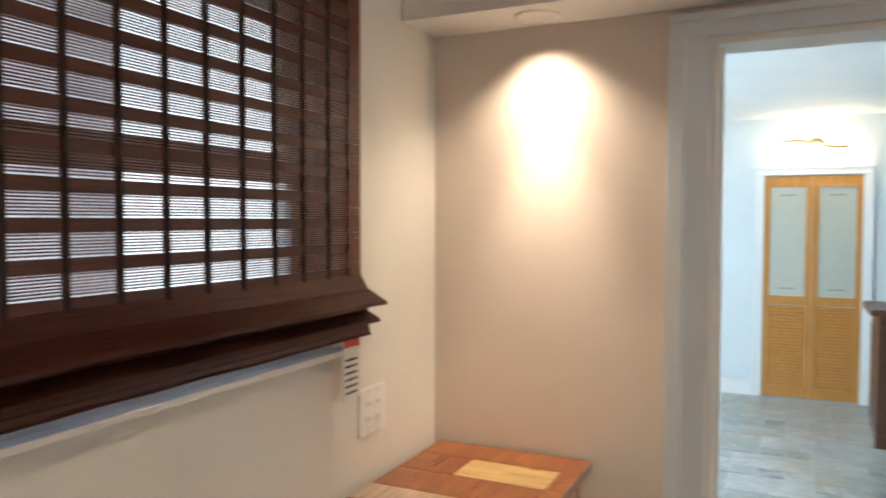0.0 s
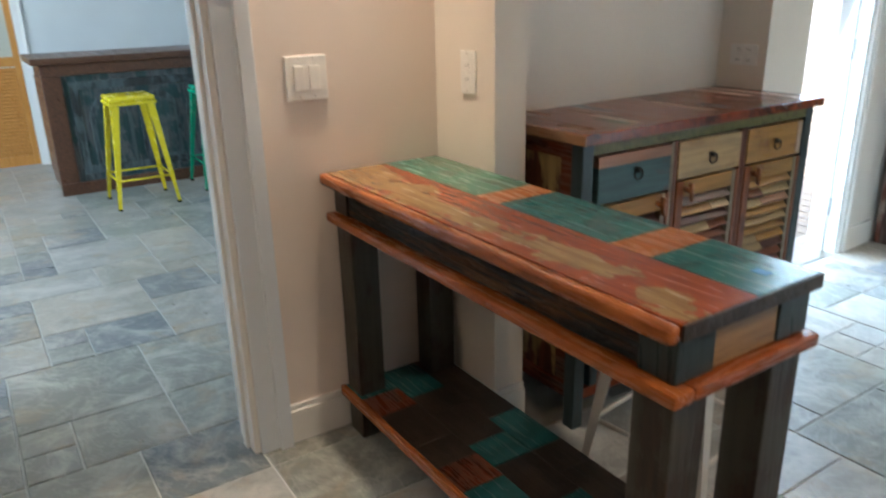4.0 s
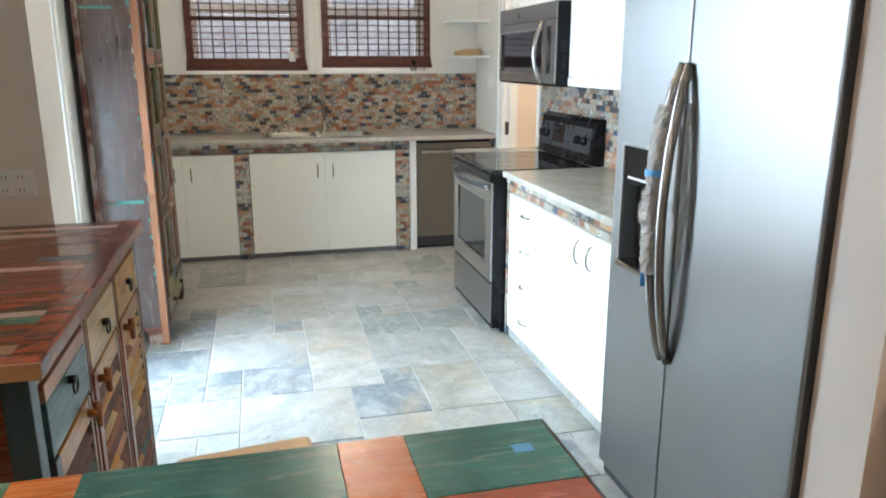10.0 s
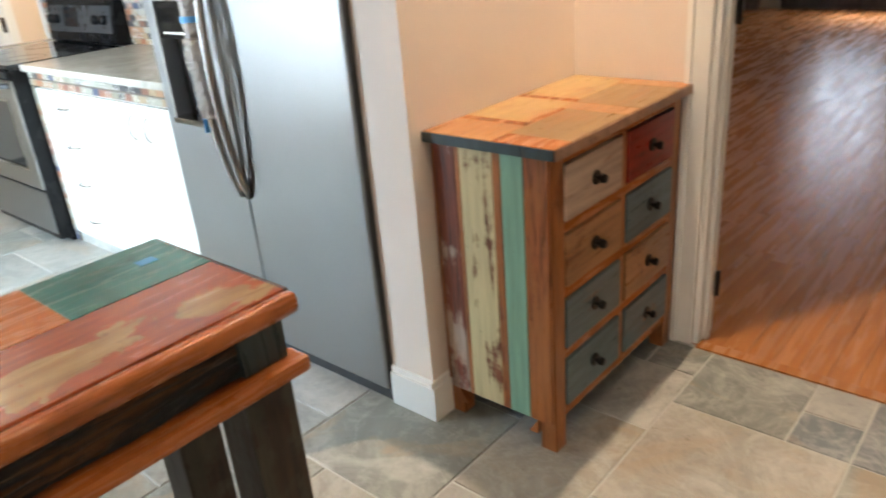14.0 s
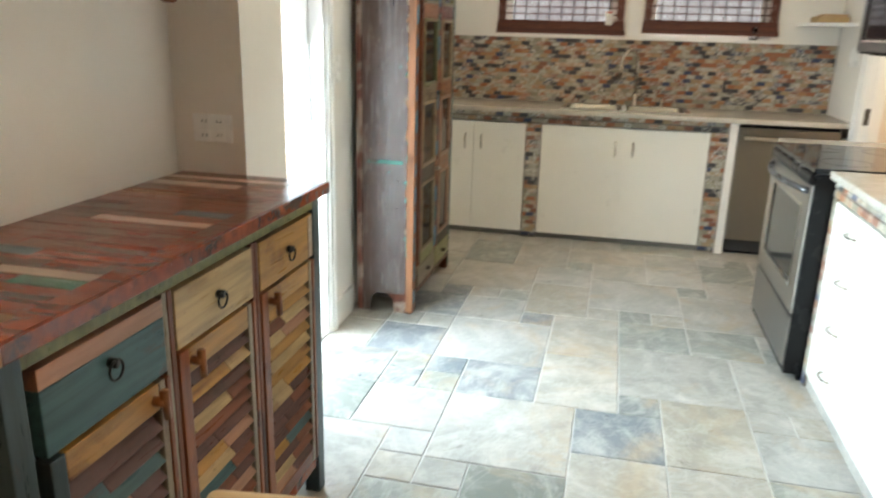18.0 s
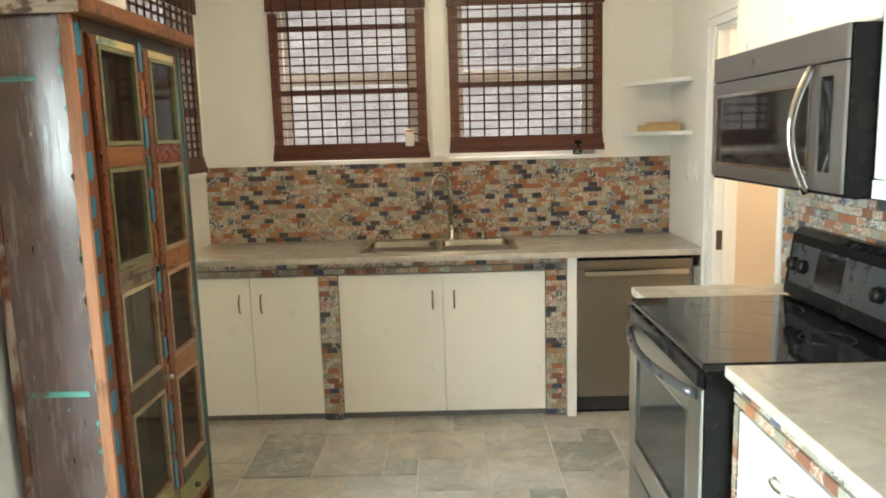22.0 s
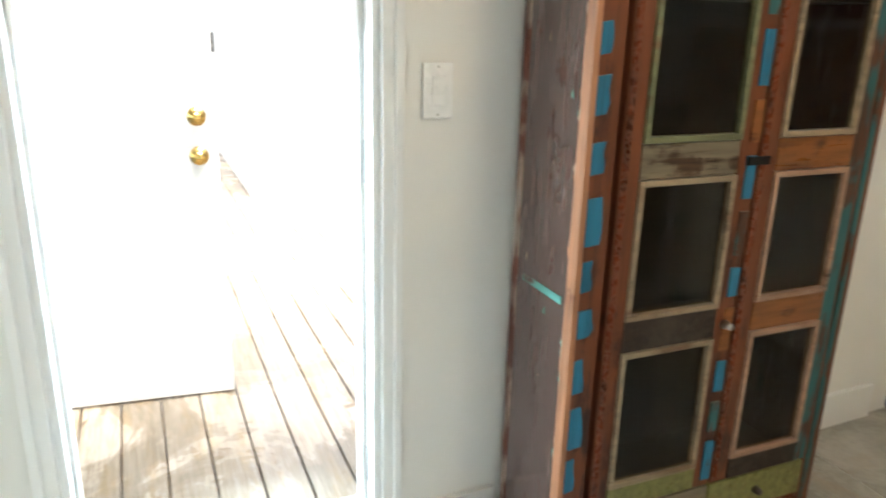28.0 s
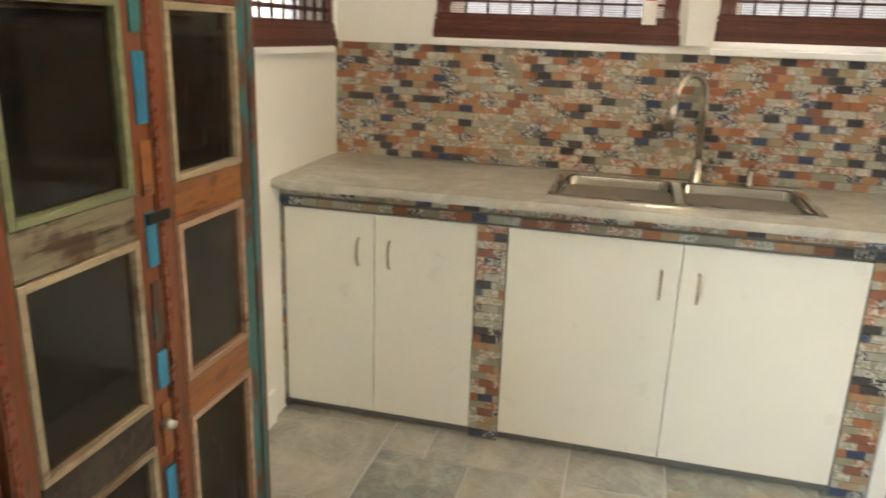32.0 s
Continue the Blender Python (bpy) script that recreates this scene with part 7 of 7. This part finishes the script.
# ---- back door, deck and yard ----
t = thing("door_2", "white half-glazed door swung open over the deck", "door", kind="structure", at=(-1.16, -3.71, -0.055), turn=84.3)
B = BASE[t.name]


def leaf_block(*a):
    bm = block(*a)
    bmesh.ops.transform(bm, matrix=B, verts=bm.verts)
    return bm


LW = 0.85
leaf = part("leaf", leaf_block(0.0, -0.02, 0.01, LW, 0.02, 0.98, 0.002), trim_white, t)
for a, b, c, d in ((0, 0.11, 0.981, 2.03), (LW - 0.11, LW, 0.981, 2.03), (0.1101, LW - 0.1101, 1.92, 2.03), (0.1101, LW - 0.1101, 0.981, 1.0)):
    part("leaf_rail", leaf_block(a, -0.02, c, b, 0.02, d, 0.002), trim_white, t)
g = part("leaf_pane", leaf_block(0.111, -0.004, 1.001, LW - 0.111, 0.004, 1.919), pane_glass, t)
g.visible_shadow = False
for s in (-1, 1):
    for a, b in ((0.1, 0.36), (0.42, LW - 0.1)):
        part("raised_panel", leaf_block(a, s * 0.0205 - 0.001, 0.2, b, s * 0.0205 + 0.0012, 0.82, 0.001), trim_white, t)
    for z, r in ((1.09, 0.024), (0.95, 0.027)):
        bm = rod(bmesh.new(), (LW - 0.065, s * 0.02, z), (LW - 0.065, s * 0.026, z), 0.034)
        rod(bm, (LW - 0.065, s * 0.026, z), (LW - 0.065, s * 0.06, z), r * 0.6, r)
        bmesh.ops.transform(bm, matrix=B, verts=bm.verts)
        part("door_knob" if z < 1 else "dead_bolt", bm, brass, t, "polished brass knob", True)
for z in (0.25, 1.06, 1.85):
    hg = thing("strike_hinge", "grey painted hinge plate on the back door jamb", "hinge", "jamb hinges", at=(-0.01, -2.65, z))
    part("plate", block(-0.054, -2.652, z - 0.05, 0.05, -2.6492, z + 0.05, 0.0005), hinge_paint, hg)
    for dz in (-0.035, 0.0, 0.035):
        part("screw", rod(bmesh.new(), (-0.02 + 0.02 * (dz == 0), -2.6535, z + dz), (-0.02 + 0.02 * (dz == 0), -2.652, z + dz), 0.005, sides=8), iron_rust, hg)
solid("door_sill", block(-0.155, -3.35, -0.05, 0.1, -2.66, 0.006, 0.003), zinc, "metal threshold of the back door", "threshold", "", "structure")
DZ = -0.055
deck = structure("deck", block(-8.99, -3.775, -0.4, -0.16, 6.95, DZ - 0.03), deck_wet, "wet timber deck outside the back door", "deck")
pl = mesh_of("deck_board", block(-8.9, 0.004, -0.028, -0.17, 0.136, 0.0, 0.002), deck_wet)
bits("deck_board", pl, [Matrix.Translation((0, -3.7 + 0.14 * i, DZ)) for i in range(-1, 75)], deck)
t = thing("neighbour_wall", "bright white rendered wall beyond the deck", "building", kind="structure", at=(-6.4, -1.6, DZ))
part("wall", block(-8.6, -2.3, DZ + 0.003, -4.36, 16.0, 3.2), siding, t)
part("coping", block(-8.63, -2.33, 3.2, -4.33, 16.03, 3.26, 0.006), siding, t)
lamp = part("wall_lamp", block(-6.53, -2.36, 1.0, -6.43, -2.301, 1.2, 0.01), iron_black, t, "small black wall lamp")
part("lamp_arm", rod(bmesh.new(), (-6.48, -2.33, 1.2), (-6.48, -2.315, 1.27), 0.008), iron_black, lamp)
structure("ground", block(-60, -60, -0.6, 60, 60, -0.42), foliage, "grass and earth round the house", "ground")
# plain overcast distance seen through the blinds
for nm, b in (("backdrop_north", (-3.0, 6.0, -0.42, 7.5, 6.1, 5.0)), ("backdrop_south", (-4.5, -13.1, -0.42, 5.5, -13.0, 5.0)), ("backdrop_west", (-9.1, -9.0, -0.42, -9.0, 22.0, 5.0))):
    structure(nm, block(*b), distance_bright if nm == "backdrop_west" else distance_glow, "pale overcast distance outside the window", "backdrop")

# ---- room beyond the dining doorway ----
def bifold():
    t = thing("folding_door", "golden pine folding door with etched glass and louvres", "door", at=(HALLX, -6.3, 0))
    for y0, y1 in ((-6.698, -6.302), (-6.298, -5.902)):
        p = part("leaf", block(HALLX - 0.03, y0, 0.012, HALLX + 0.004, y0 + 0.05, 2.03, 0.002), pine, t, "pine leaf")
        part("stile", block(HALLX - 0.03, y1 - 0.05, 0.012, HALLX + 0.004, y1, 2.03, 0.002), pine, p)
        for a, b in ((0.012, 0.1), (0.86, 0.94), (1.93, 2.03)):
            part("rail", block(HALLX - 0.03, y0 + 0.0505, a, HALLX + 0.003, y1 - 0.0505, b, 0.002), pine, p)
        part("etched_pane", block(HALLX - 0.018, y0 + 0.05, 0.94, HALLX - 0.008, y1 - 0.05, 1.93), frosted, p, "pale etched glass")
        for z in (1.0, 1.85):
            part("etching", block(HALLX - 0.0075, y0 + 0.13, z, HALLX - 0.006, y1 - 0.13, z + 0.016), etched_mark, p)
        z = 0.115
        while z < 0.85:
            bm = block(-0.003, y0 + 0.05, -0.016, 0.003, y1 - 0.05, 0.016)
            bmesh.ops.transform(bm, matrix=pose(HALLX - 0.01, 0, z, 0, -35, 0), verts=bm.verts)
            part("louvre", bm, pine, p)
            z += 0.03


bifold()
t = thing("vanity_lamp", "wavy brass track lamp with three lit spots above the folding door", "wall lamp", at=(HALLX, -6.28, 2.31))
part("canopy", rod(bmesh.new(), (HALLX, -6.28, 2.31), (HALLX + 0.03, -6.28, 2.31), 0.055), brass, t, "", True)
part("rail", pipe([(HALLX + 0.06, -6.65 + 0.74 * q, 2.31 + 0.035 * math.sin(q * math.tau)) for q in np.linspace(0, 1, 15)], 0.009), brass, t, "", True)
part("stem", rod(bmesh.new(), (HALLX + 0.03, -6.28, 2.31), (HALLX + 0.06, -6.28, 2.31), 0.012), brass, t)
warm = glow("spot_glow", (1.0, 0.82, 0.5), 13.0)
for y in (-6.58, -6.28, -5.98):
    part("spot", rod(bmesh.new(), (HALLX + 0.07, y, 2.3), (HALLX + 0.1, y, 2.24), 0.03, 0.036), warm, t, "lit spot", True)


def bar():
    x0, x1, y0, y1 = -4.5, -3.93, -5.9, -4.35
    t = thing("bar_counter", "dark carved wooden bar with green panels", "bar counter", at=((x0 + x1) / 2, (y0 + y1) / 2, 0))
    part("top", block(x0 - 0.03, y0 - 0.05, 0.955, x1 + 0.06, y1 + 0.05, 1.0, 0.008), bar_wood, t, "dark brown bar top")
    part("body", block(x0, y0 + 0.02, 0.02, x1 - 0.03, y1 - 0.02, 0.95), bar_wood, t)
    part("plinth", block(x1 - 0.03, y0, 0, x1 + 0.02, y1, 0.09, 0.005), bar_wood, t)
    part("frieze", block(x1 - 0.03, y0, 0.87, x1 + 0.03, y1, 0.954, 0.01), bar_wood, t)
    for y in (y0, y1 - 0.13):
        part("corner_post", block(x1 - 0.03, y, 0.09, x1 + 0.02, y + 0.13, 0.87, 0.008), bar_wood, t)
    part("panel", block(x1 - 0.028, y0 + 0.13, 0.09, x1 - 0.008, y1 - 0.13, 0.87), bar_panel, t, "dark green panel")
    part("panel_frame", ring(bmesh.new(), x1 - 0.008, y0 + 0.17, 0.14, x1 + 0.004, y1 - 0.17, 0.82, 0.06, "yz", 0.004), bar_carved, t, "grey carved frame")
    n = 3
    w = (y1 - y0 - 0.5) / n
    for i in range(n):
        a = y0 + 0.25 + i * w
        c = a + w / 2
        arch = [(a + 0.03, 0.2), (a + w - 0.03, 0.2), (a + w - 0.03, 0.55)] + [(c + (w / 2 - 0.03) * math.cos(q), 0.55 + 0.17 * math.sin(q)) for q in np.linspace(0.15, math.pi - 0.15, 9)] + [(a + 0.03, 0.55)]
        part("arch_panel", prism(arch, x1 - 0.0078, x1 + 0.003, "x"), bar_carved, t, "carved arch")
        inner = [(a + 0.06, 0.23), (a + w - 0.06, 0.23), (a + w - 0.06, 0.54)] + [(c + (w / 2 - 0.06) * math.cos(q), 0.54 + 0.13 * math.sin(q)) for q in np.linspace(0.15, math.pi - 0.15, 9)] + [(a + 0.06, 0.54)]
        part("arch_field", prism(inner, x1 + 0.0032, x1 + 0.009, "x"), bar_panel, t)
    part("side_panel", block(x0 + 0.06, y0 + 0.005, 0.12, x1 - 0.08, y0 + 0.0195, 0.85, 0.004), bar_wood, t)


bar()
stool("bar_stool", -3.43, -5.43, 0.76, yellow_paint, yellow_paint, "bright yellow stamped metal bar stool", "stools", 0, 0.3, 0.06)
stool("bar_stool", -3.62, -4.78, 0.76, green_paint, green_paint, "green stamped metal bar stool", "stools", 0, 0.3, 0.06)
window_unit("window_5", "y", -8.88, -4.2, -1.0, 0.9, 2.3, "wide white window in the room beyond", sgn=-1)

# ---- living room beyond the east doorway ----
window_unit("window_6", "x", 11.5, -5.0, -3.35, 0.75, 2.2, "white living room window with garden view", sgn=1)
window_unit("window_7", "x", 11.5, -6.85, -5.2, 0.75, 2.2, "white living room window with garden view", sgn=1)
for y in (-4.6, -4.2, -3.8):
    solid("window_bar", block(11.56, y - 0.012, 0.79, 11.58, y + 0.012, 2.16), trim_white, "white glazing bar of the living room window", "glazing bar", "", "structure")


def curtain(y0, y1, z0, z1, m, label, folds=9, x=11.4):
    bm = bmesh.new()
    n = folds * 8
    rows = []
    for z in (z0, (z0 + z1) / 2, z1):
        rows.append([bm.verts.new((x + 0.035 * math.sin(i / n * folds * math.tau + z), y0 + (y1 - y0) * i / n, z)) for i in range(n + 1)])
    for a, b in zip(rows, rows[1:]):
        for i in range(n):
            bm.faces.new((a[i], a[i + 1], b[i + 1], b[i]))
    bmesh.ops.solidify(bm, geom=bm.faces[:], thickness=0.004)
    tagged(solid("curtain", bm, m, smooth=True), label, "curtain", "living room curtains")


curtain(-3.75, -3.2, 0.02, 2.4, curtain_cloth, "grey cloth curtain hanging at the window")
curtain(-4.95, -4.55, 0.02, 2.4, curtain_cloth, "grey cloth curtain hanging at the window", 6)
curtain(-5.35, -5.05, 0.02, 2.4, curtain_cloth, "grey cloth curtain hanging at the window", 5)
curtain(-6.9, -6.5, 0.02, 2.4, curtain_cloth, "grey cloth curtain hanging at the window", 6)
curtain(-4.6, -3.7, 0.02, 0.8, sheer_cloth, "thin sheer curtain below the window", 12, 11.44)
curtain(-6.5, -5.3, 0.02, 0.8, sheer_cloth, "thin sheer curtain below the window", 14, 11.44)
curtain(-3.0, -2.72, 0.02, 2.4, curtain_cloth, "dark grey curtain in the corner", 4, 11.2)
tagged(solid("curtain_rod", rod(bmesh.new(), (11.4, -7.0, 2.42), (11.4, -3.1, 2.42), 0.012), iron_black, smooth=True), "black curtain rod on the living room wall", "curtain rod")
t = thing("garden_hedge", "green garden hedge beyond the living room window", "hedge", kind="stuff", at=(16, -5, -0.42))
bm = bmesh.new()
rnd = random.Random(3)
for i in range(900):
    c = Vector((rnd.uniform(15, 17), rnd.uniform(-9, 0), rnd.uniform(-0.4, 2.2) + rnd.random()))
    a = rnd.uniform(0, math.tau)
    s = rnd.uniform(0.1, 0.25)
    d = Vector((rnd.uniform(-1, 1), rnd.uniform(-1, 1), rnd.uniform(-1, 1))).normalized()
    e = d.orthogonal().normalized()
    f = d.cross(e)
    bm.faces.new([bm.verts.new(c + e * s), bm.verts.new(c + f * s * 0.5), bm.verts.new(c - e * s), bm.verts.new(c - f * s * 0.5)])
part("leaves", bm, foliage, t)
# hall door latch
t = thing("door_latch", "dark strike plate on the hall door jamb", "latch", at=(2.8, -1.16, 0.97))
part("plate", block(EX + 0.02, -0.7395, 0.92, EX + 0.06, -0.7385, 1.02), iron_rust, t)

# ---- floor pieces ----
TW = 0.163
GX, GY = 0.80, -3.055
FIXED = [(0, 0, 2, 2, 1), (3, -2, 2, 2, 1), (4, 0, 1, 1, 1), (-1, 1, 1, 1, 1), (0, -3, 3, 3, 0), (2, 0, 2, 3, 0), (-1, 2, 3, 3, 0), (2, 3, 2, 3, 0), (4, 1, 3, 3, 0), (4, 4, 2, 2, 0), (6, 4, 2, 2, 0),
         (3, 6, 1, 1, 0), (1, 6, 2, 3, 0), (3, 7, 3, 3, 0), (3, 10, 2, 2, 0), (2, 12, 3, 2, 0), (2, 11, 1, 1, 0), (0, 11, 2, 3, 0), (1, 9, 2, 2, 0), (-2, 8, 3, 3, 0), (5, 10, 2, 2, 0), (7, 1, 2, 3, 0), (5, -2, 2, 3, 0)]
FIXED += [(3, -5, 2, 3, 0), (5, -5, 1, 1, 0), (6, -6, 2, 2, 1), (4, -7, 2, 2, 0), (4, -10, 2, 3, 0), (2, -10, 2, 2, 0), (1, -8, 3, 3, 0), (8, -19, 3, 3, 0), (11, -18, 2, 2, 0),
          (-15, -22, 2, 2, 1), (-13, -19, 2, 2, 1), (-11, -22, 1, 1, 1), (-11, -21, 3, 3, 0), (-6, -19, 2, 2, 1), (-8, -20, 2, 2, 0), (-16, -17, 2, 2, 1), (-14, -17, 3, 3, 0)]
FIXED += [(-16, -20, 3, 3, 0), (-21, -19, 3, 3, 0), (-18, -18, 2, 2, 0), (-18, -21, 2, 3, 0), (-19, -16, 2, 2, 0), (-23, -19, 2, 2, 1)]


def tile_layout(c0, c1, r0, r1):
    """A modular slate pattern on a square grid: 3x3, 3x2, 2x2 and single tiles; a few known ones first."""
    used = set()
    rnd = random.Random(12)
    out = []
    for c, r, w, h, blue in FIXED:
        cells = {(c + i, r + j) for i in range(w) for j in range(h)}
        if cells & used:
            continue
        used |= cells
        out.append((c, r, w, h, blue))
    for r in range(r0, r1):
        for c in range(c0, c1):
            if (c, r) in used:
                continue
            options = [(3, 3)] * 3 + [(3, 2)] * 4 + [(2, 3)] * 4 + [(2, 2)] * 4 + [(1, 1)]
            rnd.shuffle(options)
            for w, h in options + [(2, 2), (2, 1), (1, 2), (1, 1)]:
                cells = [(c + i, r + j) for i in range(w) for j in range(h)]
                if c + w <= c1 and r + h <= r1 and not any(k in used for k in cells):
                    used.update(cells)
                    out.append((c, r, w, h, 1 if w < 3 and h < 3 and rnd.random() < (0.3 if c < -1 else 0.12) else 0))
                    break
    return out


def tile_mesh(w, h, m):
    g = 0.003
    bm = block(g, g, -0.01, w * TW - g, h * TW - g, 0.0)
    top = [e for e in bm.edges if all(abs(v.co.z) < 1e-6 for v in e.verts)]
    bmesh.ops.bevel(bm, geom=top, offset=0.0025, segments=1, affect="EDGES")
    return mesh_of("tile", bm, m)


tiles = {}
floor_ob = bpy.data.objects["floor"]
near, rest = [], []
for c, r, w, h, blue in tile_layout(-37, 13, -36, 19):
    x, y = GX + c * TW, GY + r * TW
    cx, cy = x + w * TW / 2, y + h * TW / 2
    if cx > 0.0 and cy > -7.5 or cx < 0 and -7.4 < cy < -4.6:
        near.append((abs(cy + 4.0) + (4 if cx < 0 else 0), x, y, w, h, blue))
    elif cx < 0.0 and cy < -3.7:
        rest.append((x, y, w, h))
near.sort()
for _, x, y, w, h, blue in near[:330]:
    if (w, h, blue) not in tiles:
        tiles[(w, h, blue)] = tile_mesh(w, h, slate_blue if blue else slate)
    bits("tile", tiles[(w, h, blue)], [Matrix.Translation((x, y, 0))], floor_ob)
rest += [n[1:5] for n in near[330:]]
bm = bmesh.new()
for x, y, w, h in rest:
    box(bm, x + 0.004, y + 0.004, -0.01, x + w * TW - 0.004, y + h * TW - 0.004, 0.0)
ob = part("tiles_far", bm, slate, floor_ob)
tagged(ob, kind="stuff")
tagged(solid("threshold_strip", block(DE - 0.025, -6.4, -0.002, DE + 0.02, -5.6, 0.006, 0.003), hardwood), "oak threshold strip at the living room doorway", "threshold", kind="structure")

# oak strips of the living room
rnd = random.Random(5)
plank_meshes = {}
living = bpy.data.objects["floor_living"]
count, far_bm = 0, bmesh.new()
y = -6.9
while y < -2.6:
    x = DE + 0.001 - (rnd.random() * 0.8)
    while x < 11.5:
        L = rnd.choice((0.6, 0.8, 1.0, 1.3))
        a, b = max(x, DE + 0.001), min(x + L, 11.5)
        x += L
        if b - a < 0.05:
            continue
        if count < 300 and a < 6.2 and -6.7 < y < -4.6:
            key = round(b - a, 2)
            if key not in plank_meshes:
                plank_meshes[key] = mesh_of("plank", block(0.0006, 0.0006, -0.02, key - 0.0006, 0.0814, 0.0, 0.0), hardwood)
            bits("plank", plank_meshes[key], [Matrix.Translation((a, y, 0.0))], living)
            count += 1
        else:
            box(far_bm, a + 0.0006, y + 0.0006, -0.003, b - 0.0006, y + 0.0814, 0.0)
    y += 0.082
tagged(part("planks_far", far_bm, hardwood, living), kind="stuff")
